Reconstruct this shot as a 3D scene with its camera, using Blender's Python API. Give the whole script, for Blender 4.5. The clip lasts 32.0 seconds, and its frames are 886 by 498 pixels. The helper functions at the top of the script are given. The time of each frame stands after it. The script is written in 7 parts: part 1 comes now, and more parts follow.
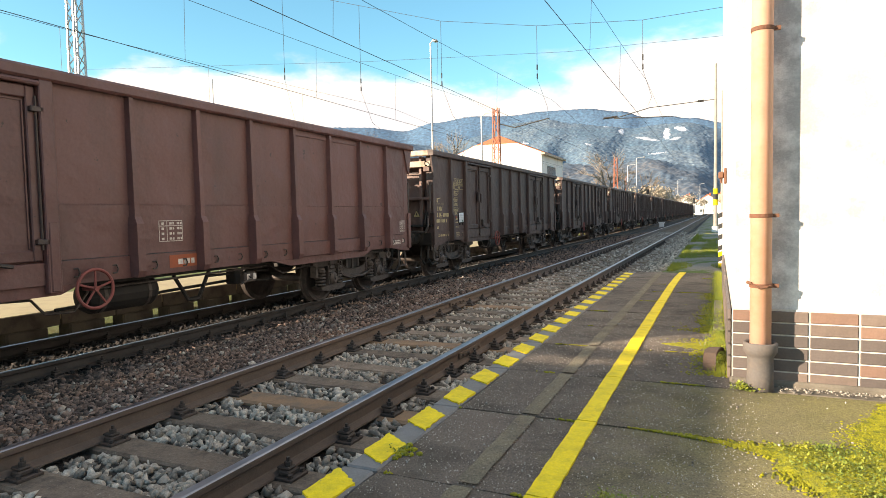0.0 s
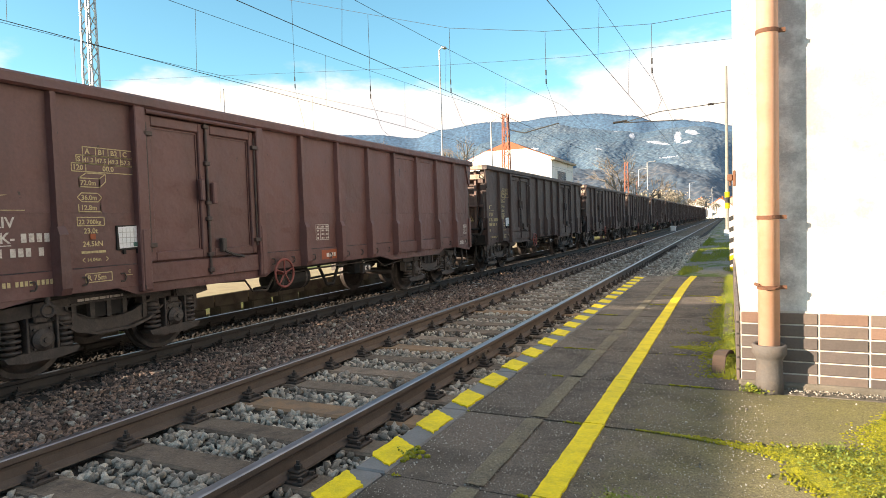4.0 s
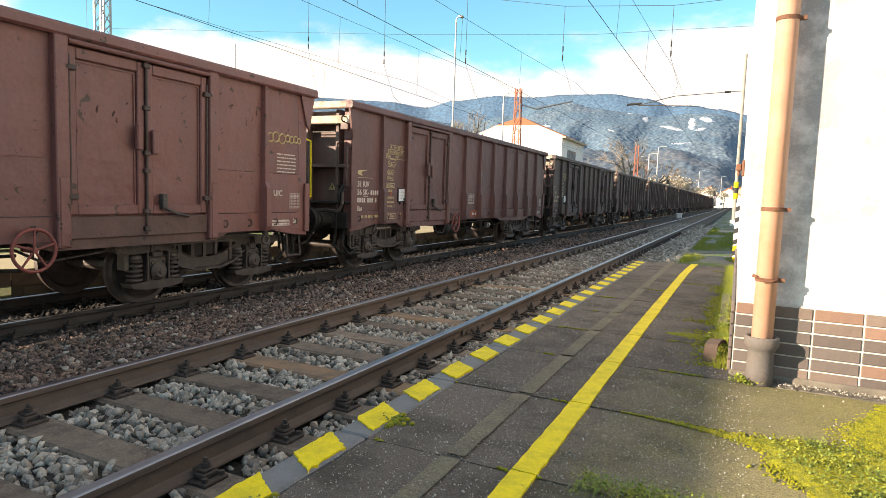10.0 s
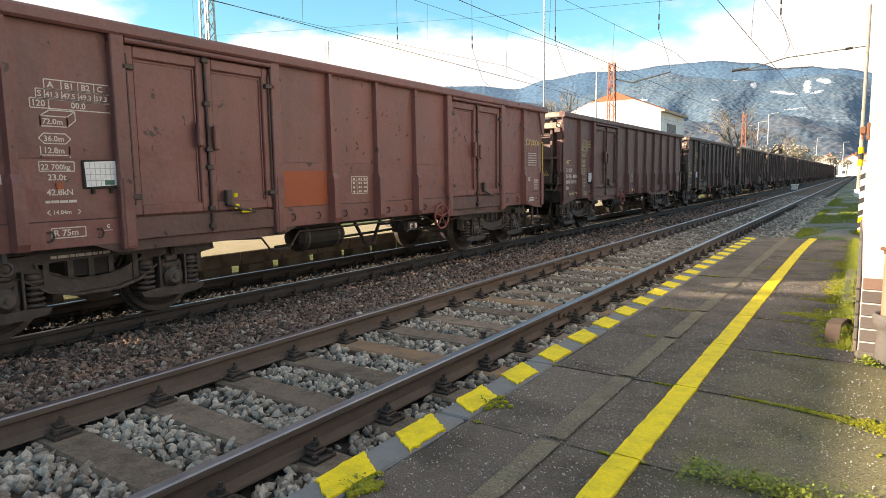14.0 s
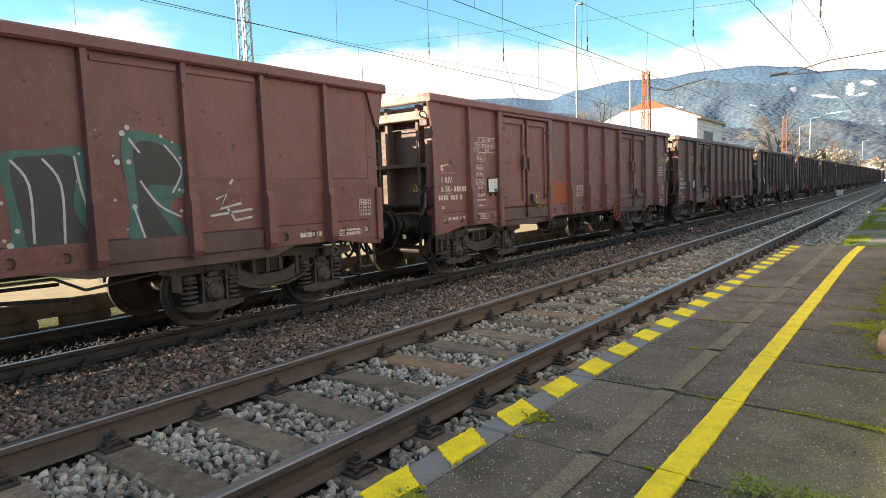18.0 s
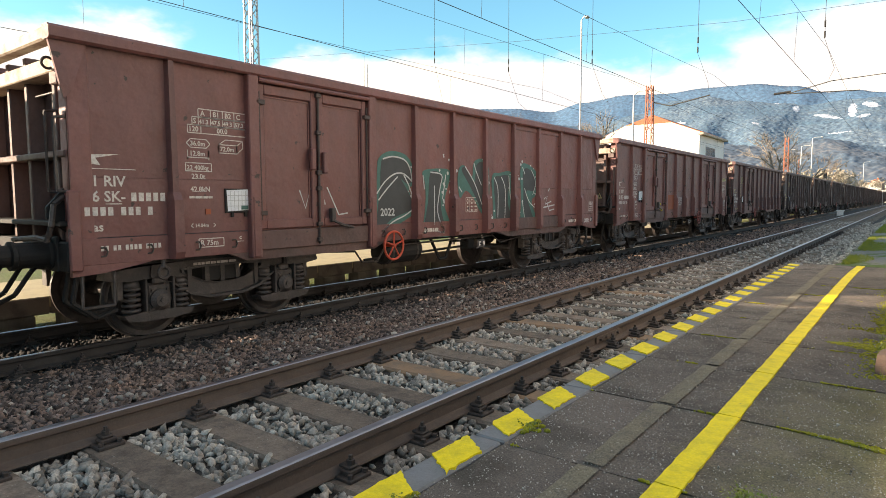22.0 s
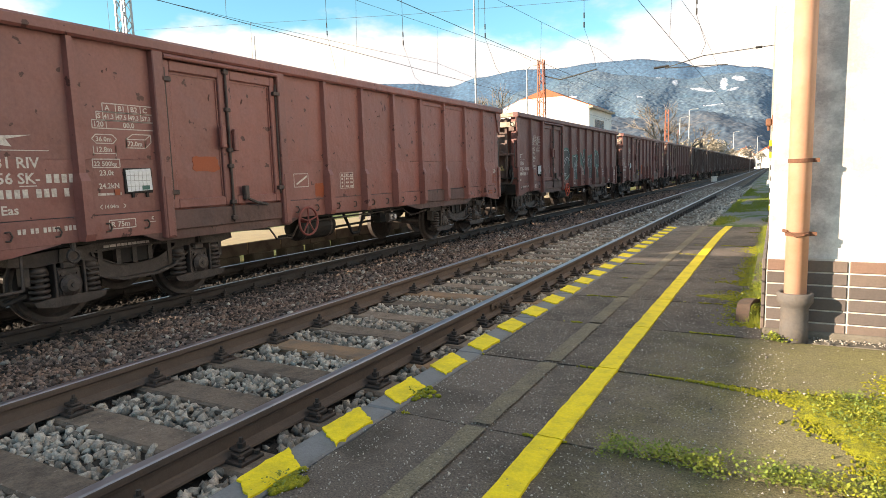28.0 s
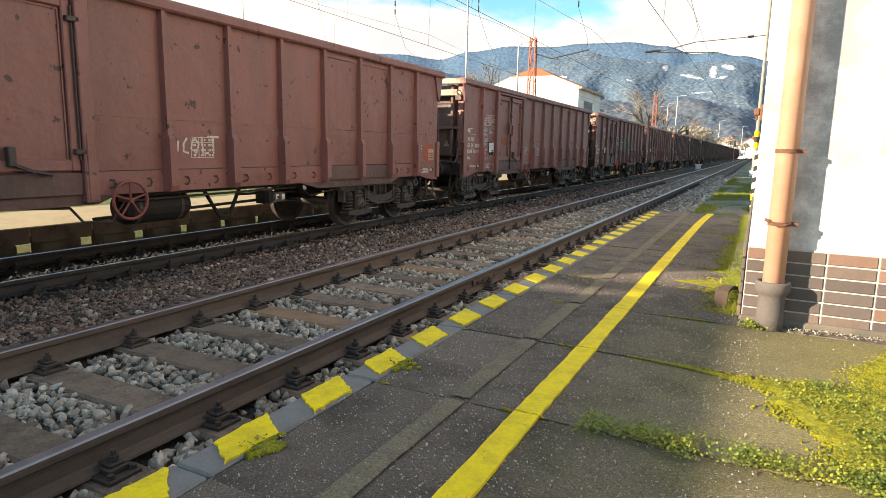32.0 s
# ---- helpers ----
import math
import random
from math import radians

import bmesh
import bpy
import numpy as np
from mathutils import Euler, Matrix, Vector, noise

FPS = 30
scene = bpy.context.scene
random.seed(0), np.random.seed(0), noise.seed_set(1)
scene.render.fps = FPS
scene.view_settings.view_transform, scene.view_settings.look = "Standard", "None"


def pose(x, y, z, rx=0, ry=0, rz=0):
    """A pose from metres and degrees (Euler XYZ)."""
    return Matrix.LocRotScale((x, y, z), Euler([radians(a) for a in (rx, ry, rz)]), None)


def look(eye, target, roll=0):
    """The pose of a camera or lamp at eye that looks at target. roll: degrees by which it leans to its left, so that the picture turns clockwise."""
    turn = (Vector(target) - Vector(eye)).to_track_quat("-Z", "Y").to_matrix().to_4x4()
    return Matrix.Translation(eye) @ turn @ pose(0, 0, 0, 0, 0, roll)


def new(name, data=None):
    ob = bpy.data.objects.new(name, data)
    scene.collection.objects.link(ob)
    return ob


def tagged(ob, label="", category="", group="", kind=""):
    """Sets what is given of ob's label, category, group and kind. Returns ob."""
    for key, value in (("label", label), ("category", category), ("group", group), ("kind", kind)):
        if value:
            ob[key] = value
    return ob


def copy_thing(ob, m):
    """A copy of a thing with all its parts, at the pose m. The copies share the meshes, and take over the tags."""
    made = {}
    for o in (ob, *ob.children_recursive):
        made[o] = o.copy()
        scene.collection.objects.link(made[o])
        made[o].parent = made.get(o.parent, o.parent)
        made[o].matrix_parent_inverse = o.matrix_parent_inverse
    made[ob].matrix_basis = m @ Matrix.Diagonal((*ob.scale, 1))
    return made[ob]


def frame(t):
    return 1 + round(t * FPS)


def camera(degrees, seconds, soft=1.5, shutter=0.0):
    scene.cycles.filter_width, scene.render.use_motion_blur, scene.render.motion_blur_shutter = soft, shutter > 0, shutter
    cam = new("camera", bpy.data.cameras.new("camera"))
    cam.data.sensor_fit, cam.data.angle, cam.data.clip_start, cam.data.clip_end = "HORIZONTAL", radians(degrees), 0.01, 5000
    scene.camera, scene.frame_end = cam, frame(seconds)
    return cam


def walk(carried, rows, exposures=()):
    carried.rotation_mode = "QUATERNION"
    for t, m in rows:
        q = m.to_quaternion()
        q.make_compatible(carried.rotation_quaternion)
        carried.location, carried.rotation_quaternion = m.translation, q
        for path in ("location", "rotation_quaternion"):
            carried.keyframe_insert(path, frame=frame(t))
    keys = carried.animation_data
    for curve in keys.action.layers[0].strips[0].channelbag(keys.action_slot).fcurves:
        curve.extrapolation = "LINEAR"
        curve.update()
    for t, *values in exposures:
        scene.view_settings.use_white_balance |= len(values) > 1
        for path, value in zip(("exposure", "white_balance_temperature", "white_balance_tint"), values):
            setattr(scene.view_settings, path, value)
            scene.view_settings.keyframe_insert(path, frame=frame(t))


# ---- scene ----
cam = camera(71.7, 32.0, 0.8)
PATH = [
    (0, (2.404, -2.603, 1.343), (1.587, -0.781, 1.234), -1.2),
    (0.5, (2.413, -2.598, 1.342), (1.571, -0.786, 1.255), -1.9),
    (1, (2.414, -2.6, 1.339), (1.554, -0.796, 1.267), -1.8),
    (1.5, (2.419, -2.605, 1.336), (1.535, -0.812, 1.26), -2.0),
    (2, (2.437, -2.61, 1.339), (1.546, -0.821, 1.266), -1.3),
    (2.5, (2.453, -2.608, 1.338), (1.618, -0.792, 1.277), -1.1),
    (3, (2.453, -2.624, 1.342), (1.623, -0.805, 1.294), -1.5),
    (3.5, (2.446, -2.624, 1.334), (1.609, -0.809, 1.269), -1.7),
    (5.5, (2.427, -2.595, 1.331), (1.526, -0.813, 1.213), -1.9),
    (6, (2.423, -2.589, 1.331), (1.488, -0.826, 1.21), -1.6),
    (6.5, (2.455, -2.599, 1.326), (1.374, -0.925, 1.158), 0.3),
    (7, (2.41, -2.645, 1.332), (1.187, -1.072, 1.161), -2.7),
    (7.5, (2.404, -2.662, 1.325), (1.214, -1.062, 1.173), -0.7),
    (8, (2.429, -2.66, 1.331), (1.342, -0.984, 1.221), 1.7),
    (8.5, (2.445, -2.613, 1.343), (1.495, -0.862, 1.163), 3.1),
    (9, (2.454, -2.596, 1.323), (1.559, -0.815, 1.158), 3.1),
    (9.5, (2.459, -2.594, 1.329), (1.608, -0.79, 1.182), 2.6),
    (10, (2.46, -2.589, 1.324), (1.603, -0.791, 1.145), 2.0),
    (10.5, (2.467, -2.589, 1.329), (1.576, -0.807, 1.153), 1.3),
    (11, (2.474, -2.587, 1.327), (1.54, -0.828, 1.144), 0.2),
    (11.5, (2.472, -2.587, 1.327), (1.514, -0.841, 1.145), 0.1),
    (12, (2.469, -2.589, 1.326), (1.492, -0.855, 1.134), 0.1),
    (12.5, (2.477, -2.59, 1.324), (1.49, -0.863, 1.111), -0.1),
    (13, (2.476, -2.597, 1.323), (1.454, -0.89, 1.121), -0.2),
    (13.5, (2.462, -2.592, 1.319), (1.361, -0.938, 1.097), -0.6),
    (14, (2.468, -2.584, 1.319), (1.347, -0.944, 1.087), -0.8),
    (14.5, (2.465, -2.602, 1.325), (1.332, -0.965, 1.132), -0.8),
    (16.5, (2.459, -2.601, 1.332), (1.291, -0.99, 1.13), -0.9),
    (17, (2.452, -2.601, 1.327), (1.259, -1.011, 1.108), -1.2),
    (17.5, (2.456, -2.603, 1.329), (1.262, -1.011, 1.124), -1.2),
    (18, (2.462, -2.613, 1.331), (1.25, -1.034, 1.142), -1.9),
    (18.5, (2.471, -2.604, 1.33), (1.282, -1.01, 1.118), -1.6),
    (19, (2.467, -2.615, 1.328), (1.296, -1.01, 1.101), -1.6),
    (19.5, (2.469, -2.615, 1.327), (1.274, -1.026, 1.109), -1.9),
    (20, (2.475, -2.626, 1.335), (1.282, -1.032, 1.148), -2.0),
    (20.5, (2.47, -2.625, 1.339), (1.265, -1.04, 1.145), -1.7),
    (21, (2.468, -2.626, 1.339), (1.227, -1.067, 1.169), -1.8),
    (21.5, (2.473, -2.623, 1.328), (1.224, -1.068, 1.174), -1.4),
    (22, (2.458, -2.617, 1.321), (1.246, -1.035, 1.159), -0.2),
    (22.5, (2.445, -2.61, 1.319), (1.243, -1.021, 1.14), -0.2),
    (23, (2.444, -2.602, 1.317), (1.267, -0.996, 1.132), 0.3),
    (23.5, (2.433, -2.601, 1.329), (1.329, -0.937, 1.235), 1.4),
    (24, (2.448, -2.603, 1.312), (1.434, -0.882, 1.223), 1.2),
    (24.5, (2.482, -2.565, 1.312), (1.55, -0.8, 1.178), 1.2),
    (25, (2.485, -2.572, 1.299), (1.507, -0.832, 1.166), -0.2),
    (25.5, (2.496, -2.565, 1.291), (1.511, -0.831, 1.151), -0.5),
    (27.5, (2.517, -2.543, 1.286), (1.576, -0.792, 1.068), -1.6),
    (28, (2.528, -2.552, 1.286), (1.58, -0.808, 1.042), -1.7),
    (28.5, (2.53, -2.555, 1.291), (1.553, -0.826, 1.054), -2.2),
    (29, (2.531, -2.564, 1.285), (1.568, -0.825, 1.069), -2.0),
    (29.5, (2.531, -2.556, 1.285), (1.587, -0.808, 1.054), -1.9),
    (30, (2.533, -2.561, 1.282), (1.579, -0.82, 1.034), -2.1),
    (30.5, (2.532, -2.561, 1.279), (1.576, -0.827, 0.999), -1.6),
    (31, (2.536, -2.559, 1.28), (1.579, -0.831, 0.967), -1.5),
    (31.5, (2.536, -2.551, 1.277), (1.58, -0.826, 0.945), -1.6),
    (32, (2.505, -2.551, 1.276), (1.614, -0.79, 0.951), 1.2),
]
walk(cam, [(t, look(e, g, r)) for t, e, g, r in PATH], [(0, 1.44, 7900, 16), (6, 1.43, 7900, 16), (7, 1.62, 7900, 16), (8, 1.55, 7900, 16), (10, 1.45, 7900, 16), (22, 1.44, 7900, 16), (24, 1.52, 7900, 16), (28, 1.42, 7900, 16), (31, 1.36, 7900, 16), (32, 1.36, 7900, 16)])

# ---- light ----
SUN_AZ, SUN_EL = radians(226.2), radians(17.0)
world = bpy.data.worlds.new("world")
scene.world = world
world.use_nodes = True
wn, wl = world.node_tree.nodes, world.node_tree.links
wn.clear()


def node(tree, kind, **values):
    n = tree.nodes.new(kind)
    for key, value in values.items():
        n.inputs[key].default_value = value
    return n


wt = world.node_tree
sky = wt.nodes.new("ShaderNodeTexSky")
sky.sky_type, sky.sun_disc, sky.sun_elevation, sky.sun_rotation = "NISHITA", False, SUN_EL, SUN_AZ
sky.dust_density, sky.ozone_density = 0.6, 1.6
geo = wt.nodes.new("ShaderNodeTexCoord")
sep = wt.nodes.new("ShaderNodeSeparateXYZ")
wl.new(geo.outputs["Generated"], sep.inputs[0])
mapn = wt.nodes.new("ShaderNodeMapping")
mapn.inputs["Scale"].default_value = (1, 1, 2.2)
wl.new(geo.outputs["Generated"], mapn.inputs[0])
cn = node(wt, "ShaderNodeTexNoise", Scale=3.1, Detail=9.0, Roughness=0.55)
wl.new(mapn.outputs[0], cn.inputs["Vector"])
m1 = wt.nodes.new("ShaderNodeMath")
m1.operation = "MULTIPLY_ADD"
m1.inputs[1].default_value, m1.inputs[2].default_value = 0.34, 0.07
wl.new(cn.outputs["Fac"], m1.inputs[0])
m2 = wt.nodes.new("ShaderNodeMath")
m2.operation = "SUBTRACT"
wl.new(m1.outputs[0], m2.inputs[0])
wl.new(sep.outputs["Z"], m2.inputs[1])
cr = wt.nodes.new("ShaderNodeMapRange")
cr.interpolation_type = "SMOOTHSTEP"
cr.inputs["From Min"].default_value, cr.inputs["From Max"].default_value = -0.008, 0.05
wl.new(m2.outputs[0], cr.inputs["Value"])
cshade = node(wt, "ShaderNodeTexNoise", Scale=4.5, Detail=6.0)
wl.new(mapn.outputs[0], cshade.inputs["Vector"])
crm = wt.nodes.new("ShaderNodeValToRGB")
crm.color_ramp.elements[0].position, crm.color_ramp.elements[0].color = 0.35, (7.2, 7.8, 8.8, 1)
crm.color_ramp.elements[1].position, crm.color_ramp.elements[1].color = 0.58, (10.8, 10.4, 9.9, 1)
wl.new(cshade.outputs["Fac"], crm.inputs[0])
gain = wt.nodes.new("ShaderNodeMixRGB")
gain.blend_type = "MULTIPLY"
gain.inputs[0].default_value = 1.0
gain.inputs[2].default_value = (1.15, 2.3, 2.5, 1)
wl.new(sky.outputs[0], gain.inputs[1])
# broken cloud added higher up, unseen above the view, to whiten the ambient light
hn = node(wt, "ShaderNodeTexNoise", Scale=2.2, Detail=6.0)
wl.new(geo.outputs["Generated"], hn.inputs["Vector"])
hm = wt.nodes.new("ShaderNodeMapRange")
hm.inputs["From Min"].default_value, hm.inputs["From Max"].default_value = 0.48, 0.6
wl.new(hn.outputs["Fac"], hm.inputs["Value"])
hz = wt.nodes.new("ShaderNodeMapRange")
hz.inputs["From Min"].default_value, hz.inputs["From Max"].default_value = 0.4, 0.62
wl.new(sep.outputs["Z"], hz.inputs["Value"])
hmul = wt.nodes.new("ShaderNodeMath")
hmul.operation = "MULTIPLY"
wl.new(hm.outputs[0], hmul.inputs[0])
wl.new(hz.outputs[0], hmul.inputs[1])
hmax = wt.nodes.new("ShaderNodeMath")
hmax.operation = "MAXIMUM"
wl.new(hmul.outputs[0], hmax.inputs[0])
wl.new(cr.outputs[0], hmax.inputs[1])
mixc = wt.nodes.new("ShaderNodeMixRGB")
wl.new(hmax.outputs[0], mixc.inputs[0])
wl.new(gain.outputs[0], mixc.inputs[1])
wl.new(crm.outputs[0], mixc.inputs[2])
bg = node(wt, "ShaderNodeBackground", Strength=0.05)
wl.new(mixc.outputs[0], bg.inputs[0])
wout = wt.nodes.new("ShaderNodeOutputWorld")
wl.new(bg.outputs[0], wout.inputs[0])

sun = new("sun", bpy.data.lights.new("sun", "SUN"))
sun.data.energy, sun.data.angle, sun.data.color = 5.0, radians(0.6), (1.0, 0.9, 0.76)
sun.matrix_basis = look((0, 0, 0), (math.cos(SUN_EL) * -math.sin(SUN_AZ), math.cos(SUN_EL) * -math.cos(SUN_AZ), -math.sin(SUN_EL)))
scene.view_settings.exposure = 0.0

# ---- materials ----


def mat(name, base, rough=0.8, metal=0.0, spots=None, scale=6.0, amount=0.5, fine=60.0, bump=0.3, spread=0.12, coords="Object", per_object=0.0, dist=0.01, lo=0.45, hi=0.65, chips=None, chip_scale=8.0, chip_at=0.66, island=0.0, streak=1.0, shift=False, dents=0.0):
    """base colour with a coarse stain of colour spots, a fine grain of lightness and a bump"""
    m = bpy.data.materials.new(name)
    m.use_nodes = True
    t = m.node_tree
    bsdf = t.nodes["Principled BSDF"]
    bsdf.inputs["Roughness"].default_value = rough
    bsdf.inputs["Metallic"].default_value = metal
    tc = t.nodes.new("ShaderNodeTexCoord")
    n1 = node(t, "ShaderNodeTexNoise", Scale=scale, Detail=8.0, Roughness=0.65)
    n2 = node(t, "ShaderNodeTexNoise", Scale=fine, Detail=4.0, Roughness=0.7)
    mp = t.nodes.new("ShaderNodeMapping")
    mp.inputs["Scale"].default_value = (1, 1, streak)
    place = tc.outputs[coords]
    if shift:      # alike pieces take their stains from different places
        so = t.nodes.new("ShaderNodeObjectInfo")
        sm = t.nodes.new("ShaderNodeVectorMath")
        sm.operation = "MULTIPLY_ADD"
        sm.inputs[1].default_value = (37, 61, 23)
        t.links.new(so.outputs["Random"], sm.inputs[0])
        t.links.new(place, sm.inputs[2])
        place = sm.outputs[0]
    t.links.new(place, mp.inputs[0])
    t.links.new(mp.outputs[0], n1.inputs["Vector"])
    t.links.new(place, n2.inputs["Vector"])
    r = t.nodes.new("ShaderNodeMapRange")
    r.inputs["From Min"].default_value, r.inputs["From Max"].default_value = lo, hi
    r.inputs["To Max"].default_value = amount
    t.links.new(n1.outputs["Fac"], r.inputs["Value"])
    mix = t.nodes.new("ShaderNodeMixRGB")
    mix.inputs[1].default_value = (*base, 1)
    mix.inputs[2].default_value = (*(spots or [c * 0.6 for c in base]), 1)
    t.links.new(r.outputs[0], mix.inputs[0])
    colour = mix.outputs[0]
    if chips:
        n3 = node(t, "ShaderNodeTexNoise", Scale=chip_scale, Detail=5.0, Roughness=0.6)
        t.links.new(place, n3.inputs["Vector"])
        cr3 = t.nodes.new("ShaderNodeMapRange")
        cr3.inputs["From Min"].default_value, cr3.inputs["From Max"].default_value = chip_at, chip_at + 0.02
        t.links.new(n3.outputs["Fac"], cr3.inputs["Value"])
        mix3 = t.nodes.new("ShaderNodeMixRGB")
        mix3.inputs[2].default_value = (*chips, 1)
        t.links.new(cr3.outputs[0], mix3.inputs[0])
        t.links.new(colour, mix3.inputs[1])
        colour = mix3.outputs[0]
    hsv = t.nodes.new("ShaderNodeHueSaturation")
    v = t.nodes.new("ShaderNodeMapRange")
    v.inputs["From Min"].default_value, v.inputs["From Max"].default_value = 0.25, 0.75
    v.inputs["To Min"].default_value, v.inputs["To Max"].default_value = 1 - spread, 1 + spread
    t.links.new(n2.outputs["Fac"], v.inputs["Value"])
    last = v.outputs[0]
    if per_object:
        oi = t.nodes.new("ShaderNodeObjectInfo")
        pr = t.nodes.new("ShaderNodeMapRange")
        pr.inputs["To Min"].default_value, pr.inputs["To Max"].default_value = 1 - per_object, 1 + per_object
        t.links.new(oi.outputs["Random"], pr.inputs["Value"])
        mm = t.nodes.new("ShaderNodeMath")
        mm.operation = "MULTIPLY"
        t.links.new(last, mm.inputs[0])
        t.links.new(pr.outputs[0], mm.inputs[1])
        last = mm.outputs[0]
    if island:
        gi = t.nodes.new("ShaderNodeNewGeometry")
        ir = t.nodes.new("ShaderNodeMapRange")
        ir.inputs["To Min"].default_value, ir.inputs["To Max"].default_value = 1 - island, 1 + island
        t.links.new(gi.outputs["Random Per Island"], ir.inputs["Value"])
        mi = t.nodes.new("ShaderNodeMath")
        mi.operation = "MULTIPLY"
        t.links.new(last, mi.inputs[0])
        t.links.new(ir.outputs[0], mi.inputs[1])
        last = mi.outputs[0]
    t.links.new(last, hsv.inputs["Value"])
    t.links.new(colour, hsv.inputs["Color"])
    t.links.new(hsv.outputs[0], bsdf.inputs["Base Color"])
    if bump:
        b = node(t, "ShaderNodeBump", Strength=bump, Distance=dist)
        t.links.new(n2.outputs["Fac"], b.inputs["Height"])
        if dents:
            n4 = node(t, "ShaderNodeTexNoise", Scale=2.3, Detail=3.0, Roughness=0.5)
            t.links.new(place, n4.inputs["Vector"])
            b2 = node(t, "ShaderNodeBump", Strength=dents, Distance=0.08)
            t.links.new(n4.outputs["Fac"], b2.inputs["Height"])
            t.links.new(b2.outputs[0], b.inputs["Normal"])
        t.links.new(b.outputs[0], bsdf.inputs["Normal"])
    return m


def wagon_paint(name, base, worn, rust, rough=0.5, chip_at=0.655):
    """faded oxide-red paint: vertical dirt runs, scraped spots, dented sheets"""
    return mat(name, base, rough, spots=worn, scale=1.5, amount=0.8, fine=26, bump=0.35, spread=0.13, chips=rust, chip_scale=5.5, chip_at=chip_at, streak=0.22, shift=True, dents=0.7, per_object=0.06, lo=0.42, hi=0.7)


WAGON = [wagon_paint("wagon_paint_a", (0.198, 0.08, 0.071), (0.135, 0.068, 0.062), (0.055, 0.03, 0.027), chip_at=0.648),
         wagon_paint("wagon_paint_b", (0.135, 0.06, 0.055), (0.085, 0.045, 0.042), (0.05, 0.031, 0.029), 0.52, 0.68),
         wagon_paint("wagon_paint_c", (0.25, 0.098, 0.083), (0.185, 0.084, 0.075), (0.075, 0.026, 0.022), 0.48, 0.64),
         wagon_paint("wagon_paint_dark", (0.082, 0.05, 0.045), (0.045, 0.032, 0.03), (0.15, 0.075, 0.055), 0.6, 0.69),
         wagon_paint("wagon_paint_e", (0.19, 0.073, 0.065), (0.115, 0.055, 0.051), (0.05, 0.03, 0.028), 0.5, 0.67),
         wagon_paint("wagon_paint_f", (0.25, 0.099, 0.083), (0.17, 0.078, 0.067), (0.06, 0.03, 0.026), 0.5, 0.645)]
M_SILL = wagon_paint("grimy_sill_paint", (0.125, 0.066, 0.058), (0.06, 0.042, 0.038), (0.04, 0.028, 0.025), 0.6, 0.66)
M_ENDPAINT = wagon_paint("sooty_end_paint", (0.15, 0.092, 0.08), (0.075, 0.052, 0.048), (0.05, 0.035, 0.03), 0.6, 0.68)
M_GRIME = mat("bogie_grime", (0.045, 0.036, 0.033), 0.52, spots=(0.09, 0.073, 0.064), scale=7, amount=0.8, fine=40, bump=0.7, spread=0.3)
M_LOCK = mat("lock_iron", (0.05, 0.034, 0.03), 0.55, spots=(0.1, 0.06, 0.05), scale=9, bump=0.4)
# black fittings; lowered to near-black so underframe shade is in the colour
M_BLACK = mat("black_and_under_shade", (0.009, 0.008, 0.0075), 0.7, spots=(0.024, 0.02, 0.017), scale=4, bump=0.3)
M_RAILTOP = mat("rail_running_surface", (0.3, 0.31, 0.34), 0.36, 1.0, scale=3, bump=0.04, spread=0.05)
M_RAIL = mat("rail_rust", (0.115, 0.082, 0.066), 0.75, spots=(0.075, 0.056, 0.048), scale=4, amount=0.7, bump=0.3)
# rail rust again, made darker to carry the train's shade
M_RAIL2 = mat("rail_shaded", (0.032, 0.026, 0.023), 0.7, spots=(0.05, 0.042, 0.038), scale=4, amount=0.7, bump=0.3)
M_SLEEPER = mat("sleeper_concrete", (0.18, 0.138, 0.108), 0.9, spots=(0.085, 0.066, 0.052), scale=6, amount=0.9, fine=50, bump=0.9, per_object=0.25, spread=0.35, shift=True, chips=(0.27, 0.24, 0.2), chip_scale=30, chip_at=0.66)
M_SLEEPER_RUST = mat("sleeper_rusty", (0.24, 0.15, 0.09), 0.9, spots=(0.13, 0.1, 0.08), scale=5, amount=0.8, fine=45, bump=0.6)
M_FAST = mat("fastening_iron", (0.036, 0.028, 0.025), 0.7, spots=(0.07, 0.048, 0.037), scale=20, bump=0.4)
M_STONE = mat("ballast_stone", (0.335, 0.308, 0.27), 0.9, spots=(0.19, 0.155, 0.13), scale=1.6, amount=0.9, fine=60, bump=0.8, spread=0.4, island=0.6)
M_STONE2 = mat("ballast_brown_stone", (0.135, 0.099, 0.085), 0.9, spots=(0.21, 0.13, 0.092), scale=0.8, amount=0.8, fine=60, bump=0.8, spread=0.45, island=0.9)
# very dark: shade in the gaps between stones is put into this colour
M_BED = mat("ballast_bed", (0.042, 0.035, 0.03), 0.95, spots=(0.02, 0.017, 0.015), scale=14, amount=1, fine=70, bump=1.0, spread=0.3, dist=0.03)
M_ASPHALT = mat("platform_asphalt", (0.135, 0.11, 0.094), 0.92, spots=(0.055, 0.046, 0.037), scale=2.6, amount=0.9, fine=120, bump=1.0, spread=0.75, chips=(0.42, 0.4, 0.36), chip_scale=70, chip_at=0.645, per_object=0.12, shift=True)
LICHEN = M_ASPHALT.copy()
LICHEN.name = "asphalt_with_lichen"
lt = LICHEN.node_tree
lh = [n for n in lt.nodes if n.bl_idname == "ShaderNodeHueSaturation"][0]
lc = lt.nodes.new("ShaderNodeTexCoord")
ls = lt.nodes.new("ShaderNodeSeparateXYZ")
lt.links.new(lc.outputs["Object"], ls.inputs[0])
ln = node(lt, "ShaderNodeTexNoise", Scale=3.5, Detail=8.0, Roughness=0.7)
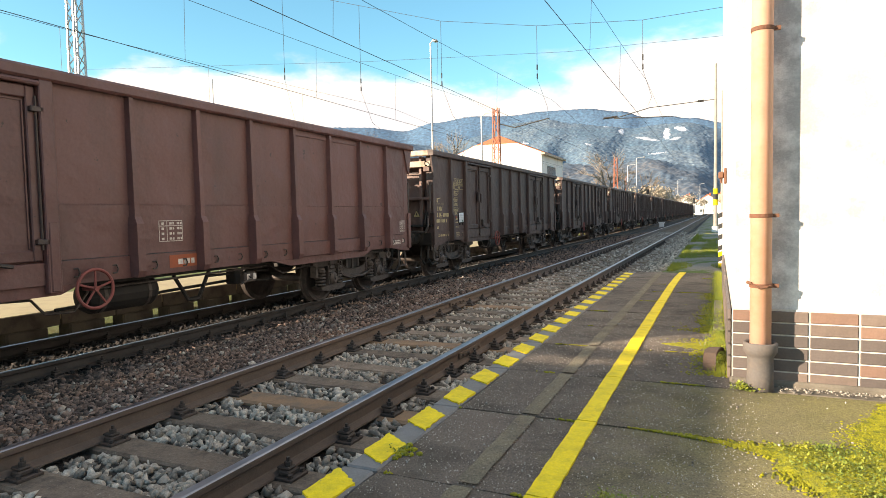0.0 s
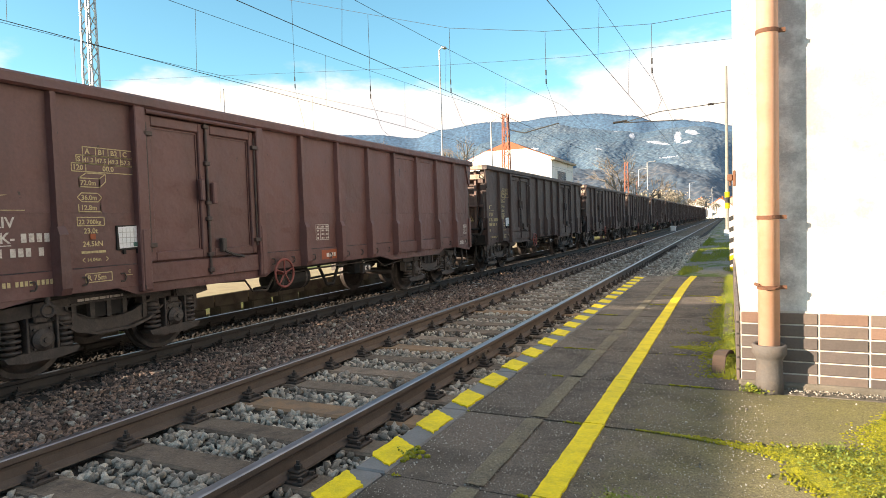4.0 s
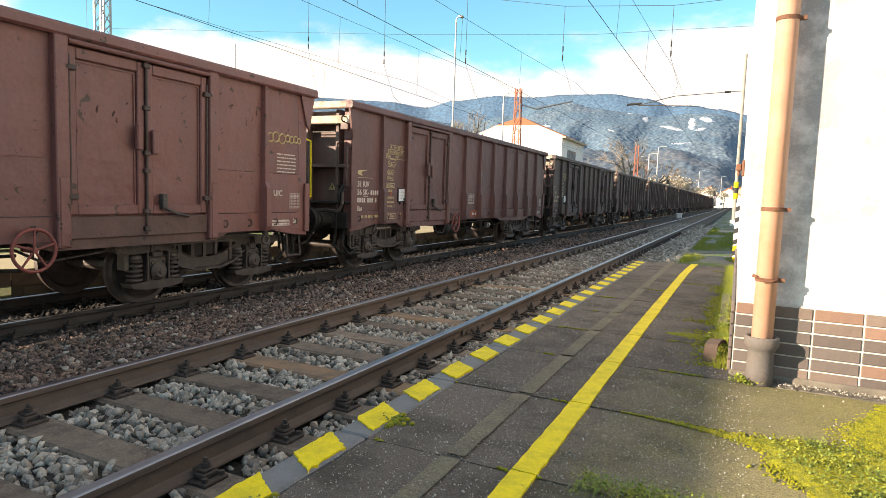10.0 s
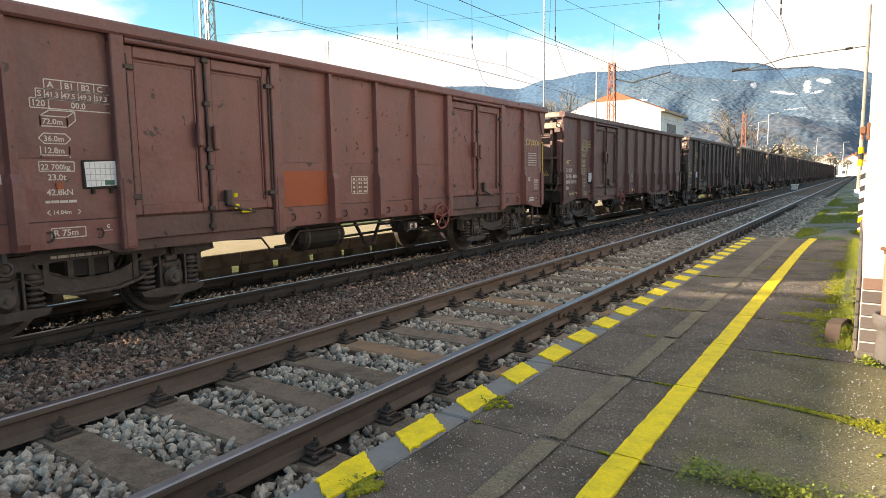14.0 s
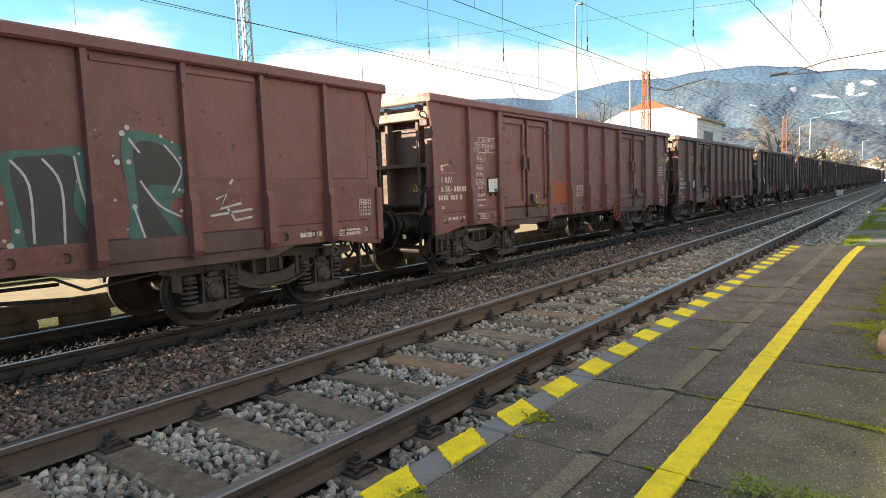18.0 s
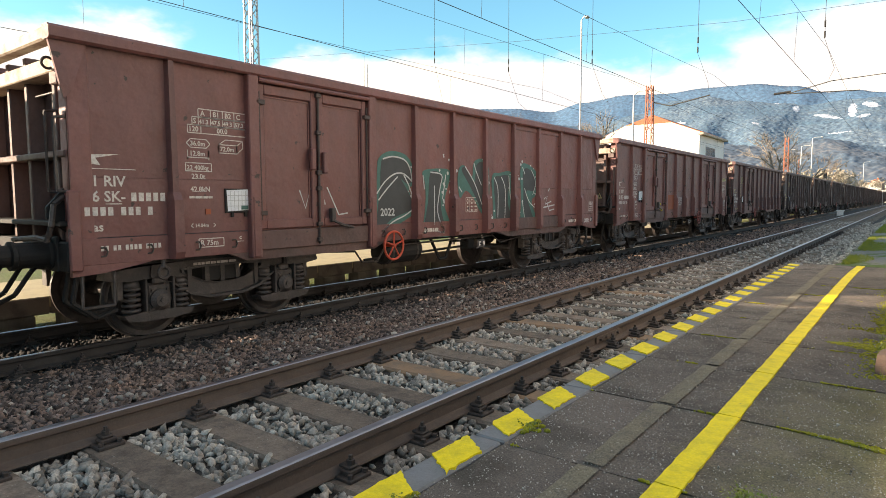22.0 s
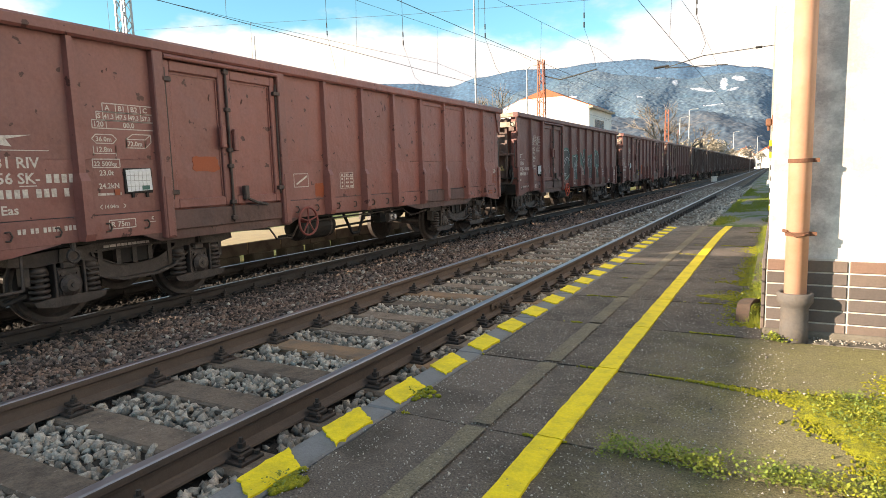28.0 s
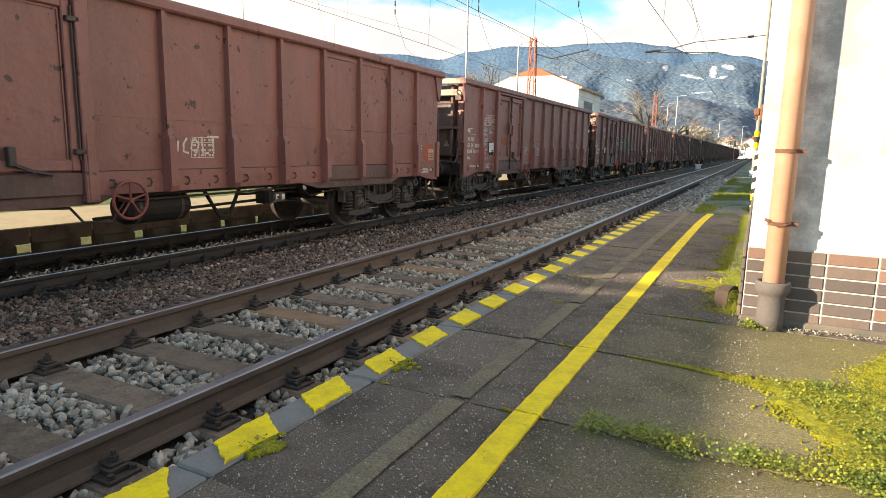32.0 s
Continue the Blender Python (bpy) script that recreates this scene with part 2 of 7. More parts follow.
lt.links.new(lc.outputs["Object"], ln.inputs["Vector"])
la = lt.nodes.new("ShaderNodeMath")
la.operation = "MULTIPLY_ADD"
la.inputs[1].default_value = 1.6
lt.links.new(ln.outputs["Fac"], la.inputs[0])
lt.links.new(ls.outputs["X"], la.inputs[2])
lr_ = lt.nodes.new("ShaderNodeMapRange")
lr_.inputs["From Min"].default_value, lr_.inputs["From Max"].default_value, lr_.inputs["To Max"].default_value = 1.5, 2.9, 0.75
lt.links.new(la.outputs[0], lr_.inputs["Value"])
lm = lt.nodes.new("ShaderNodeMixRGB")
lm.inputs[2].default_value = (0.245, 0.222, 0.07, 1)
lt.links.new(lr_.outputs[0], lm.inputs[0])
lt.links.new(lh.inputs["Color"].links[0].from_socket, lm.inputs[1])
lt.links.new(lm.outputs[0], lh.inputs["Color"])
M_BAND = mat("worn_band", (0.185, 0.16, 0.112), 0.92, spots=(0.13, 0.112, 0.088), scale=7, amount=1.0, fine=120, bump=1.0, spread=0.75, chips=(0.36, 0.34, 0.3), chip_scale=70, chip_at=0.65)
M_KERB = mat("kerb_concrete", (0.17, 0.175, 0.185), 0.9, spots=(0.11, 0.11, 0.11), scale=8, amount=0.6, fine=90, bump=0.4)
M_YELLOW = mat("yellow_paint", (0.8, 0.61, 0.004), 0.7, spots=(0.5, 0.39, 0.012), scale=9, amount=0.6, fine=70, bump=0.4, spread=0.14, chips=(0.3, 0.25, 0.06), chip_scale=28, chip_at=0.68)
M_LEAF = mat("weed_leaf", (0.13, 0.18, 0.025), 0.7, spots=(0.27, 0.27, 0.02), scale=7, amount=1, bump=0.1, spread=0.3)
M_GRASS = mat("grass", (0.1, 0.13, 0.03), 0.95, spots=(0.15, 0.13, 0.06), scale=0.8, amount=0.8, fine=30, bump=1.0, spread=0.35, dist=0.05)
M_WHITEWALL = mat("white_render", (0.7, 0.7, 0.69), 0.9, spots=(0.38, 0.38, 0.385), scale=6, amount=0.95, fine=70, bump=0.5, spread=0.12, lo=0.38, hi=0.6)
M_PIPE = mat("salmon_pipe", (0.7, 0.41, 0.295), 0.5, spots=(0.6, 0.28, 0.16), scale=4, amount=0.5, fine=40, bump=0.05, spread=0.04)
M_RUSTY = mat("rusty_iron", (0.16, 0.07, 0.04), 0.85, spots=(0.09, 0.05, 0.035), scale=16, bump=0.5)
M_OLDIRON = mat("old_brown_iron", (0.085, 0.058, 0.045), 0.85, spots=(0.13, 0.075, 0.05), scale=14, bump=0.5)
M_IRON = mat("cast_iron", (0.11, 0.1, 0.095), 0.8, spots=(0.15, 0.12, 0.1), scale=12, bump=0.4)
M_JOINT = mat("pale_joint", (0.5, 0.48, 0.44), 0.95, spots=(0.5, 0.47, 0.42), scale=9, bump=0.4)
M_GRIT = mat("pale_grit", (0.4, 0.38, 0.35), 0.9, spots=(0.26, 0.24, 0.21), scale=4, fine=80, bump=0.2, island=0.4)
M_TILE = [mat("clinker_brown", (0.17, 0.128, 0.108), 0.6, spots=(0.125, 0.096, 0.083), scale=9, bump=0.15, per_object=0.15),
          mat("clinker_grey", (0.11, 0.09, 0.083), 0.6, spots=(0.085, 0.072, 0.068), scale=9, bump=0.15, per_object=0.15),
          mat("clinker_red", (0.205, 0.125, 0.095), 0.6, spots=(0.165, 0.105, 0.082), scale=9, bump=0.15, per_object=0.15)]
M_GALV = mat("galvanised_steel", (0.42, 0.43, 0.43), 0.5, 0.6, scale=6, bump=0.05)
M_POLE = mat("concrete_pole", (0.3, 0.28, 0.25), 0.9, scale=5, bump=0.3)
M_ORANGE = mat("orange_mast", (0.36, 0.12, 0.065), 0.7, spots=(0.25, 0.09, 0.055), scale=2, bump=0.1)
M_WIRE = mat("overhead_wire", (0.045, 0.045, 0.045), 0.6, 0.5, scale=5, bump=0)
M_HOUSE = mat("house_white", (0.78, 0.77, 0.74), 0.9, spots=(0.66, 0.65, 0.62), scale=0.6, bump=0.1, spread=0.04)
M_ROOF = mat("roof_tile", (0.52, 0.16, 0.07), 0.8, spots=(0.42, 0.13, 0.06), scale=1.5, fine=9, bump=0.3)
M_GLASS = mat("window_glass", (0.07, 0.09, 0.11), 0.12, scale=2, bump=0)
M_BARK = mat("bark", (0.15, 0.125, 0.1), 0.95, spots=(0.1, 0.085, 0.07), scale=3, bump=0.3)
M_TWIG = mat("bare_twigs", (0.2, 0.17, 0.14), 0.95, scale=1, bump=0)
M_BUSH = mat("dry_leaves", (0.36, 0.31, 0.235), 0.9, spots=(0.24, 0.21, 0.165), scale=0.5, bump=0, spread=0.3)
M_MARK = mat("stencil_white", (0.64, 0.59, 0.54), 0.8, spots=(0.38, 0.3, 0.26), scale=25, amount=0.8, bump=0)
M_MARKY = mat("stencil_yellow", (0.55, 0.45, 0.24), 0.8, spots=(0.32, 0.23, 0.13), scale=25, amount=0.9, bump=0)
M_PANEL = mat("label_white", (0.75, 0.78, 0.8), 0.5, spots=(0.5, 0.54, 0.58), scale=30, bump=0)
M_REDPAINT = mat("handwheel_red", (0.55, 0.07, 0.03), 0.5, spots=(0.3, 0.06, 0.04), scale=12, bump=0.1)
M_REDDULL = mat("handwheel_dull", (0.24, 0.06, 0.05), 0.6, spots=(0.15, 0.06, 0.05), scale=12, bump=0.1)
M_PRIMER = mat("orange_primer", (0.34, 0.085, 0.035), 0.7, spots=(0.24, 0.07, 0.04), scale=4, bump=0.1)
# worn cream paint; on wagon ends its paleness stands for sunlight
M_CREAM = mat("worn_cream_and_sunlit_paint", (0.5, 0.42, 0.33), 0.75, spots=(0.24, 0.15, 0.11), scale=4, amount=0.9, bump=0.3)
M_TACTILE = mat("yellow_paving", (0.37, 0.31, 0.18), 0.85, spots=(0.24, 0.2, 0.13), scale=3, bump=0.3)
M_PLAT2 = mat("old_concrete", (0.17, 0.15, 0.12), 0.95, spots=(0.09, 0.08, 0.066), scale=2.5, amount=0.9, bump=0.5)
M_GRAF_GREEN = mat("graffiti_green", (0.05, 0.145, 0.125), 0.6, scale=5, bump=0)
M_GRAF_BLACK = mat("graffiti_dark", (0.045, 0.05, 0.052), 0.6, scale=5, bump=0)
M_GRAF_SILVER = mat("graffiti_silver", (0.5, 0.52, 0.52), 0.5, scale=9, bump=0)
M_WHITEP = mat("white_plastic", (0.75, 0.75, 0.74), 0.6, scale=9, bump=0.05)
M_BLACKP = mat("black_plastic", (0.03, 0.03, 0.03), 0.5, scale=9, bump=0.05)
M_VERGE = mat("verge_gravel_grass", (0.21, 0.2, 0.18), 0.95, spots=(0.085, 0.14, 0.03), scale=0.55, amount=1.0, fine=45, bump=1.0, spread=0.3, dist=0.04, lo=0.5, hi=0.54)


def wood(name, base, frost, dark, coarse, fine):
    """far woods: broad drifts of two colours with haze mixed in, speckled tree by tree"""
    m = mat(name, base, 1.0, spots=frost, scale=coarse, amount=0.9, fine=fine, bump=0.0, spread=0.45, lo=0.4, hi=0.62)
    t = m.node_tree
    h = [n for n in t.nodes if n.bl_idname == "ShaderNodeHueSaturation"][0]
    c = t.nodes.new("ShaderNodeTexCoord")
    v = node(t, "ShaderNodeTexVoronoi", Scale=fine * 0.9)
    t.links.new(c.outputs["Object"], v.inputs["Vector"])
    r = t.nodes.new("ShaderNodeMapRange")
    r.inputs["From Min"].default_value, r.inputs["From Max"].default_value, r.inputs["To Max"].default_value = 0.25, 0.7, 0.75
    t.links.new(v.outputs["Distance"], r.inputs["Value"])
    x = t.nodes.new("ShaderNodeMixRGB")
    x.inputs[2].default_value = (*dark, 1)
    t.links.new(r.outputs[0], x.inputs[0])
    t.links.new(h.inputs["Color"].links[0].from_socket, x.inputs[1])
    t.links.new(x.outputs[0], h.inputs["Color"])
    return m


# the blue of the air's haze is put into these base colours
M_FARWOOD = wood("far_hazed_wood", (0.07, 0.158, 0.262), (0.09, 0.176, 0.268), (0.06, 0.11, 0.18), 0.0016, 0.05)
M_FOREST = wood("frosted_hazed_wood", (0.076, 0.148, 0.208), (0.165, 0.215, 0.252), (0.05, 0.095, 0.155), 0.0045, 0.075)
M_MEADOW = wood("bare_hazed_wood", (0.058, 0.112, 0.165), (0.135, 0.138, 0.15), (0.045, 0.08, 0.125), 0.005, 0.1)
M_MOSSY = mat("bright_moss", (0.37, 0.355, 0.012), 0.95, spots=(0.12, 0.145, 0.015), scale=20, amount=0.9, fine=140, bump=1.0, spread=0.5, dist=0.02)
# oily ground, darkened further to hold the shade under the train
M_DARKBED = mat("oily_shaded_bed", (0.016, 0.013, 0.012), 0.9, spots=(0.032, 0.026, 0.022), scale=3, fine=60, bump=0.6, spread=0.3)
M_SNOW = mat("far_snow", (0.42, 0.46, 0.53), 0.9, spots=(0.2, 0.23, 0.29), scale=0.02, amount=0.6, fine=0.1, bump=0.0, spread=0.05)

# ---- mesh helpers ----


def mesh_of(bm, name, material=None, smooth=False):
    me = bpy.data.meshes.new(name)
    bm.to_mesh(me)
    bm.free()
    if material:
        me.materials.append(material)
    if smooth:
        for p in me.polygons:
            p.use_smooth = True
    return me


def part(name, bm, material, parent=None, label="", at=None, smooth=False):
    """one mesh object, under a thing or a part; bm may be a mesh that is shared"""
    me = bm if isinstance(bm, bpy.types.Mesh) else mesh_of(bm, name, material, smooth)
    ob = new(name, me)
    if at is not None:
        ob.matrix_basis = at
    if parent:
        ob.parent = parent
    if label:
        ob["label"] = label
    return ob


def thing(name, label, category, at=None, group="", kind=""):
    ob = new(name)
    ob.empty_display_size = 0.2
    if at is not None:
        ob.matrix_basis = at
    return tagged(ob, label, category, group, kind)


def box(bm, x0, x1, y0, y1, z0, z1, bevel=0.0):
    g = bmesh.ops.create_cube(bm, size=1.0, matrix=Matrix.Translation(((x0 + x1) / 2, (y0 + y1) / 2, (z0 + z1) / 2)) @ Matrix.Diagonal((abs(x1 - x0), abs(y1 - y0), abs(z1 - z0), 1)))
    if bevel:
        es = list({e for v in g["verts"] for e in v.link_edges})
        bmesh.ops.bevel(bm, geom=es, offset=bevel, segments=1, affect="EDGES")
    return bm


def boxed(*a, **k):
    return box(bmesh.new(), *a, **k)


def rod(bm, a, b, r, seg=8, r2=None):
    a, b = Vector(a), Vector(b)
    d = b - a
    q = d.to_track_quat("Z", "Y").to_matrix().to_4x4()
    bmesh.ops.create_cone(bm, cap_ends=True, segments=seg, radius1=r, radius2=r if r2 is None else r2, depth=d.length, matrix=Matrix.Translation((a + b) / 2) @ q)
    return bm


def bent(bm, pts, r, seg=6):
    for a, b in zip(pts, pts[1:]):
        rod(bm, a, b, r, seg)
    return bm


def prism(bm, outline, axis, a, b):
    """a closed outline of 2D points drawn out along an axis from a to b"""
    def p(u, v, w):
        return {"x": (w, u, v), "y": (u, w, v), "z": (u, v, w)}[axis]
    lo = [bm.verts.new(p(u, v, a)) for u, v in outline]
    hi = [bm.verts.new(p(u, v, b)) for u, v in outline]
    n = len(outline)
    fs = [bm.faces.new([lo[i], lo[(i + 1) % n], hi[(i + 1) % n], hi[i]]) for i in range(n)]
    fs += [bm.faces.new(lo[::-1]), bm.faces.new(hi)]
    bmesh.ops.recalc_face_normals(bm, faces=fs)
    return bm


def torus(bm, c, R, r, axis="x", seg=28, ring=8):
    rows = []
    for i in range(seg):
        a = 2 * math.pi * i / seg
        row = []
        for j in range(ring):
            b = 2 * math.pi * j / ring
            u, v, w = (R + r * math.cos(b)) * math.cos(a), (R + r * math.cos(b)) * math.sin(a), r * math.sin(b)
            q = {"x": (w, u, v), "y": (u, w, v), "z": (u, v, w)}[axis]
            row.append(bm.verts.new(Vector(c) + Vector(q)))
        rows.append(row)
    for i in range(seg):
        for j in range(ring):
            bm.faces.new([rows[i][j], rows[(i + 1) % seg][j], rows[(i + 1) % seg][(j + 1) % ring], rows[i][(j + 1) % ring]])
    bmesh.ops.recalc_face_normals(bm, faces=bm.faces[:])
    return bm


def lathe(bm, profile, c, axis="x", seg=24):
    """a profile of (radius, height) turned round an axis"""
    rows = []
    for i in range(seg):
        a = 2 * math.pi * i / seg
        row = []
        for r, h in profile:
            u, v = r * math.cos(a), r * math.sin(a)
            q = {"x": (h, u, v), "y": (u, h, v), "z": (u, v, h)}[axis]
            row.append(bm.verts.new(Vector(c) + Vector(q)))
        rows.append(row)
    for i in range(seg):
        for j in range(len(profile) - 1):
            bm.faces.new([rows[i][j], rows[(i + 1) % seg][j], rows[(i + 1) % seg][j + 1], rows[i][j + 1]])
    bm.faces.new([r[0] for r in rows])
    bm.faces.new([r[-1] for r in rows])
    bmesh.ops.recalc_face_normals(bm, faces=bm.faces[:])
    return bm


def words(name, text, size, material, parent, m, label="", bold=0.0):
    """text in the built-in font as a thin mesh"""
    cu = bpy.data.curves.new(name, "FONT")
    cu.body, cu.size, cu.extrude, cu.offset, cu.resolution_u = text, size, 0.001, bold or size * 0.018, 2
    tmp = bpy.data.objects.new(name, cu)
    me = bpy.data.meshes.new_from_object(tmp)
    me.materials.append(material)
    bpy.data.objects.remove(tmp)
    return part(name, me, None, parent, label, m)


def stuff_mesh(name, verts, faces, material):
    me = bpy.data.meshes.new(name)
    v, f = np.asarray(verts, dtype=np.float32).reshape(-1, 3), np.asarray(faces, dtype=np.int32)
    k = f.shape[1]
    me.vertices.add(len(v))
    me.vertices.foreach_set("co", v.ravel())
    me.loops.add(f.size)
    me.loops.foreach_set("vertex_index", f.ravel())
    me.polygons.add(len(f))
    me.polygons.foreach_set("loop_start", np.arange(0, f.size, k, dtype=np.int32))
    me.update(calc_edges=True)
    me.materials.append(material)
    return me


# ---- large structure ----
T2X, T2Z = -5.63, -0.3          # second track: axis and rail top
GAUGE = 1.507
Y0, Y1 = -45.0, 260.0
PZ = 0.2                        # platform surface

# ground sheet to the horizon
bm = bmesh.new()
xs = [-5000, -900, -300, -120, -60, -30, -14, 14, 30, 60, 120, 300, 900, 5000]
ys = [-3000, -300, -60, 0, 60, 150, 300, 600, 1200, 4800]
vs = [[bm.verts.new((x, y, -0.64)) for x in xs] for y in ys]
for j in range(len(ys) - 1):
    for i in range(len(xs) - 1):
        bm.faces.new([vs[j][i], vs[j][i + 1], vs[j + 1][i + 1], vs[j + 1][i]])
tagged(part("ground", bm, M_GRASS), "dull green and tan winter ground of the valley", "ground", kind="structure")

BED = [(-7.3, -0.6), (-6.9, -0.52), (-4.2, -0.5), (-3.4, -0.4), (-2.4, -0.26), (-1.95, -0.215), (0.55, -0.215), (0.83, -0.25), (0.84, -0.62)]


def bed_height(x):
    for (a, za), (c, zc) in zip(BED, BED[1:]):
        if a <= x <= c:
            return za + (zc - za) * (x - a) / (c - a)
    return -0.6


bm = bmesh.new()
rows = []
for j in range(121):
    y = Y0 + (Y1 - Y0) * (j / 120) ** 1.6
    rows.append([bm.verts.new((x, y, z)) for x, z in BED])
for j in range(120):
    for i in range(len(BED) - 1):
        bm.faces.new([rows[j][i], rows[j][i + 1], rows[j + 1][i + 1], rows[j + 1][i]])
tagged(part("track_bed", bm, M_BED), "brown and grey crushed stone bed under both tracks", "track bed", kind="structure")


def rail(name, x, z, material, label, h=0.16):
    right = [(0.026, 0.006), (0.0362, 0.0), (0.0365, -0.012), (0.034, -0.034), (0.012, -0.05), (0.008, -0.07), (0.009, -h + 0.035), (0.02, -h + 0.026), (0.06, -h + 0.012), (0.0625, -h)]
    ob = part(name, prism(bmesh.new(), right + [(-a, c) for a, c in reversed(right)], "y", Y0, Y1), material)
    ob.data.materials.append(M_RAILTOP)
    for p in ob.data.polygons:
        if p.normal.z > 0.4 and p.center.z > -0.008:
            p.material_index = 1
    ob.matrix_basis = pose(x, 0, z - 0.006)
    return tagged(ob, label, "rail", "rails", "structure")


rail("rail_1", 0, 0, M_RAIL, "rusty steel rail with a polished blue-grey top")
rail("rail_2", -GAUGE, 0, M_RAIL, "rusty steel rail with a polished blue-grey top")
rail("rail_3", T2X + GAUGE / 2, T2Z, M_RAIL2, "steel rail under the moving train, shade put into its dark colour")
rail("rail_4", T2X - GAUGE / 2, T2Z, M_RAIL2, "steel rail under the moving train, shade put into its dark colour")

# platform body; its slabs and kerbs come last
PLATFORM = tagged(part("platform", box(boxed(0.86, 2.62, Y0, 9.7, -0.6, PZ - 0.025), 2.62, 30, Y0, 1.87, -0.6, PZ - 0.025), M_BED), "low station platform of dark worn slabs with mossy joints", "platform", kind="structure")
# verge past the platform's end
bm = bmesh.new()
VX = [0.84, 1.2, 1.7, 2.2, 2.8, 6.0, 40.0]
rows = []
for j in range(41):
    y = 9.7 + (Y1 - 9.7) * (j / 40) ** 2
    rows.append([bm.verts.new((x, y, (-0.22 if i == 0 else 0.02 if i == 1 else 0.12) + random.uniform(-0.02, 0.02))) for i, x in enumerate(VX)])
for j in range(40):
    for i in range(len(VX) - 1):
        bm.faces.new([rows[j][i], rows[j][i + 1], rows[j + 1][i + 1], rows[j + 1][i]])
tagged(part("verge_ground", bm, M_VERGE), "gravel and short grass beside the track past the platform", "verge", kind="structure")

# station wall with its tiled plinth
WX, WY = 2.5, 1.87
WALL = tagged(part("wall_station", boxed(WX, 14, WY, 11.5, -0.3, 7.5, bevel=0.012), M_WHITEWALL), "white rendered station wall, sunlit, above a tiled plinth", "wall", kind="structure")
part("plinth_bed", boxed(WX - 0.006, 14, WY - 0.014, 11.5, 0.0, 0.694), M_JOINT, WALL, "white mortar of the plinth")
tagged(part("wall_footing", boxed(WX - 0.02, 14, WY - 0.05, 11.5, -0.3, 0.235, bevel=0.015), M_PLAT2), "rough concrete footing under the station wall", "footing", kind="structure")

# far platform behind the train: slab on separate blocks
FARP = tagged(part("platform_far", boxed(-9.6, -7.33, Y0, 90, -0.2, -0.045), M_TACTILE), "far platform with pale yellow paving in sunlight", "platform", kind="structure")
kerb_me = mesh_of(boxed(-0.1, 0.012, -0.49, 0.49, -0.3, -0.052, bevel=0.012), "far_kerb", M_PLAT2)
block_me = mesh_of(boxed(-0.35, -0.03, -0.325, 0.325, -0.64, -0.3, bevel=0.03), "far_block", M_PLAT2)
for i in range(-8, 45):
    part("kerb_block", kerb_me, None, FARP, at=pose(-7.33, i + 0.37, 0))
    part("support_block", block_me, None, FARP, at=pose(-7.33, i + 0.37, 0))

# ---- hills ----
FAR = [(-100, 6.0), (-60, 7.0), (-45, 8.3), (-38, 8.2), (-31, 8.15), (-27.5, 7.8), (-24.8, 8.5), (-21, 9.0), (-17.7, 8.95), (-14.7, 9.2), (-11, 9.25), (-8.0, 8.85), (-5.6, 8.15), (-4.3, 8.2), (-2, 7.85), (0.5, 7.3), (10, 6.4), (40, 5.0)]
MIDDLE = [(-100, 4.0), (-50, 6.2), (-40, 6.9), (-31, 7.4), (-28, 6.7), (-24, 6.4), (-20, 7.3), (-17, 8.3), (-14.5, 8.5), (-12, 8.0), (-9, 7.6), (-7, 7.3), (-4.6, 7.5), (-2.5, 7.5), (0.5, 6.7), (10, 5.6), (40, 4.0)]
LOWER = [(-100, 2.5), (-50, 4.2), (-36, 5.2), (-28, 4.2), (-22, 4.6), (-17, 5.2), (-13, 4.5), (-9, 4.1), (-6, 4.6), (-2, 3.8), (1.5, 2.6), (10, 2.4), (40, 2.0)]
# snowy clearings: azimuth, elevation, half sizes in degrees, slant
SNOW = [(-4.1, 6.65, 0.28, 0.5, 0.15), (-5.7, 6.3, 0.95, 0.12, -0.22), (-2.95, 7.0, 0.5, 0.2, -0.2), (-7.9, 7.1, 0.22, 0.2, 0), (-9.3, 7.65, 0.3, 0.08, -0.2), (-3.4, 6.2, 0.5, 0.1, 0.2), (-16.5, 6.4, 0.4, 0.1, 0), (-5.0, 5.0, 0.8, 0.05, 0.1), (-10.8, 6.1, 0.3, 0.07, -0.2)]


def ridge(profile, az):
    for (a, ea), (c, ec) in zip(profile, profile[1:]):
        if a <= az <= c:
            f = (az - a) / (c - a)
            f = f * f * (3 - 2 * f)
            return ea + (ec - ea) * f
    return profile[-1][1]


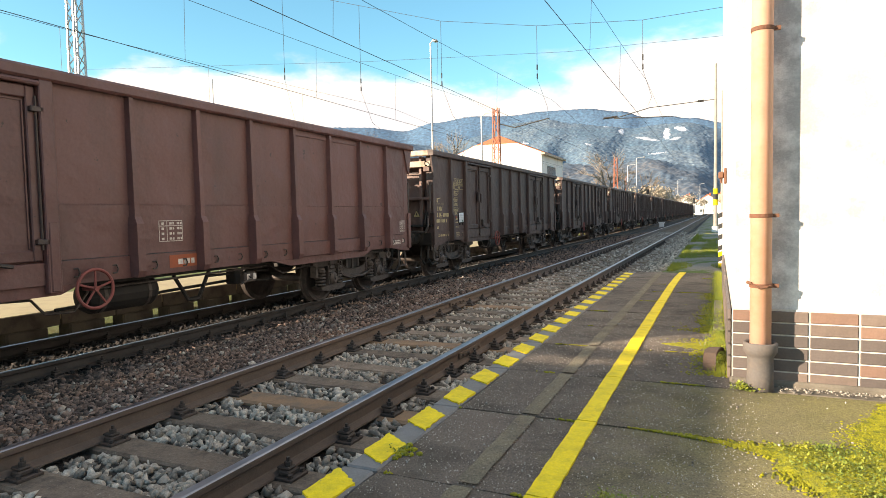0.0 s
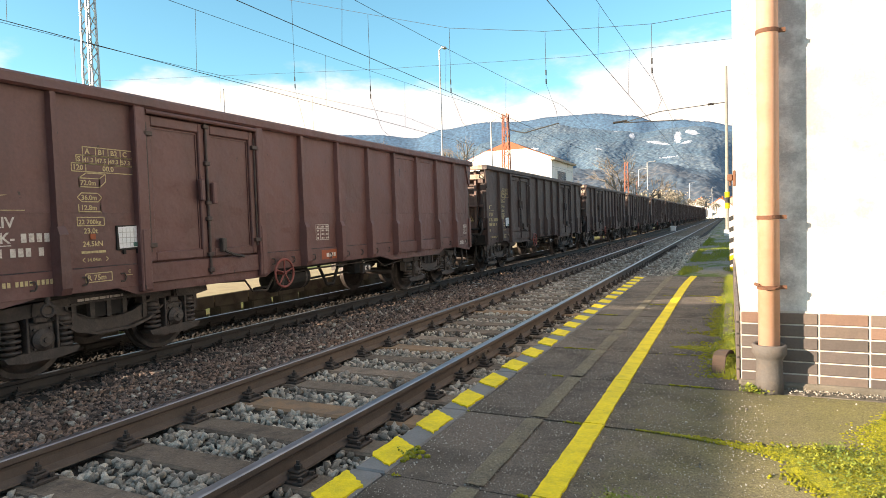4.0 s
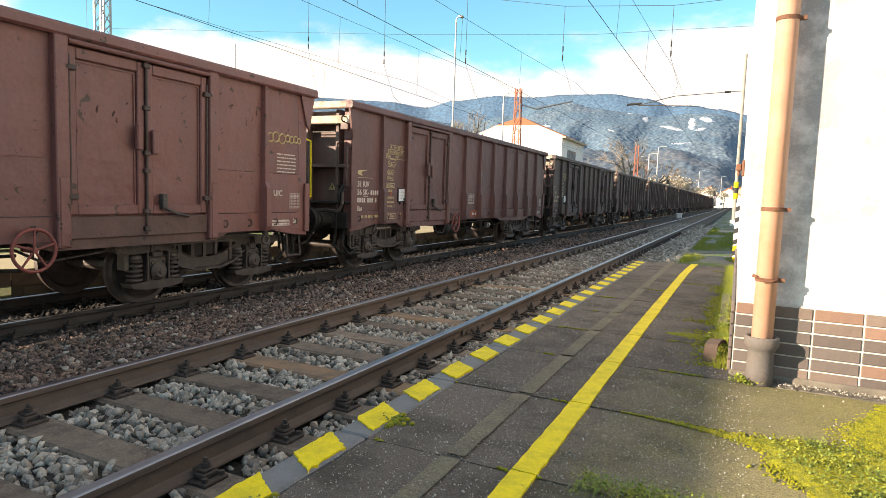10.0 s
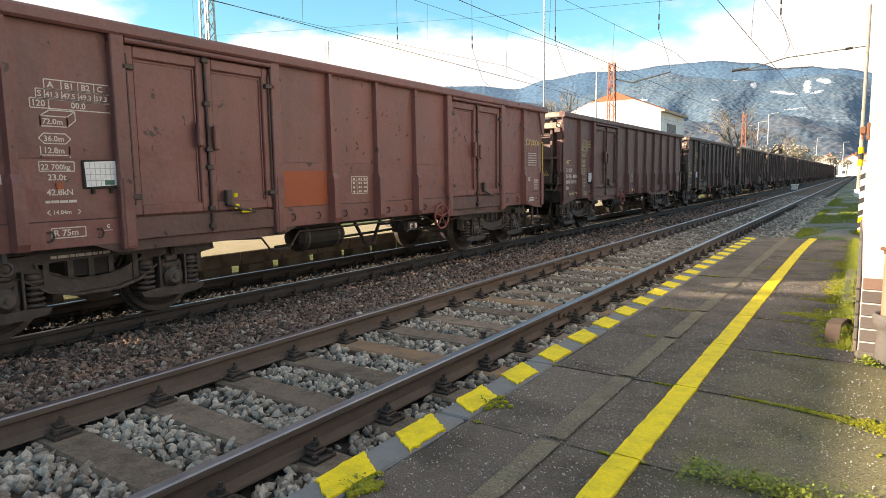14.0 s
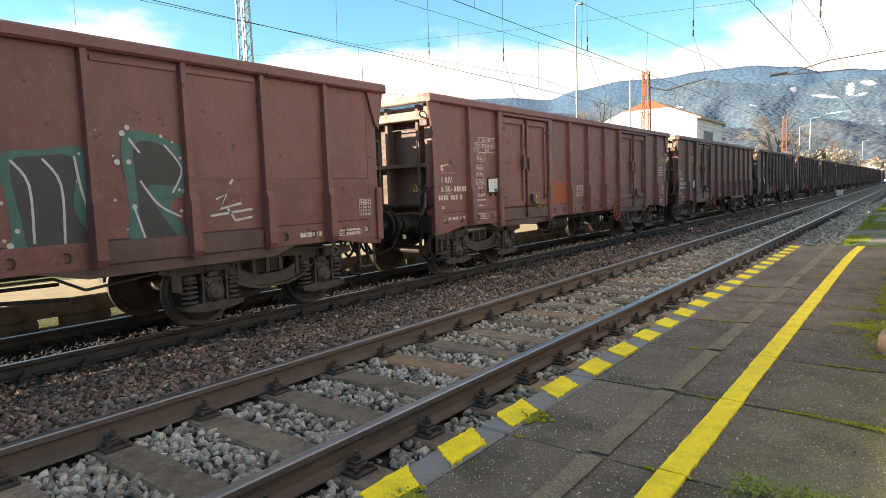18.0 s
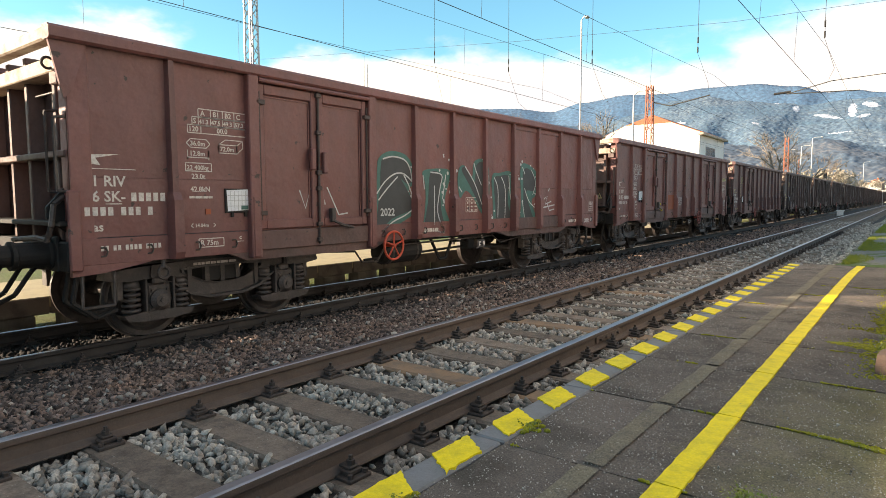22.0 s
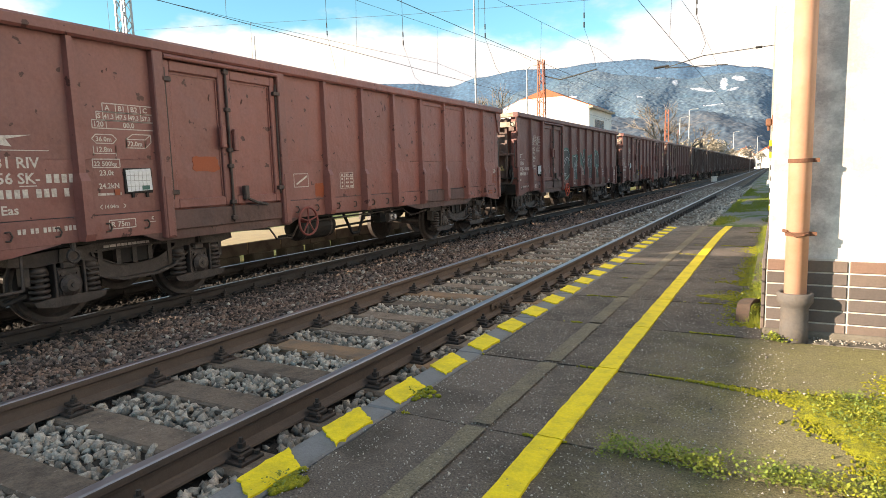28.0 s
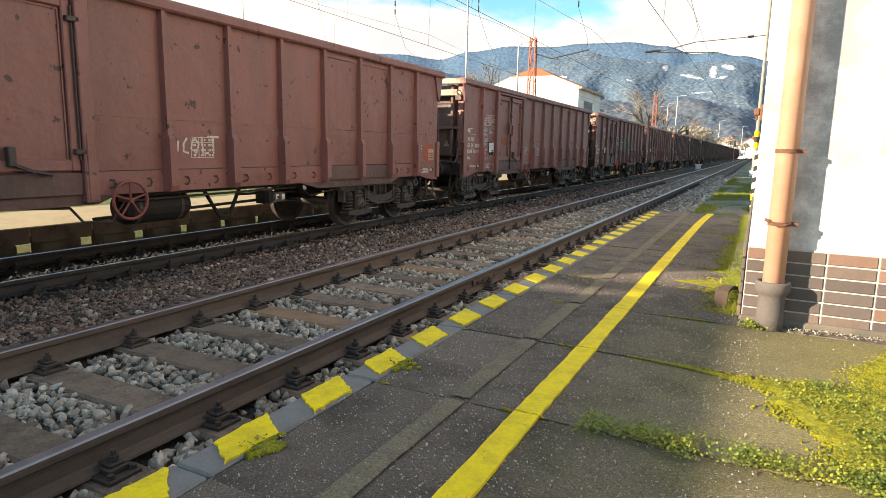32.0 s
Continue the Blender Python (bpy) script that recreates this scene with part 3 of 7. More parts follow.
def mountain(name, label, profile, r0, r1, na, nf, material, spur, seed, snow=False):
    """a wooded range from its foot at r0 to its ridge at r1, with spurs and gullies running down it"""
    verts, faces, index = [], [], []
    for i in range(na + 1):
        az = -72 + 96 * i / na
        sa, ca, crest = math.sin(radians(az)), math.cos(radians(az)), math.tan(radians(ridge(profile, az))) * r1
        for j in range(nf + 1):
            f = j / nf
            r = r0 + (r1 - r0) * f
            x, y = 2.4 + r * sa, -2.6 + r * ca
            bend = noise.noise(Vector((x / 700, y / 700, seed)))
            gully = noise.noise(Vector((az * 0.16 + bend * 0.5, f * 0.8, seed + 3)))
            small = noise.noise(Vector((az * 0.45 + bend * 0.8, f * 2.2, seed + 5)))
            lift = math.sin(math.pi * min(1.0, f)) ** 0.8
            z = crest * f ** 1.15 + lift * spur * (gully * 0.8 + small * 0.32)
            z += (noise.noise(Vector((x / 16, y / 16, 1.0))) * 3.5 + noise.noise(Vector((x / 7, y / 7, 2.0))) * 2.5) * min(1, f * 6)
            verts.append((x, y, max(-1.0, z + 1.3 * f)))
    for i in range(na):
        for j in range(nf):
            a = i * (nf + 1) + j
            faces.append((a, a + 1, a + nf + 2, a + nf + 1))
    # the back falls away behind the ridge
    k = len(verts)
    for i in range(na + 1):
        x, y, z = verts[i * (nf + 1) + nf]
        verts.append((x * 1.06, y * 1.06, z * 0.6))
    faces += [(i * (nf + 1) + nf, k + i, k + i + 1, (i + 1) * (nf + 1) + nf) for i in range(na)]
    me = stuff_mesh(name, verts, faces, material)
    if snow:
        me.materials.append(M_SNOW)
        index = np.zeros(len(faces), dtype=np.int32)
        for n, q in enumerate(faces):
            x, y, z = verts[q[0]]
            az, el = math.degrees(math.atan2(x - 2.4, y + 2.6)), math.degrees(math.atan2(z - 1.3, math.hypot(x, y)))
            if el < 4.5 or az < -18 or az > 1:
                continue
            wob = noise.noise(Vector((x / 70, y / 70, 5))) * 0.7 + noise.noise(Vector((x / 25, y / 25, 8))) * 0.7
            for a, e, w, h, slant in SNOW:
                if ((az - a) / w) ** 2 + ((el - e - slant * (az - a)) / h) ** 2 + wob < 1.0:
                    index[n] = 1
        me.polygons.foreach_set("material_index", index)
    return tagged(part(name, me, None), label, "mountain", kind="structure")


mountain("mountain_far", "distant wooded mountain ridge, blue haze put into its colour", FAR, 3300, 4500, 900, 40, M_FARWOOD, 40, 11.0)
mountain("mountain_middle", "frosted wooded mountain slopes with snowy clearings, haze put into the colour", MIDDLE, 1500, 3200, 1300, 190, M_FOREST, 70, 4.0, True)
mountain("mountain_lower", "bare wooded lower slopes over the valley, blue haze put into the colour", LOWER, 750, 1500, 1100, 90, M_MEADOW, 26, 7.0)

# ---- train ----
TRAIN = [-0.72, -0.09, 0.64, 1.48, 2.41, 3.42, 4.48, 5.59, 6.73, 7.9, 9.12, 10.42, 11.81, 13.29, 14.88, 16.55, 18.27, 20.06, 21.92, 23.86, 25.9, 28.02, 30.23, 32.51, 34.86, 37.27, 39.76, 42.31, 44.95, 47.67, 50.47, 53.36, 56.33]
SPACING = 14.235
OFFSET = {2: 0.06, 3: 0.055, 4: 0.035}   # small differences in the coupling gaps

# ---- wagons ----
BAY = 12.8 / 12
POSTS = [BAY * n for n in (1, 2, 4, 5, 6, 7, 8, 10, 11)]
LEN, TOP, BOT, SIDE, SEAM = 12.8, 3.32, 0.95, 1.36, 1.86
BANDS = [(BAY * n, BAY * (n + 1)) for n in (0, 1, 4, 5, 6, 7, 10, 11)]
DOORS = [(BAY * 2, BAY * 4), (BAY * 8, BAY * 10)]
CACHE = {}


def shared(key, make, material, smooth=False):
    """one mesh for all alike pieces of one material"""
    if (key, material.name) not in CACHE:
        CACHE[key, material.name] = mesh_of(make(), key, material, smooth)
    return CACHE[key, material.name]


def hat(b, rings):
    """a pressed post of hat section: rings of (z, half width, depth)"""
    loops = [[b.verts.new(q) for q in ((SIDE - 0.01, -w - 0.006, z), (SIDE + d, -w * 0.78, z), (SIDE + d, w * 0.78, z), (SIDE - 0.01, w + 0.006, z))] for z, w, d in rings]
    for lo, hi in zip(loops, loops[1:]):
        for i in range(4):
            b.faces.new([lo[i], lo[(i + 1) % 4], hi[(i + 1) % 4], hi[i]])
    b.faces.new(loops[0][::-1])
    b.faces.new(loops[-1])
    bmesh.ops.recalc_face_normals(b, faces=b.faces[:])
    return b


def post_mesh():
    b = hat(bmesh.new(), [(BOT + 0.005, 0.072, 0.12), (BOT + 0.08, 0.074, 0.15), (1.62, 0.068, 0.145), (1.71, 0.06, 0.1)])
    return hat(b, [(1.6, 0.048, 0.098), (TOP - 0.14, 0.04, 0.078)])


def door_post_mesh():
    b = boxed(SIDE - 0.01, SIDE + 0.1, -0.078, 0.078, 0.88, TOP - 0.14, bevel=0.012)
    return box(b, SIDE + 0.09, SIDE + 0.112, -0.05, 0.05, 0.9, 1.66, bevel=0.008)


def leaf_mesh():
    """door leaf 0.97 wide with a raised frame, an inner lip and a welded cross seam; hinge line at y = 0"""
    b = boxed(SIDE - 0.03, SIDE + 0.0, 0.0, 0.97, 1.24, 3.1)
    for y0, y1, z0, z1 in ((0, 0.1, 1.24, 3.1), (0.87, 0.97, 1.24, 3.1), (0.1, 0.87, 1.24, 1.36), (0.1, 0.87, 2.97, 3.1)):
        box(b, SIDE - 0.01, SIDE + 0.045, y0, y1, z0, z1, bevel=0.012)
    for y0, y1, z0, z1 in ((0.115, 0.13, 1.375, 2.955), (0.84, 0.855, 1.375, 2.955), (0.13, 0.84, 2.94, 2.955)):
        box(b, SIDE - 0.004, SIDE + 0.016, y0, y1, z0, z1)
    box(b, SIDE - 0.004, SIDE + 0.006, 0.1, 0.87, SEAM - 0.006, SEAM + 0.006)
    return b


def spring_mesh():
    b = bmesh.new()
    for i in range(5):
        torus(b, (0, 0, 0.03 + i * 0.062), 0.086, 0.024, "z", 14, 6)
    rod(b, (0, 0, 0), (0, 0, 0.31), 0.052, 10)
    rod(b, (0, 0, 0.29), (0, 0, 0.36), 0.105, 12, 0.085)
    return b


def wheelset_mesh():
    b = bmesh.new()
    for s in (-1, 1):
        lathe(b, [(0.02, s * 0.69), (0.12, s * 0.69), (0.36, s * 0.735), (0.40, s * 0.7), (0.49, s * 0.69), (0.488, s * 0.725), (0.462, s * 0.735), (0.458, s * 0.82), (0.40, s * 0.82), (0.36, s * 0.775), (0.15, s * 0.81), (0.1, s * 0.84), (0.1, s * 0.98), (0.02, s * 0.98)], (0, 0, 0), "x", 36)
    rod(b, (-0.7, 0, 0), (0.7, 0, 0), 0.085, 14)
    return b


def axle_box_mesh():
    b = boxed(0.9, 1.12, -0.15, 0.15, -0.15, 0.2, bevel=0.03)
    lathe(b, [(0.02, 1.19), (0.075, 1.19), (0.1, 1.17), (0.125, 1.15), (0.125, 1.1)], (0, 0, 0.0), "x", 16)
    lathe(b, [(0.01, 1.205), (0.03, 1.205), (0.034, 1.18)], (0, 0, 0.0), "x", 8)
    # spring wings and their tray, a guide plate beside each spring
    prism(b, [(-0.42, -0.14), (-0.38, -0.2), (-0.2, -0.23), (0.2, -0.23), (0.38, -0.2), (0.42, -0.14), (0.2, -0.12), (-0.2, -0.12)], "x", 0.92, 1.14)
    for y in (-0.165, 0.165):
        box(b, 0.98, 1.15, y - 0.014, y + 0.014, -0.12, 0.26, bevel=0.006)
    for y in (-0.09, 0.09):
        for z in (-0.09, 0.12):
            rod(b, (1.11, y, z), (1.145, y, z), 0.017, 6)
    box(b, 0.98, 1.13, -0.08, 0.08, 0.18, 0.27, bevel=0.02)
    return b


def bogie_mesh(side):
    """pressed side frame: a rimmed fish belly with a window, arms over the axle boxes, and their guides; rail top at 0"""
    b = bmesh.new()
    outer = [(-0.98, 0.87), (-0.5, 0.89), (0, 0.89), (0.5, 0.89), (0.98, 0.87), (1.0, 0.73), (0.76, 0.65), (0.5, 0.47), (0.24, 0.4), (-0.24, 0.4), (-0.5, 0.47), (-0.76, 0.65), (-1.0, 0.73)]
    inner = [(-0.56, 0.77), (-0.32, 0.785), (0, 0.785), (0.32, 0.785), (0.56, 0.77), (0.55, 0.73), (0.42, 0.675), (0.29, 0.615), (0.13, 0.585), (-0.13, 0.585), (-0.29, 0.615), (-0.42, 0.675), (-0.55, 0.73)]
    rim = [(y * 0.955, 0.64 + (z - 0.64) * 0.86) for y, z in outer]
    lip = [(y * 1.06, 0.65 + (z - 0.65) * 1.12) for y, z in inner]

    def ring(p, q, x0, x1):
        n = len(p)
        v = [[b.verts.new((x, *c)) for c in o] for o in (p, q) for x in (x0, x1)]
        for i in range(n):
            j = (i + 1) % n
            for r0, r1 in ((0, 1), (1, 3), (3, 2), (2, 0)):
                b.faces.new([v[r0][i], v[r0][j], v[r1][j], v[r1][i]])

    ring(outer, inner, 0.96 * side, 1.04 * side)
    ring(outer, rim, 0.96 * side, 1.12 * side)
    ring(lip, inner, 0.96 * side, 1.07 * side)
    lo, hi = sorted((0.95 * side, 1.02 * side))
    for y in (-0.22, 0.0, 0.22):
        box(b, lo, hi, y - 0.03, y + 0.03, 0.55, 0.8)
    for s in (-1, 1):
        prism(b, [(s * 0.92, 0.87), (s * 1.5, 0.83), (s * 1.52, 0.74), (s * 1.25, 0.7), (s * 0.92, 0.72)], "x", *sorted((0.94 * side, 1.1 * side)))
        for d in (-0.42, 0.42):
            box(b, *sorted((0.92 * side, 1.06 * side)), s * 0.9 + d - 0.03, s * 0.9 + d + 0.03, 0.5, 0.8)
    bmesh.ops.recalc_face_normals(b, faces=b.faces[:])
    return b


def end_wall(w, u, s, paint, top_paint):
    """an end with stakes, a middle beam, an overhanging cap and its fittings; s: the way that the end faces"""
    yo = lambda d: u + s * d  # noqa: E731
    grimy = M_ENDPAINT
    part("end_sheet", boxed(-SIDE, SIDE, *sorted((yo(-0.24), yo(-0.21))), 1.15, TOP - 0.15), grimy, w, "dark sooty end sheet")
    part("end_cap", boxed(-SIDE - 0.03, SIDE + 0.03, *sorted((yo(0.0), yo(0.155))), TOP - 0.14, TOP - 0.008, bevel=0.018), top_paint, w, "worn top beam of the wagon end, sunlit cream painted on the rear one")
    part("end_beam", boxed(-SIDE + 0.02, SIDE - 0.02, *sorted((yo(-0.19), yo(0.06))), TOP - 0.42, TOP - 0.27, bevel=0.012), top_paint, w)
    part("end_beam", boxed(-SIDE + 0.06, SIDE - 0.06, *sorted((yo(-0.2), yo(0.02))), 2.06, 2.13, bevel=0.01), grimy, w)
    part("end_ledge", boxed(-SIDE + 0.02, SIDE - 0.02, *sorted((yo(-0.2), yo(0.1))), 1.36, 1.41, bevel=0.008), M_BLACK, w)
    for x in (-1.0, -0.26, 0.26, 1.0):
        part("end_stake", boxed(x - 0.04, x + 0.04, *sorted((yo(-0.21), yo(-0.03))), 1.2, TOP - 0.14, bevel=0.01), grimy, w)
    for x in (-1, 1):
        part("corner_post", boxed(*sorted((x * (SIDE + 0.012), x * (SIDE - 0.18))), *sorted((yo(-0.22), yo(0.0))), 0.97, TOP - 0.13, bevel=0.012), paint, w)
        part("corner_gusset", prism(bmesh.new(), [(yo(0.15), TOP - 0.14), (yo(-0.2), TOP - 0.14), (yo(-0.04), TOP - 0.62), (yo(0.03), TOP - 0.7)], "x", *sorted((x * (SIDE + 0.013), x * (SIDE + 0.05)))), paint, w)
        part("corner_foot", boxed(*sorted((x * (SIDE + 0.013), x * (SIDE + 0.06))), *sorted((yo(-0.07), yo(0.05))), 0.9, 1.72, bevel=0.012), paint, w)
        part("corner_plate", prism(bmesh.new(), [(yo(0.02), 0.84), (yo(-0.3), 0.86), (yo(-0.8), 0.945), (yo(-0.8), 0.975), (yo(0.02), 0.975)], "x", *sorted((x * (SIDE - 0.05), x * (SIDE + 0.012)))), paint, w)
        latch = part("end_latch", boxed(*sorted((x * 1.12, x * 1.3)), *sorted((yo(0.0), yo(0.05))), 2.78, 3.0, bevel=0.012), grimy, w, "dark latch plate with a chain ring")
        part("ring", torus(bmesh.new(), (x * 1.22, yo(0.09), 2.98), 0.055, 0.014, "x", 14, 6), M_BLACK, latch)
    part("grab_rail", bent(bmesh.new(), [(1.1, yo(-0.1), 2.55), (1.1, yo(0.1), 2.52), (1.1, yo(0.1), 1.72), (1.1, yo(-0.1), 1.68)], 0.014), M_GRIME, w)
    part("grab_rail", bent(bmesh.new(), [(1.33, yo(-0.02), 2.46), (1.33, yo(0.11), 2.44), (1.33, yo(0.11), 1.72), (1.33, yo(-0.02), 1.7)], 0.015), M_GRIME, w)
    part("grab_rail", bent(bmesh.new(), [(0.36, yo(-0.2), 2.78), (0.36, yo(-0.1), 2.76), (0.9, yo(-0.1), 2.76), (0.9, yo(-0.2), 2.78)], 0.012), M_GRIME, w)
    part("uncoupling_lever", bent(bmesh.new(), [(1.2, yo(0.0), 1.66), (1.26, yo(0.12), 1.58), (1.28, yo(0.16), 1.36), (1.22, yo(0.18), 1.22), (0.95, yo(0.18), 1.24), (0.3, yo(0.18), 1.2)], 0.028), M_GRIME, w)
    part("lever_bracket", prism(bmesh.new(), [(yo(0.0), 1.75), (yo(0.17), 1.55), (yo(0.17), 1.44), (yo(0.0), 1.3)], "x", 1.17, 1.21), M_BLACK, w)
    tri = lambda k: [(0.78, 1.68 + 0.13 * k), (0.78 - 0.11 * k, 1.68 - 0.07 * k), (0.78 + 0.11 * k, 1.68 - 0.07 * k)]  # noqa: E731
    sign = part("warning_sign", prism(bmesh.new(), tri(1.0), "y", *sorted((yo(-0.21), yo(-0.203)))), M_BLACKP, w, "black and yellow triangular warning sign")
    part("sign_face", prism(bmesh.new(), tri(0.82), "y", *sorted((yo(-0.205), yo(-0.2)))), M_MARKY, sign, "yellow sign face")
    part("sign_bolt", prism(bmesh.new(), [(0.79, 1.75), (0.755, 1.68), (0.78, 1.68), (0.765, 1.63), (0.805, 1.695), (0.785, 1.695)], "y", *sorted((yo(-0.202), yo(-0.197)))), M_BLACKP, sign)
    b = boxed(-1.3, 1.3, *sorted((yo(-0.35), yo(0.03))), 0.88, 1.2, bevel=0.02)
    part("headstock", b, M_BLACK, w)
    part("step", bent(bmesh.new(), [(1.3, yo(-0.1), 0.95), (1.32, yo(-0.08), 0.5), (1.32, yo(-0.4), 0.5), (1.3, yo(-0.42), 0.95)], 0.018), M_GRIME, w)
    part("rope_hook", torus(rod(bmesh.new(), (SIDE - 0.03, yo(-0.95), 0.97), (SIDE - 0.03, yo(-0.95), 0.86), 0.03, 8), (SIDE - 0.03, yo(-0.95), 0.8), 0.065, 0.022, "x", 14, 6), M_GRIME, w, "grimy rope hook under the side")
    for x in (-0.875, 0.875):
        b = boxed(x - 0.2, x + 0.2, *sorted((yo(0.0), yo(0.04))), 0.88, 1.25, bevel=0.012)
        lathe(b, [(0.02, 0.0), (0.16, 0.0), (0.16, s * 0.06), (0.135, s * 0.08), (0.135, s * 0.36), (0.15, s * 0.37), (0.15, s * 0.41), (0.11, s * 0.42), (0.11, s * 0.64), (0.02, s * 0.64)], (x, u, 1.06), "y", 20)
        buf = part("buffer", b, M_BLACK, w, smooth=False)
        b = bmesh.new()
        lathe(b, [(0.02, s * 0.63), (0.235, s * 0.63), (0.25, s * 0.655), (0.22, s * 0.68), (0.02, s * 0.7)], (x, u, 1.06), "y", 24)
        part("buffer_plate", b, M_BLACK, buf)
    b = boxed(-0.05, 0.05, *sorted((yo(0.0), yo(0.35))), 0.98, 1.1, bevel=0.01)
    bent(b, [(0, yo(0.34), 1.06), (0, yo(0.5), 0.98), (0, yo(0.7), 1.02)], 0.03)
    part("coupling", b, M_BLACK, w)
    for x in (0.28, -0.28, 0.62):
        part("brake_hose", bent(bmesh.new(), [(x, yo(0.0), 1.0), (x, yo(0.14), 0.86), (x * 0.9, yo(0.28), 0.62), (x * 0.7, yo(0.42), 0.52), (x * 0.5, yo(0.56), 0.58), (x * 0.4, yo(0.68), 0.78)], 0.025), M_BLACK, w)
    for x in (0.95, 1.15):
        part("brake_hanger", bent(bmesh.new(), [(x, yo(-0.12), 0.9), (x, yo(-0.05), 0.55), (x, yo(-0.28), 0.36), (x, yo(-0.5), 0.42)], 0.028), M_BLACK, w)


def bars(parent, u, z, w, h, rows, material, x, gap=0.5, name="stencil_bar", ragged=True):
    """lettering that cannot be read: rows of short plain bars"""
    rh = h / rows
    for r in range(rows):
        b = bmesh.new()
        y, zz = u, z + h - (r + 1) * rh
        while y < u + w - 0.01:
            l = min(random.uniform(0.03, 0.11) if ragged else w, u + w - y)
            box(b, x, x + 0.002, y, y + l, zz, zz + rh * gap)
            y += l + rh * 0.25
        part(name, b, material, parent)


def figures(parent, u, z, n, size, material, x, gaps=()):
    """a number kept as a row of n plain bars of a figure's size"""
    y = u
    for i in range(n):
        if i in gaps:
            y += size * 0.45
        part("stencil_bar", boxed(x, x + 0.002, y, y + size * 0.42, z, z + size * 0.72), material, parent)
        y += size * 0.62


def table(parent, u, z, w, h, nx, nz, material, x):
    """a ruled stencil table of thin lines with small bars in its cells"""
    b = bmesh.new()
    t = 0.008
    for i in (0, 1, nx):
        box(b, x, x + 0.002, u + w * i / nx - t / 2, u + w * i / nx + t / 2, z, z + h)
    for i in (0, nz - 1, nz):
        box(b, x, x + 0.0025, u, u + w, z + h * i / nz - t / 2, z + h * i / nz + t / 2)
    for i in range(nx):
        for j in range(nz):
            box(b, x, x + 0.0015, u + w * (i + 0.3) / nx, u + w * (i + 0.62) / nx, z + h * (j + 0.25) / nz, z + h * (j + 0.7) / nz)
            if i:
                box(b, x, x + 0.0015, u + w * (i + 0.74) / nx, u + w * (i + 0.92) / nx, z + h * (j + 0.25) / nz, z + h * (j + 0.7) / nz)
    return part("stencil_table", b, material, parent)


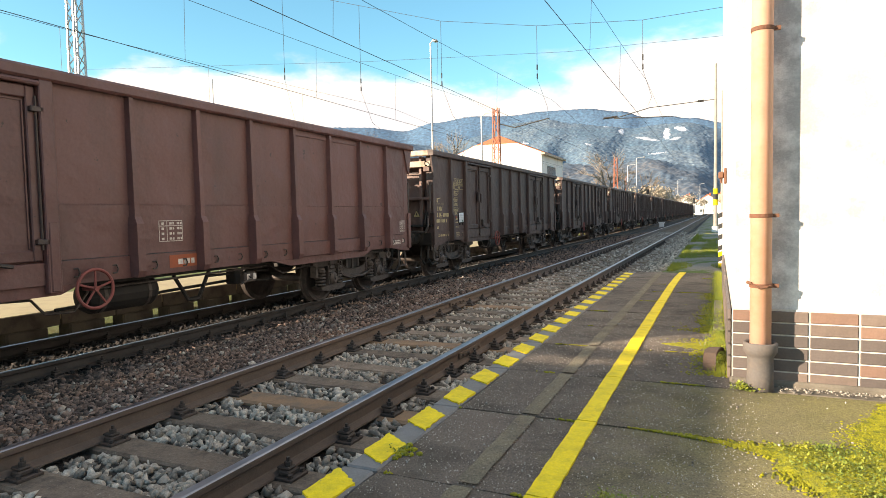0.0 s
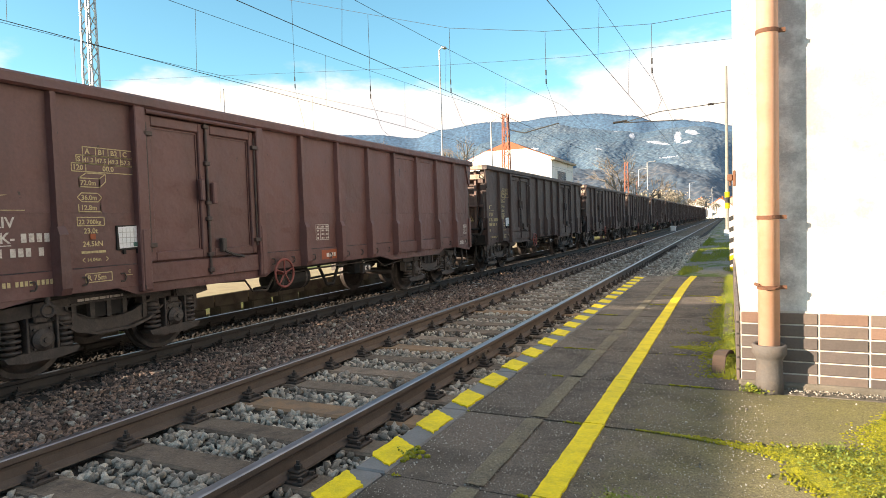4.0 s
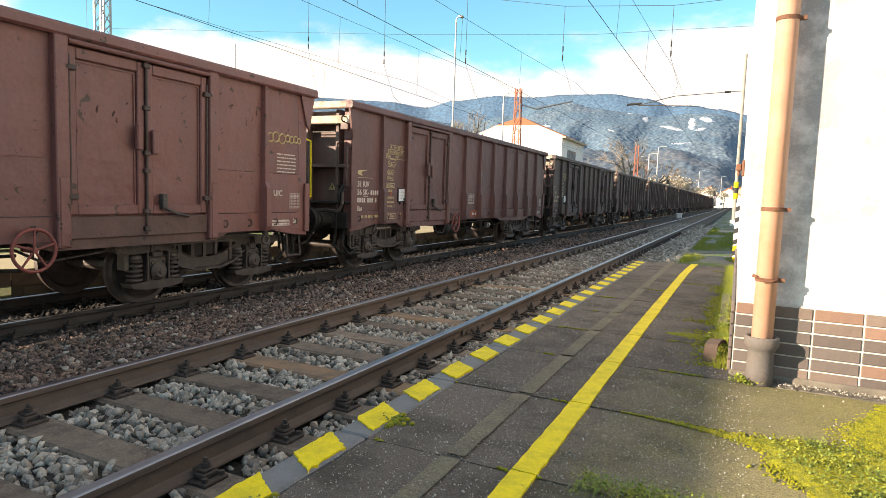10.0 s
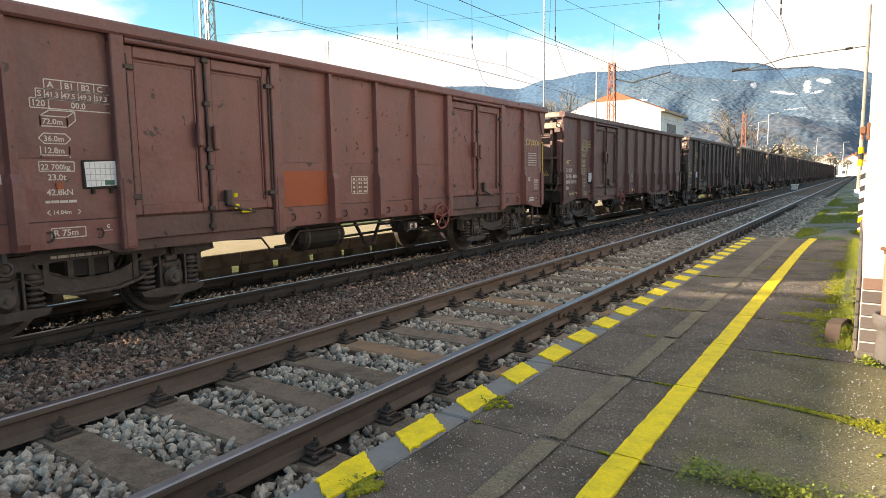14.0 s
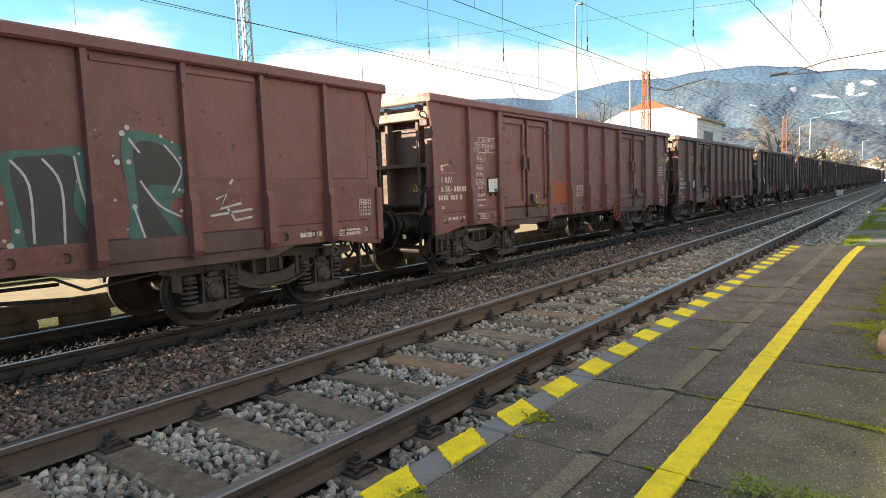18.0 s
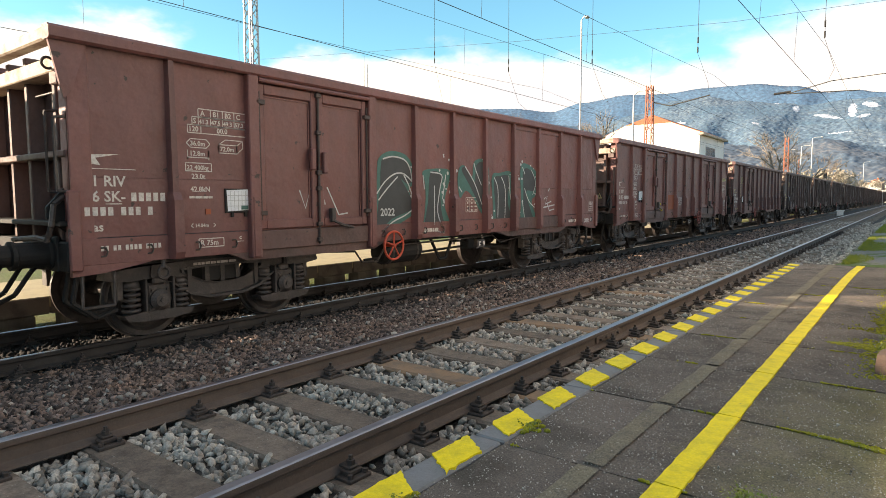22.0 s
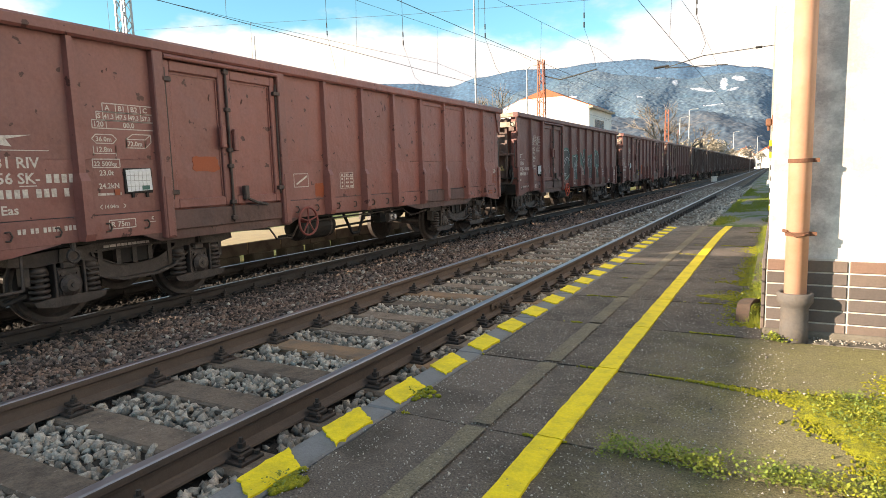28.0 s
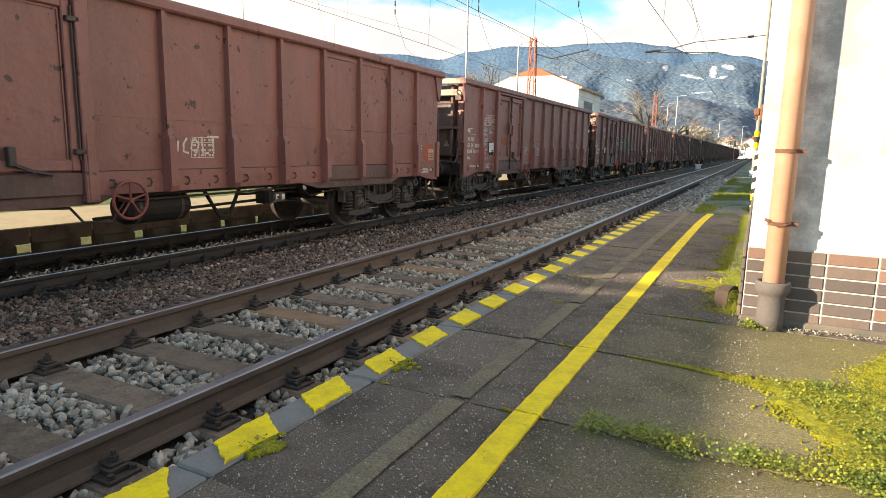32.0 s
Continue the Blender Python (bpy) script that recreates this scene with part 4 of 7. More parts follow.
def wagon(name, label, paint, second_door=False, wheel_paint=None, wheel_u=4.72, group="wagons of the train"):
    w = thing(name, label, "freight wagon", pose(T2X, 0, T2Z), group)
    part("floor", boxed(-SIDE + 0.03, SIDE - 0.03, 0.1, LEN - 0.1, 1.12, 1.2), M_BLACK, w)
    part("far_side", boxed(-SIDE - 0.02, -SIDE + 0.02, 0, LEN, BOT, TOP - 0.1), paint, w)
    for i, u in enumerate(POSTS):
        part("far_post", boxed(-SIDE - 0.1, -SIDE - 0.02, u - 0.06, u + 0.06, BOT, TOP - 0.14), paint, w)
    for s in (-1, 1):
        # rolled top chord with a small lip, drawn out past both ends
        part("top_rail", prism(bmesh.new(), [(s * (SIDE - 0.05), TOP - 0.14), (s * (SIDE + 0.085), TOP - 0.145), (s * (SIDE + 0.11), TOP - 0.12), (s * (SIDE + 0.108), TOP - 0.03), (s * (SIDE + 0.075), TOP), (s * (SIDE - 0.05), TOP)], "y", -0.16, LEN + 0.17), paint, w)
    # near side, bay by bay: upper and lower sheets and the band at the foot
    for u0, u1 in BANDS:
        n = "side_panel"
        part(n, shared("panel_u%.2f" % (u1 - u0), lambda: boxed(SIDE - 0.02, SIDE + 0.004, 0.0, u1 - u0, SEAM + 0.003, TOP - 0.1), paint), None, w, at=pose(0, u0, 0))
        part(n, shared("panel_l%.2f" % (u1 - u0), lambda: boxed(SIDE - 0.02, SIDE + 0.009, 0.0, u1 - u0, 1.235, SEAM - 0.003), paint), None, w, at=pose(0, u0, 0))
        part("foot_band", shared("band%.2f" % (u1 - u0), lambda: boxed(SIDE - 0.03, SIDE + 0.016, 0.0, u1 - u0, BOT, 1.225, bevel=0.005), paint), None, w, at=pose(0, u0, 0))
        for f in (0.27, 0.73):
            part("lashing_ring", shared("ring", lambda: bent(bmesh.new(), [(0.02, -0.03, 0.045), (0.035, 0.012, 0.05), (0.04, 0.03, 0.0), (0.035, 0.012, -0.045), (0.02, -0.03, -0.045)], 0.009), M_GRIME), None, w, at=pose(SIDE, u0 + (u1 - u0) * f, 1.08))
    for u in POSTS:
        key = "door_post" if any(abs(u - e) < 0.01 for d in (DOORS if second_door else DOORS[:1]) for e in d) else "side_post"
        part(key, shared(key, door_post_mesh if key == "door_post" else post_mesh, paint), None, w, at=pose(0, u, 0))
    for i, (u0, u1) in enumerate(DOORS):
        # deep sill under the opening, with sloping ends
        part("door_sill", prism(bmesh.new(), [(u0 - 0.4, 0.97), (u0 - 0.1, 0.85), (u1 + 0.1, 0.85), (u1 + 0.4, 0.97)] if i == 0 or second_door else [(u0 - 0.7, 0.97), (u0 - 0.1, 0.84), (u1 + 0.1, 0.84), (u1 + 0.5, 0.97)], "x", SIDE - 0.06, SIDE + 0.012), paint if paint in WAGON[1:4:2] else M_SILL, w)
        part("sill_band", boxed(SIDE - 0.05, SIDE + 0.05, u0 + 0.08, u1 - 0.08, 0.97, 1.22, bevel=0.01), paint if paint in WAGON[1:4:2] else M_SILL, w)
        if i == 0 or second_door:
            part("door_backing", boxed(SIDE - 0.06, SIDE - 0.035, u0, u1, 1.18, TOP - 0.12), paint, w)
            part("lintel", boxed(SIDE - 0.02, SIDE + 0.05, u0 + 0.07, u1 - 0.07, 3.115, TOP - 0.13, bevel=0.008), paint, w)
            part("lintel_rod", rod(bmesh.new(), (SIDE + 0.085, u0 + 0.08, 3.135), (SIDE + 0.085, u1 - 0.08, 3.135), 0.03, 8), paint, w)
            part("door_leaf", shared("leaf", leaf_mesh, paint), None, w, at=pose(0, u0 + 0.09, 0))
            part("door_leaf", shared("leaf", leaf_mesh, paint), None, w, at=pose(0, u1 - 1.06, 0))
            mid = (u0 + u1) / 2
            bar = part("locking_bar", rod(bmesh.new(), (SIDE + 0.07, mid, 1.0), (SIDE + 0.07, mid, 3.14), 0.018, 8), M_LOCK, w, "dark vertical locking bar")
            for z in (1.06, 1.28, 1.78, 2.0, 2.55, 3.06):
                part("bracket", boxed(SIDE + 0.03, SIDE + 0.095, mid - 0.045, mid + 0.045, z - 0.03, z + 0.03, bevel=0.01), M_LOCK, bar)
            for d, z in ((-0.115, 2.18), (0.105, 2.14)):
                part("handle", boxed(SIDE + 0.04, SIDE + 0.11, mid + d - 0.04, mid + d + 0.04, z - 0.15, z + 0.15, bevel=0.014), paint, bar)
            part("latch", bent(boxed(SIDE + 0.03, SIDE + 0.11, mid + 0.2, mid + 0.28, 1.3, 1.5, bevel=0.01), [(SIDE + 0.1, mid + 0.24, 1.32), (SIDE + 0.12, mid + 0.4, 1.25), (SIDE + 0.1, mid + 0.62, 1.21)], 0.022), M_GRIME, bar)
            for e in (u0 + 0.1, u1 - 0.1):
                part("hinge_rod", rod(bmesh.new(), (SIDE + 0.06, e, 1.36), (SIDE + 0.06, e, 3.0), 0.014, 6), M_LOCK, w)
                for z in (1.45, 2.86):
                    part("hinge", boxed(SIDE + 0.03, SIDE + 0.1, e - 0.07, e + 0.07, z - 0.03, z + 0.03, bevel=0.008), M_LOCK, w)
        else:
            part("fixed_panel", boxed(SIDE - 0.02, SIDE + 0.004, u0, u1, SEAM + 0.003, TOP - 0.1), paint, w)
            part("fixed_panel", boxed(SIDE - 0.02, SIDE + 0.009, u0, u1, 1.235, SEAM - 0.003), paint, w)
            part("middle_post", shared("side_post", post_mesh, paint), None, w, at=pose(0, (u0 + u1) / 2, 0))
            for a, c in ((u0 + 0.08, (u0 + u1) / 2 - 0.06), ((u0 + u1) / 2 + 0.06, u1 - 0.08)):
                part("panel_frame", boxed(SIDE - 0.01, SIDE + 0.03, a, c, TOP - 0.24, TOP - 0.19), paint, w)
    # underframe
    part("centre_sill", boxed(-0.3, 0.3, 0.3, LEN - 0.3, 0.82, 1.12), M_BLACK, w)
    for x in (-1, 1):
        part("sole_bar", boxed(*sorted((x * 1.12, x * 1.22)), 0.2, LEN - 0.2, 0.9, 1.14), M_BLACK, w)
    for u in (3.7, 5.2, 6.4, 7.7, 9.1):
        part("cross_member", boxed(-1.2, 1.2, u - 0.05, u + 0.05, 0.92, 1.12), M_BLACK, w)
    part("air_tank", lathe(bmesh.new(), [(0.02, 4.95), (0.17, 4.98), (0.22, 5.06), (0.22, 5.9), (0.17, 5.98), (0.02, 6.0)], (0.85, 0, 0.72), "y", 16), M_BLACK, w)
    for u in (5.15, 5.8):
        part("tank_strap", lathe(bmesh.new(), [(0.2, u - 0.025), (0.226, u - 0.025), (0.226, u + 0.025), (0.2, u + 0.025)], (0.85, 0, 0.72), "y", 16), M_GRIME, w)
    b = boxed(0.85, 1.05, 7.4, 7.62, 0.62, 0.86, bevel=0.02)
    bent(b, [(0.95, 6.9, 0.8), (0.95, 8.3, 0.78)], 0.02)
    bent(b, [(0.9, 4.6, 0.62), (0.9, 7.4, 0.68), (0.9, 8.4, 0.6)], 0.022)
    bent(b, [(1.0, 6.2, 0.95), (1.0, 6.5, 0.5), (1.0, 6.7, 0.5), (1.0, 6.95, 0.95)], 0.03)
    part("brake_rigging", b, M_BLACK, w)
    part("brake_pipe", bent(bmesh.new(), [(1.1, 3.2, 0.86), (1.1, 4.2, 0.8), (1.1, 4.35, 0.62), (1.1, 4.7, 0.6), (1.1, 4.9, 0.84), (1.1, 8.2, 0.86), (1.1, 8.5, 0.7), (1.1, 9.3, 0.78)], 0.016), M_GRIME, w)
    lever = part("brake_lever", bent(boxed(1.2, 1.3, 7.35, 7.6, 0.66, 0.82, bevel=0.01), [(1.3, 7.45, 0.75), (1.36, 7.45, 0.72), (1.36, 7.2, 0.66)], 0.014), M_GRIME, w, "brake change-over lever on a plate")
    for u in (7.4, 7.54):
        part("plate_mark", boxed(1.3, 1.303, u, u + 0.07, 0.7, 0.79), M_MARK, lever, "pale painted mark")
    # hand wheel
    b = torus(bmesh.new(), (0, 0, 0), 0.225, 0.019, "x", 30, 8)
    for i in range(5):
        a = 2 * math.pi * i / 5 + 0.3
        rod(b, (0, 0, 0), (0, 0.21 * math.cos(a), 0.21 * math.sin(a)), 0.014, 6)
    rod(b, (-0.2, 0, 0), (0.03, 0, 0), 0.03, 8)
    part("hand_wheel", b, wheel_paint or M_REDDULL, w, "red brake hand wheel", at=pose(SIDE + 0.1, wheel_u, 0.88))
    # bogies
    for c in (1.9, 10.9):
        bogie = part("bogie", bogie_mesh(1), M_GRIME, w, "grimy pressed-steel bogie side frame", at=pose(0, c, 0))
        part("far_frame", bogie_mesh(-1), M_GRIME, bogie)
        part("bolster", boxed(-1.0, 1.0, -0.2, 0.2, 0.6, 0.84), M_BLACK, bogie)
        part("side_bearer", boxed(1.0, 1.14, -0.06, 0.06, 0.88, 1.05, bevel=0.02), M_GRIME, bogie)
        bars(bogie, -0.42, 0.815, 0.62, 0.045, 1, M_MARK, 1.041, 0.9)
        for y in (-0.9, 0.9):
            part("axle_box", shared("axle_box", axle_box_mesh, M_GRIME), None, bogie, at=pose(0, y, 0.46))
            for d in (-0.29, 0.29):
                part("coil_spring", shared("coil_spring", spring_mesh, M_GRIME, True), None, bogie, at=pose(1.03, y + d, 0.33))
            part("brake_block", boxed(0.72, 0.82, y - 0.56 if y > 0 else y + 0.5, y - 0.5 if y > 0 else y + 0.56, 0.32, 0.62), M_BLACK, bogie)
    for u in (1.0, 2.8, 10.0, 11.8):
        ws = shared("wheelset", wheelset_mesh, M_GRIME)
        part("wheelset", ws, None, w, "", at=pose(0, u, 0.46))
    # rear end faces the sun: its upper beams are coloured as sunlit
    end_wall(w, 0.0, -1, paint, M_CREAM)
    end_wall(w, LEN, 1, paint, paint)
    return w


def on_side(u, z, x):
    return Matrix.Translation((x, u, z)) @ Euler((radians(90), 0, radians(90))).to_matrix().to_4x4()


def outline(parent, name, pts, material, x, t=0.011):
    """a thin painted outline through points (u, z)"""
    b = bmesh.new()
    for (a, c), (d, e) in zip(pts, pts[1:]):
        n = Vector((-(e - c), d - a)).normalized() * t / 2
        q = [b.verts.new((x + 0.0015, y, z)) for y, z in ((a + n.x, c + n.y), (a - n.x, c - n.y), (d - n.x, e - n.y), (d + n.x, e + n.y))]
        f = b.faces.new(q)
        f.normal_update()
        if f.normal.x < 0:
            f.normal_flip()
    return part(name, b, material, parent)


def side_marks(w, material, panel_u=1.75, panel_z=1.74, number=None, du=0.0, dz=0.0, column=True, gz=2.66, kn="42.8kN", tare="22 400kg"):
    """the stencilled markings at the near end of a wagon side; column: all load figures under one another"""
    x, xp = SIDE + 0.006, SIDE + 0.0105
    number = number or material
    part("arrow_mark", prism(bmesh.new(), [(u + du, z + dz) for u, z in ((0.1, 2.035), (0.16, 2.09), (0.5, 2.11), (0.25, 2.06), (0.3, 1.985), (0.18, 2.0))], "x", x, x + 0.002), material, w)
    part("mark_line", boxed(x, x + 0.002, 0.12 + du, 0.66 + du, 1.945 + dz, 1.953 + dz), material, w)
    words("writing", "31 RIV", 0.155, number, w, on_side(0.12 + du, 1.77 + dz, xp), bold=0.003)
    words("writing", "56 SK-", 0.155, number, w, on_side(0.12 + du, 1.61 + dz, xp), bold=0.003)
    part("underline", boxed(xp, xp + 0.002, 0.33 + du, 0.5 + du, 1.578 + dz, 1.588 + dz), number, w)
    figures(w, 0.6 + du, 1.61 + dz, 5, 0.13, number, xp)
    figures(w, 0.12 + du, 1.46 + dz, 8, 0.125, number, xp, (4, 7))
    words("writing", "Eas", 0.13, number, w, on_side(0.13 + du, 1.3 + dz, xp))
    figures(w, 0.26 + du, 1.09, 12, 0.075, material, SIDE + 0.018, (2, 4, 8))
    # load limits
    rows = [(1.42, gz - 0.095, gz, ["A", "B1", "B2", "C"], 1.42), (1.34, gz - 0.19, gz - 0.098, ["S", "41.3", "47.5", "49.3", "57.3"], 1.42), (1.28, gz - 0.285, gz - 0.193, ["120", "00.0"], 1.45)]
    for u0, z0, z1, cells, u1 in rows:
        outline(w, "grid_line", [(u0, z0), (2.06, z0), (2.06, z1), (u0, z1), (u0, z0)], material, x)
        n = len(cells) if cells[0] == "A" else len(cells) - 1
        at_u = [u1 + (2.06 - u1) * i / n for i in range(n)]
        if cells[0] != "A":
            words("writing", cells[0], 0.085, material, w, on_side(u0 + 0.012, z0 + 0.018, x))
            cells = cells[1:]
        for c, a in zip(cells, at_u):
            if a > u0 + 0.01:
                outline(w, "grid_line", [(a, z0), (a, z1)], material, x)
            words("writing", c, 0.085 if len(c) < 3 or n == 1 else 0.072, material, w, on_side(a + (0.03 if len(c) < 3 else 0.008) + (0.2 if n == 1 else 0), z0 + 0.018, x))
    # volume, floor area, length, tare, brake figures
    cube_u, cube_z = (1.36, gz - 0.46) if column else (1.68, gz - 0.5)
    z = gz - (0.56 if column else 0.385)
    outline(w, "volume_mark", [(cube_u, cube_z), (cube_u + 0.25, cube_z), (cube_u + 0.25, cube_z + 0.1), (cube_u, cube_z + 0.1), (cube_u, cube_z), (cube_u, cube_z + 0.1), (cube_u + 0.09, cube_z + 0.16), (cube_u + 0.33, cube_z + 0.16), (cube_u + 0.25, cube_z + 0.1), (cube_u + 0.25, cube_z), (cube_u + 0.33, cube_z + 0.07), (cube_u + 0.33, cube_z + 0.16)], material, x)
    words("writing", "72.0m", 0.078, material, w, on_side(cube_u + 0.015, cube_z + 0.022, x))
    a = 1.33 if column else 1.26
    outline(w, "area_mark", [(a, z - 0.02), (a + 0.05, z - 0.07), (a + 0.25, z - 0.07), (a + 0.3, z - 0.02), (a + 0.25, z + 0.03), (a + 0.05, z + 0.03), (a, z - 0.02)], material, x)
    words("writing", "36.0m", 0.078, material, w, on_side(a + 0.045, z - 0.048, x))
    z -= 0.15
    outline(w, "length_mark", [(a + 0.01, z + 0.05), (a + 0.01, z - 0.06), (a + 0.01, z - 0.035), (a + 0.28, z - 0.035), (a + 0.28, z + 0.05), (a + 0.28, z - 0.06)], material, x)
    words("writing", "12.8m", 0.08, material, w, on_side(a + 0.035, z - 0.015, x))
    z -= 0.16
    xx = x if z > SEAM + 0.06 else xp
    outline(w, "tare_frame", [(a - 0.02, z - 0.035), (a + 0.31, z - 0.035), (a + 0.31, z + 0.06), (a - 0.02, z + 0.06), (a - 0.02, z - 0.035)], material, xx)
    words("writing", tare, 0.075, material, w, on_side(a - 0.005, z - 0.018, xx))
    z -= 0.125
    words("writing", "23.0t", 0.085, material, w, on_side(a + 0.05, z, x if z > SEAM else xp))
    z -= 0.15
    words("writing", kn, 0.085, material, w, on_side(a + 0.03, z, xp))
    z -= 0.08
    bars(w, a + 0.01, z, 0.3, 0.03, 1, material, xp, 0.9)
    z -= 0.12
    pu, pz = (1.45, 1.555) if column else (1.47, 1.45)
    part("small_plate", boxed(xp, xp + 0.012, pu, pu + 0.065, pz, pz + 0.065), M_PRIMER, w, "small orange plate")
    words("writing", "14.04m", 0.06, material, w, on_side(a + 0.07, 1.3, xp))
    for s_, c in ((1, a + 0.02), (-1, a + 0.34)):
        outline(w, "span_arrow", [(c + s_ * 0.03, 1.345), (c, 1.32), (c + s_ * 0.03, 1.295)], material, xp, 0.009)
    x3 = SIDE + 0.0165
    outline(w, "radius_frame", [(1.37, 1.06), (1.7, 1.06), (1.7, 1.16), (1.37, 1.16), (1.37, 1.06)], material, x3)
    words("writing", "R 75m", 0.09, material, w, on_side(1.39, 1.08, x3))
    words("writing", "c", 0.08, material, w, on_side(1.92, 1.13, x3))
    part("mark_line", boxed(x3, x3 + 0.002, 1.89, 1.98, 1.1, 1.108), material, w)
    holder = part("label_holder", boxed(SIDE + 0.005, SIDE + 0.03, panel_u - 0.02, panel_u + 0.35, panel_z - 0.28, panel_z + 0.02, bevel=0.006), M_BLACK, w, "dark label holder")
    for d in (0.06, 0.25):
        part("holder_clip", boxed(SIDE + 0.01, SIDE + 0.04, panel_u + d, panel_u + d + 0.03, panel_z - 0.33, panel_z - 0.27), M_BLACK, holder)
    sheet = part("label_sheet", boxed(SIDE + 0.028, SIDE + 0.033, panel_u, panel_u + 0.33, panel_z - 0.26, panel_z), M_PANEL, holder, "white printed label sheet")
    sheet.matrix_basis = Matrix.Translation((0, panel_u, panel_z)) @ Euler((radians(2.5), 0, 0)).to_matrix().to_4x4() @ Matrix.Translation((0, -panel_u, -panel_z))
    grid = bmesh.new()
    for i in range(1, 6):
        box(grid, SIDE + 0.034, SIDE + 0.0345, panel_u + 0.32 * i / 6 - 0.003, panel_u + 0.32 * i / 6 + 0.003, panel_z - 0.25, panel_z - 0.01)
    for i in range(1, 4):
        box(grid, SIDE + 0.034, SIDE + 0.035, panel_u + 0.01, panel_u + 0.31, panel_z - 0.065 * i - 0.003, panel_z - 0.065 * i + 0.003)
    part("printed_grid", grid, M_GALV, holder)
    part("green_seal", boxed(SIDE + 0.034, SIDE + 0.037, panel_u + 0.2, panel_u + 0.3, panel_z - 0.24, panel_z - 0.19), M_GRAF_GREEN, holder, "small green seal")


def end_marks(w, material, uic=None):
    """markings at the far end of the side, by the last post"""
    x, x3 = SIDE + 0.0105, SIDE + 0.0165
    table(w, 12.38, 1.3, 0.24, 0.24, 3, 5, material, x)
    words("writing", "Sp", 0.12, material, w, on_side(12.46, 1.05, x3))
    bars(w, 11.95, 1.03, 0.4, 0.1, 2, material, x3, 0.6)
    outline(w, "stencil_frame", [(11.93, 1.02), (12.38, 1.02), (12.38, 1.085), (11.93, 1.085), (11.93, 1.02)], material, x3)
    if uic:
        words("writing", "UIC", 0.13, M_MARK, w, on_side(*uic, x))


TRAINSET = {}
TRAINSET[0] = wagon("wagon", "dark grimy brown open freight wagon with two side doors", WAGON[3], True)
TRAINSET[1] = wagon("wagon", "brown open freight wagon with yellow stencilling and red hand wheel", WAGON[1])
TRAINSET[2] = wagon("wagon", "brown open freight wagon with a patch of fresh orange primer", WAGON[0], True, None, 8.2)
TRAINSET[3] = wagon("wagon", "red-brown open freight wagon with grey and green graffiti", WAGON[4], False, M_REDPAINT)
TRAINSET[4] = wagon("wagon", "red-brown open freight wagon with scratched doors", WAGON[2], False)
TRAINSET[5] = wagon("wagon", "weathered red-brown open freight wagon with a chalk-white scrawl", WAGON[5], False)
for k in (6, 7):     # the train goes on behind
    TRAINSET[k] = copy_thing(TRAINSET[0], pose(T2X, 0, T2Z))
for k in range(-1, -13, -1):
    TRAINSET[k] = copy_thing(TRAINSET[0], pose(T2X, 0, T2Z))

X2 = SIDE + 0.0105
side_marks(TRAINSET[0], M_MARKY, 1.65, 1.7)
side_marks(TRAINSET[1], M_MARKY, 1.8, 1.69, M_MARK, 0.09, -0.06, gz=2.62, kn="24.5kN", tare="22 700kg")
side_marks(TRAINSET[2], M_MARK, 1.73, 1.83, gz=2.64, tare="22 700kg")
side_marks(TRAINSET[3], M_MARK, 1.75, 1.74, column=False, gz=2.69)
side_marks(TRAINSET[4], M_MARK, 1.62, 1.74, du=0.12, column=False, gz=2.5, kn="24.2kN", tare="22 500kg")
for k in (1, 2, 3, 4, 5):
    end_marks(TRAINSET[k], M_MARK if k != 4 else M_PRIMER, {2: (11.98, 1.5), 4: (12.44, 1.57), 5: (11.86, 1.54)}.get(k))
for k, u in ((1, 5.72), (2, 5.8), (3, 6.85), (4, 5.72), (5, 5.72)):
    table(TRAINSET[k], u, 1.38, 0.38, 0.27, 3, 4, M_MARK, X2)
outline(TRAINSET[4], "stencil_frame", [(4.53, 1.44), (4.87, 1.44), (4.87, 1.65), (4.53, 1.65), (4.53, 1.44)], M_MARK, X2)
outline(TRAINSET[4], "slash_mark", [(4.58, 1.48), (4.84, 1.61)], M_MARK, X2, 0.03)
part("red_notice", boxed(SIDE + 0.016, SIDE + 0.019, 9.28, 9.42, 1.02, 1.2), M_PRIMER, TRAINSET[1], "small orange-red painted patch")
part("red_notice", boxed(SIDE + 0.016, SIDE + 0.019, 5.86, 6.34, 1.02, 1.19), M_PRIMER, TRAINSET[1], "orange-red painted notice")
bars(TRAINSET[1], 6.0, 1.06, 0.28, 0.08, 1, M_MARK, SIDE + 0.02, 0.9)
part("primer_patch", boxed(X2 - 0.004, X2, 4.4, 5.27, 1.235, 1.74), M_PRIMER, TRAINSET[2], "fresh orange primer patch")
for k, u0, u1, z0, z1 in ((5, 12.14, 12.7, 1.25, 1.68), (4, 5.03, 5.27, 1.25, 1.5), (4, 2.6, 3.05, 1.7, 1.92)):
    r, cu, cz = random.Random(k), (u0 + u1) / 2, (z0 + z1) / 2
    ring = [(cu + (u1 - u0) / 2 * math.copysign(abs(math.cos(a)) ** 0.5, math.cos(a)) * r.uniform(0.85, 1.08), cz + (z1 - z0) / 2 * math.copysign(abs(math.sin(a)) ** 0.5, math.sin(a)) * r.uniform(0.85, 1.08)) for a in (2 * math.pi * i / 20 for i in range(20))]
    x = X2 if u0 > 4 else SIDE + 0.006
    part("primer_patch", prism(bmesh.new(), ring, "x", x - 0.006, x + 0.001), M_PRIMER, TRAINSET[k], "orange primer patch")
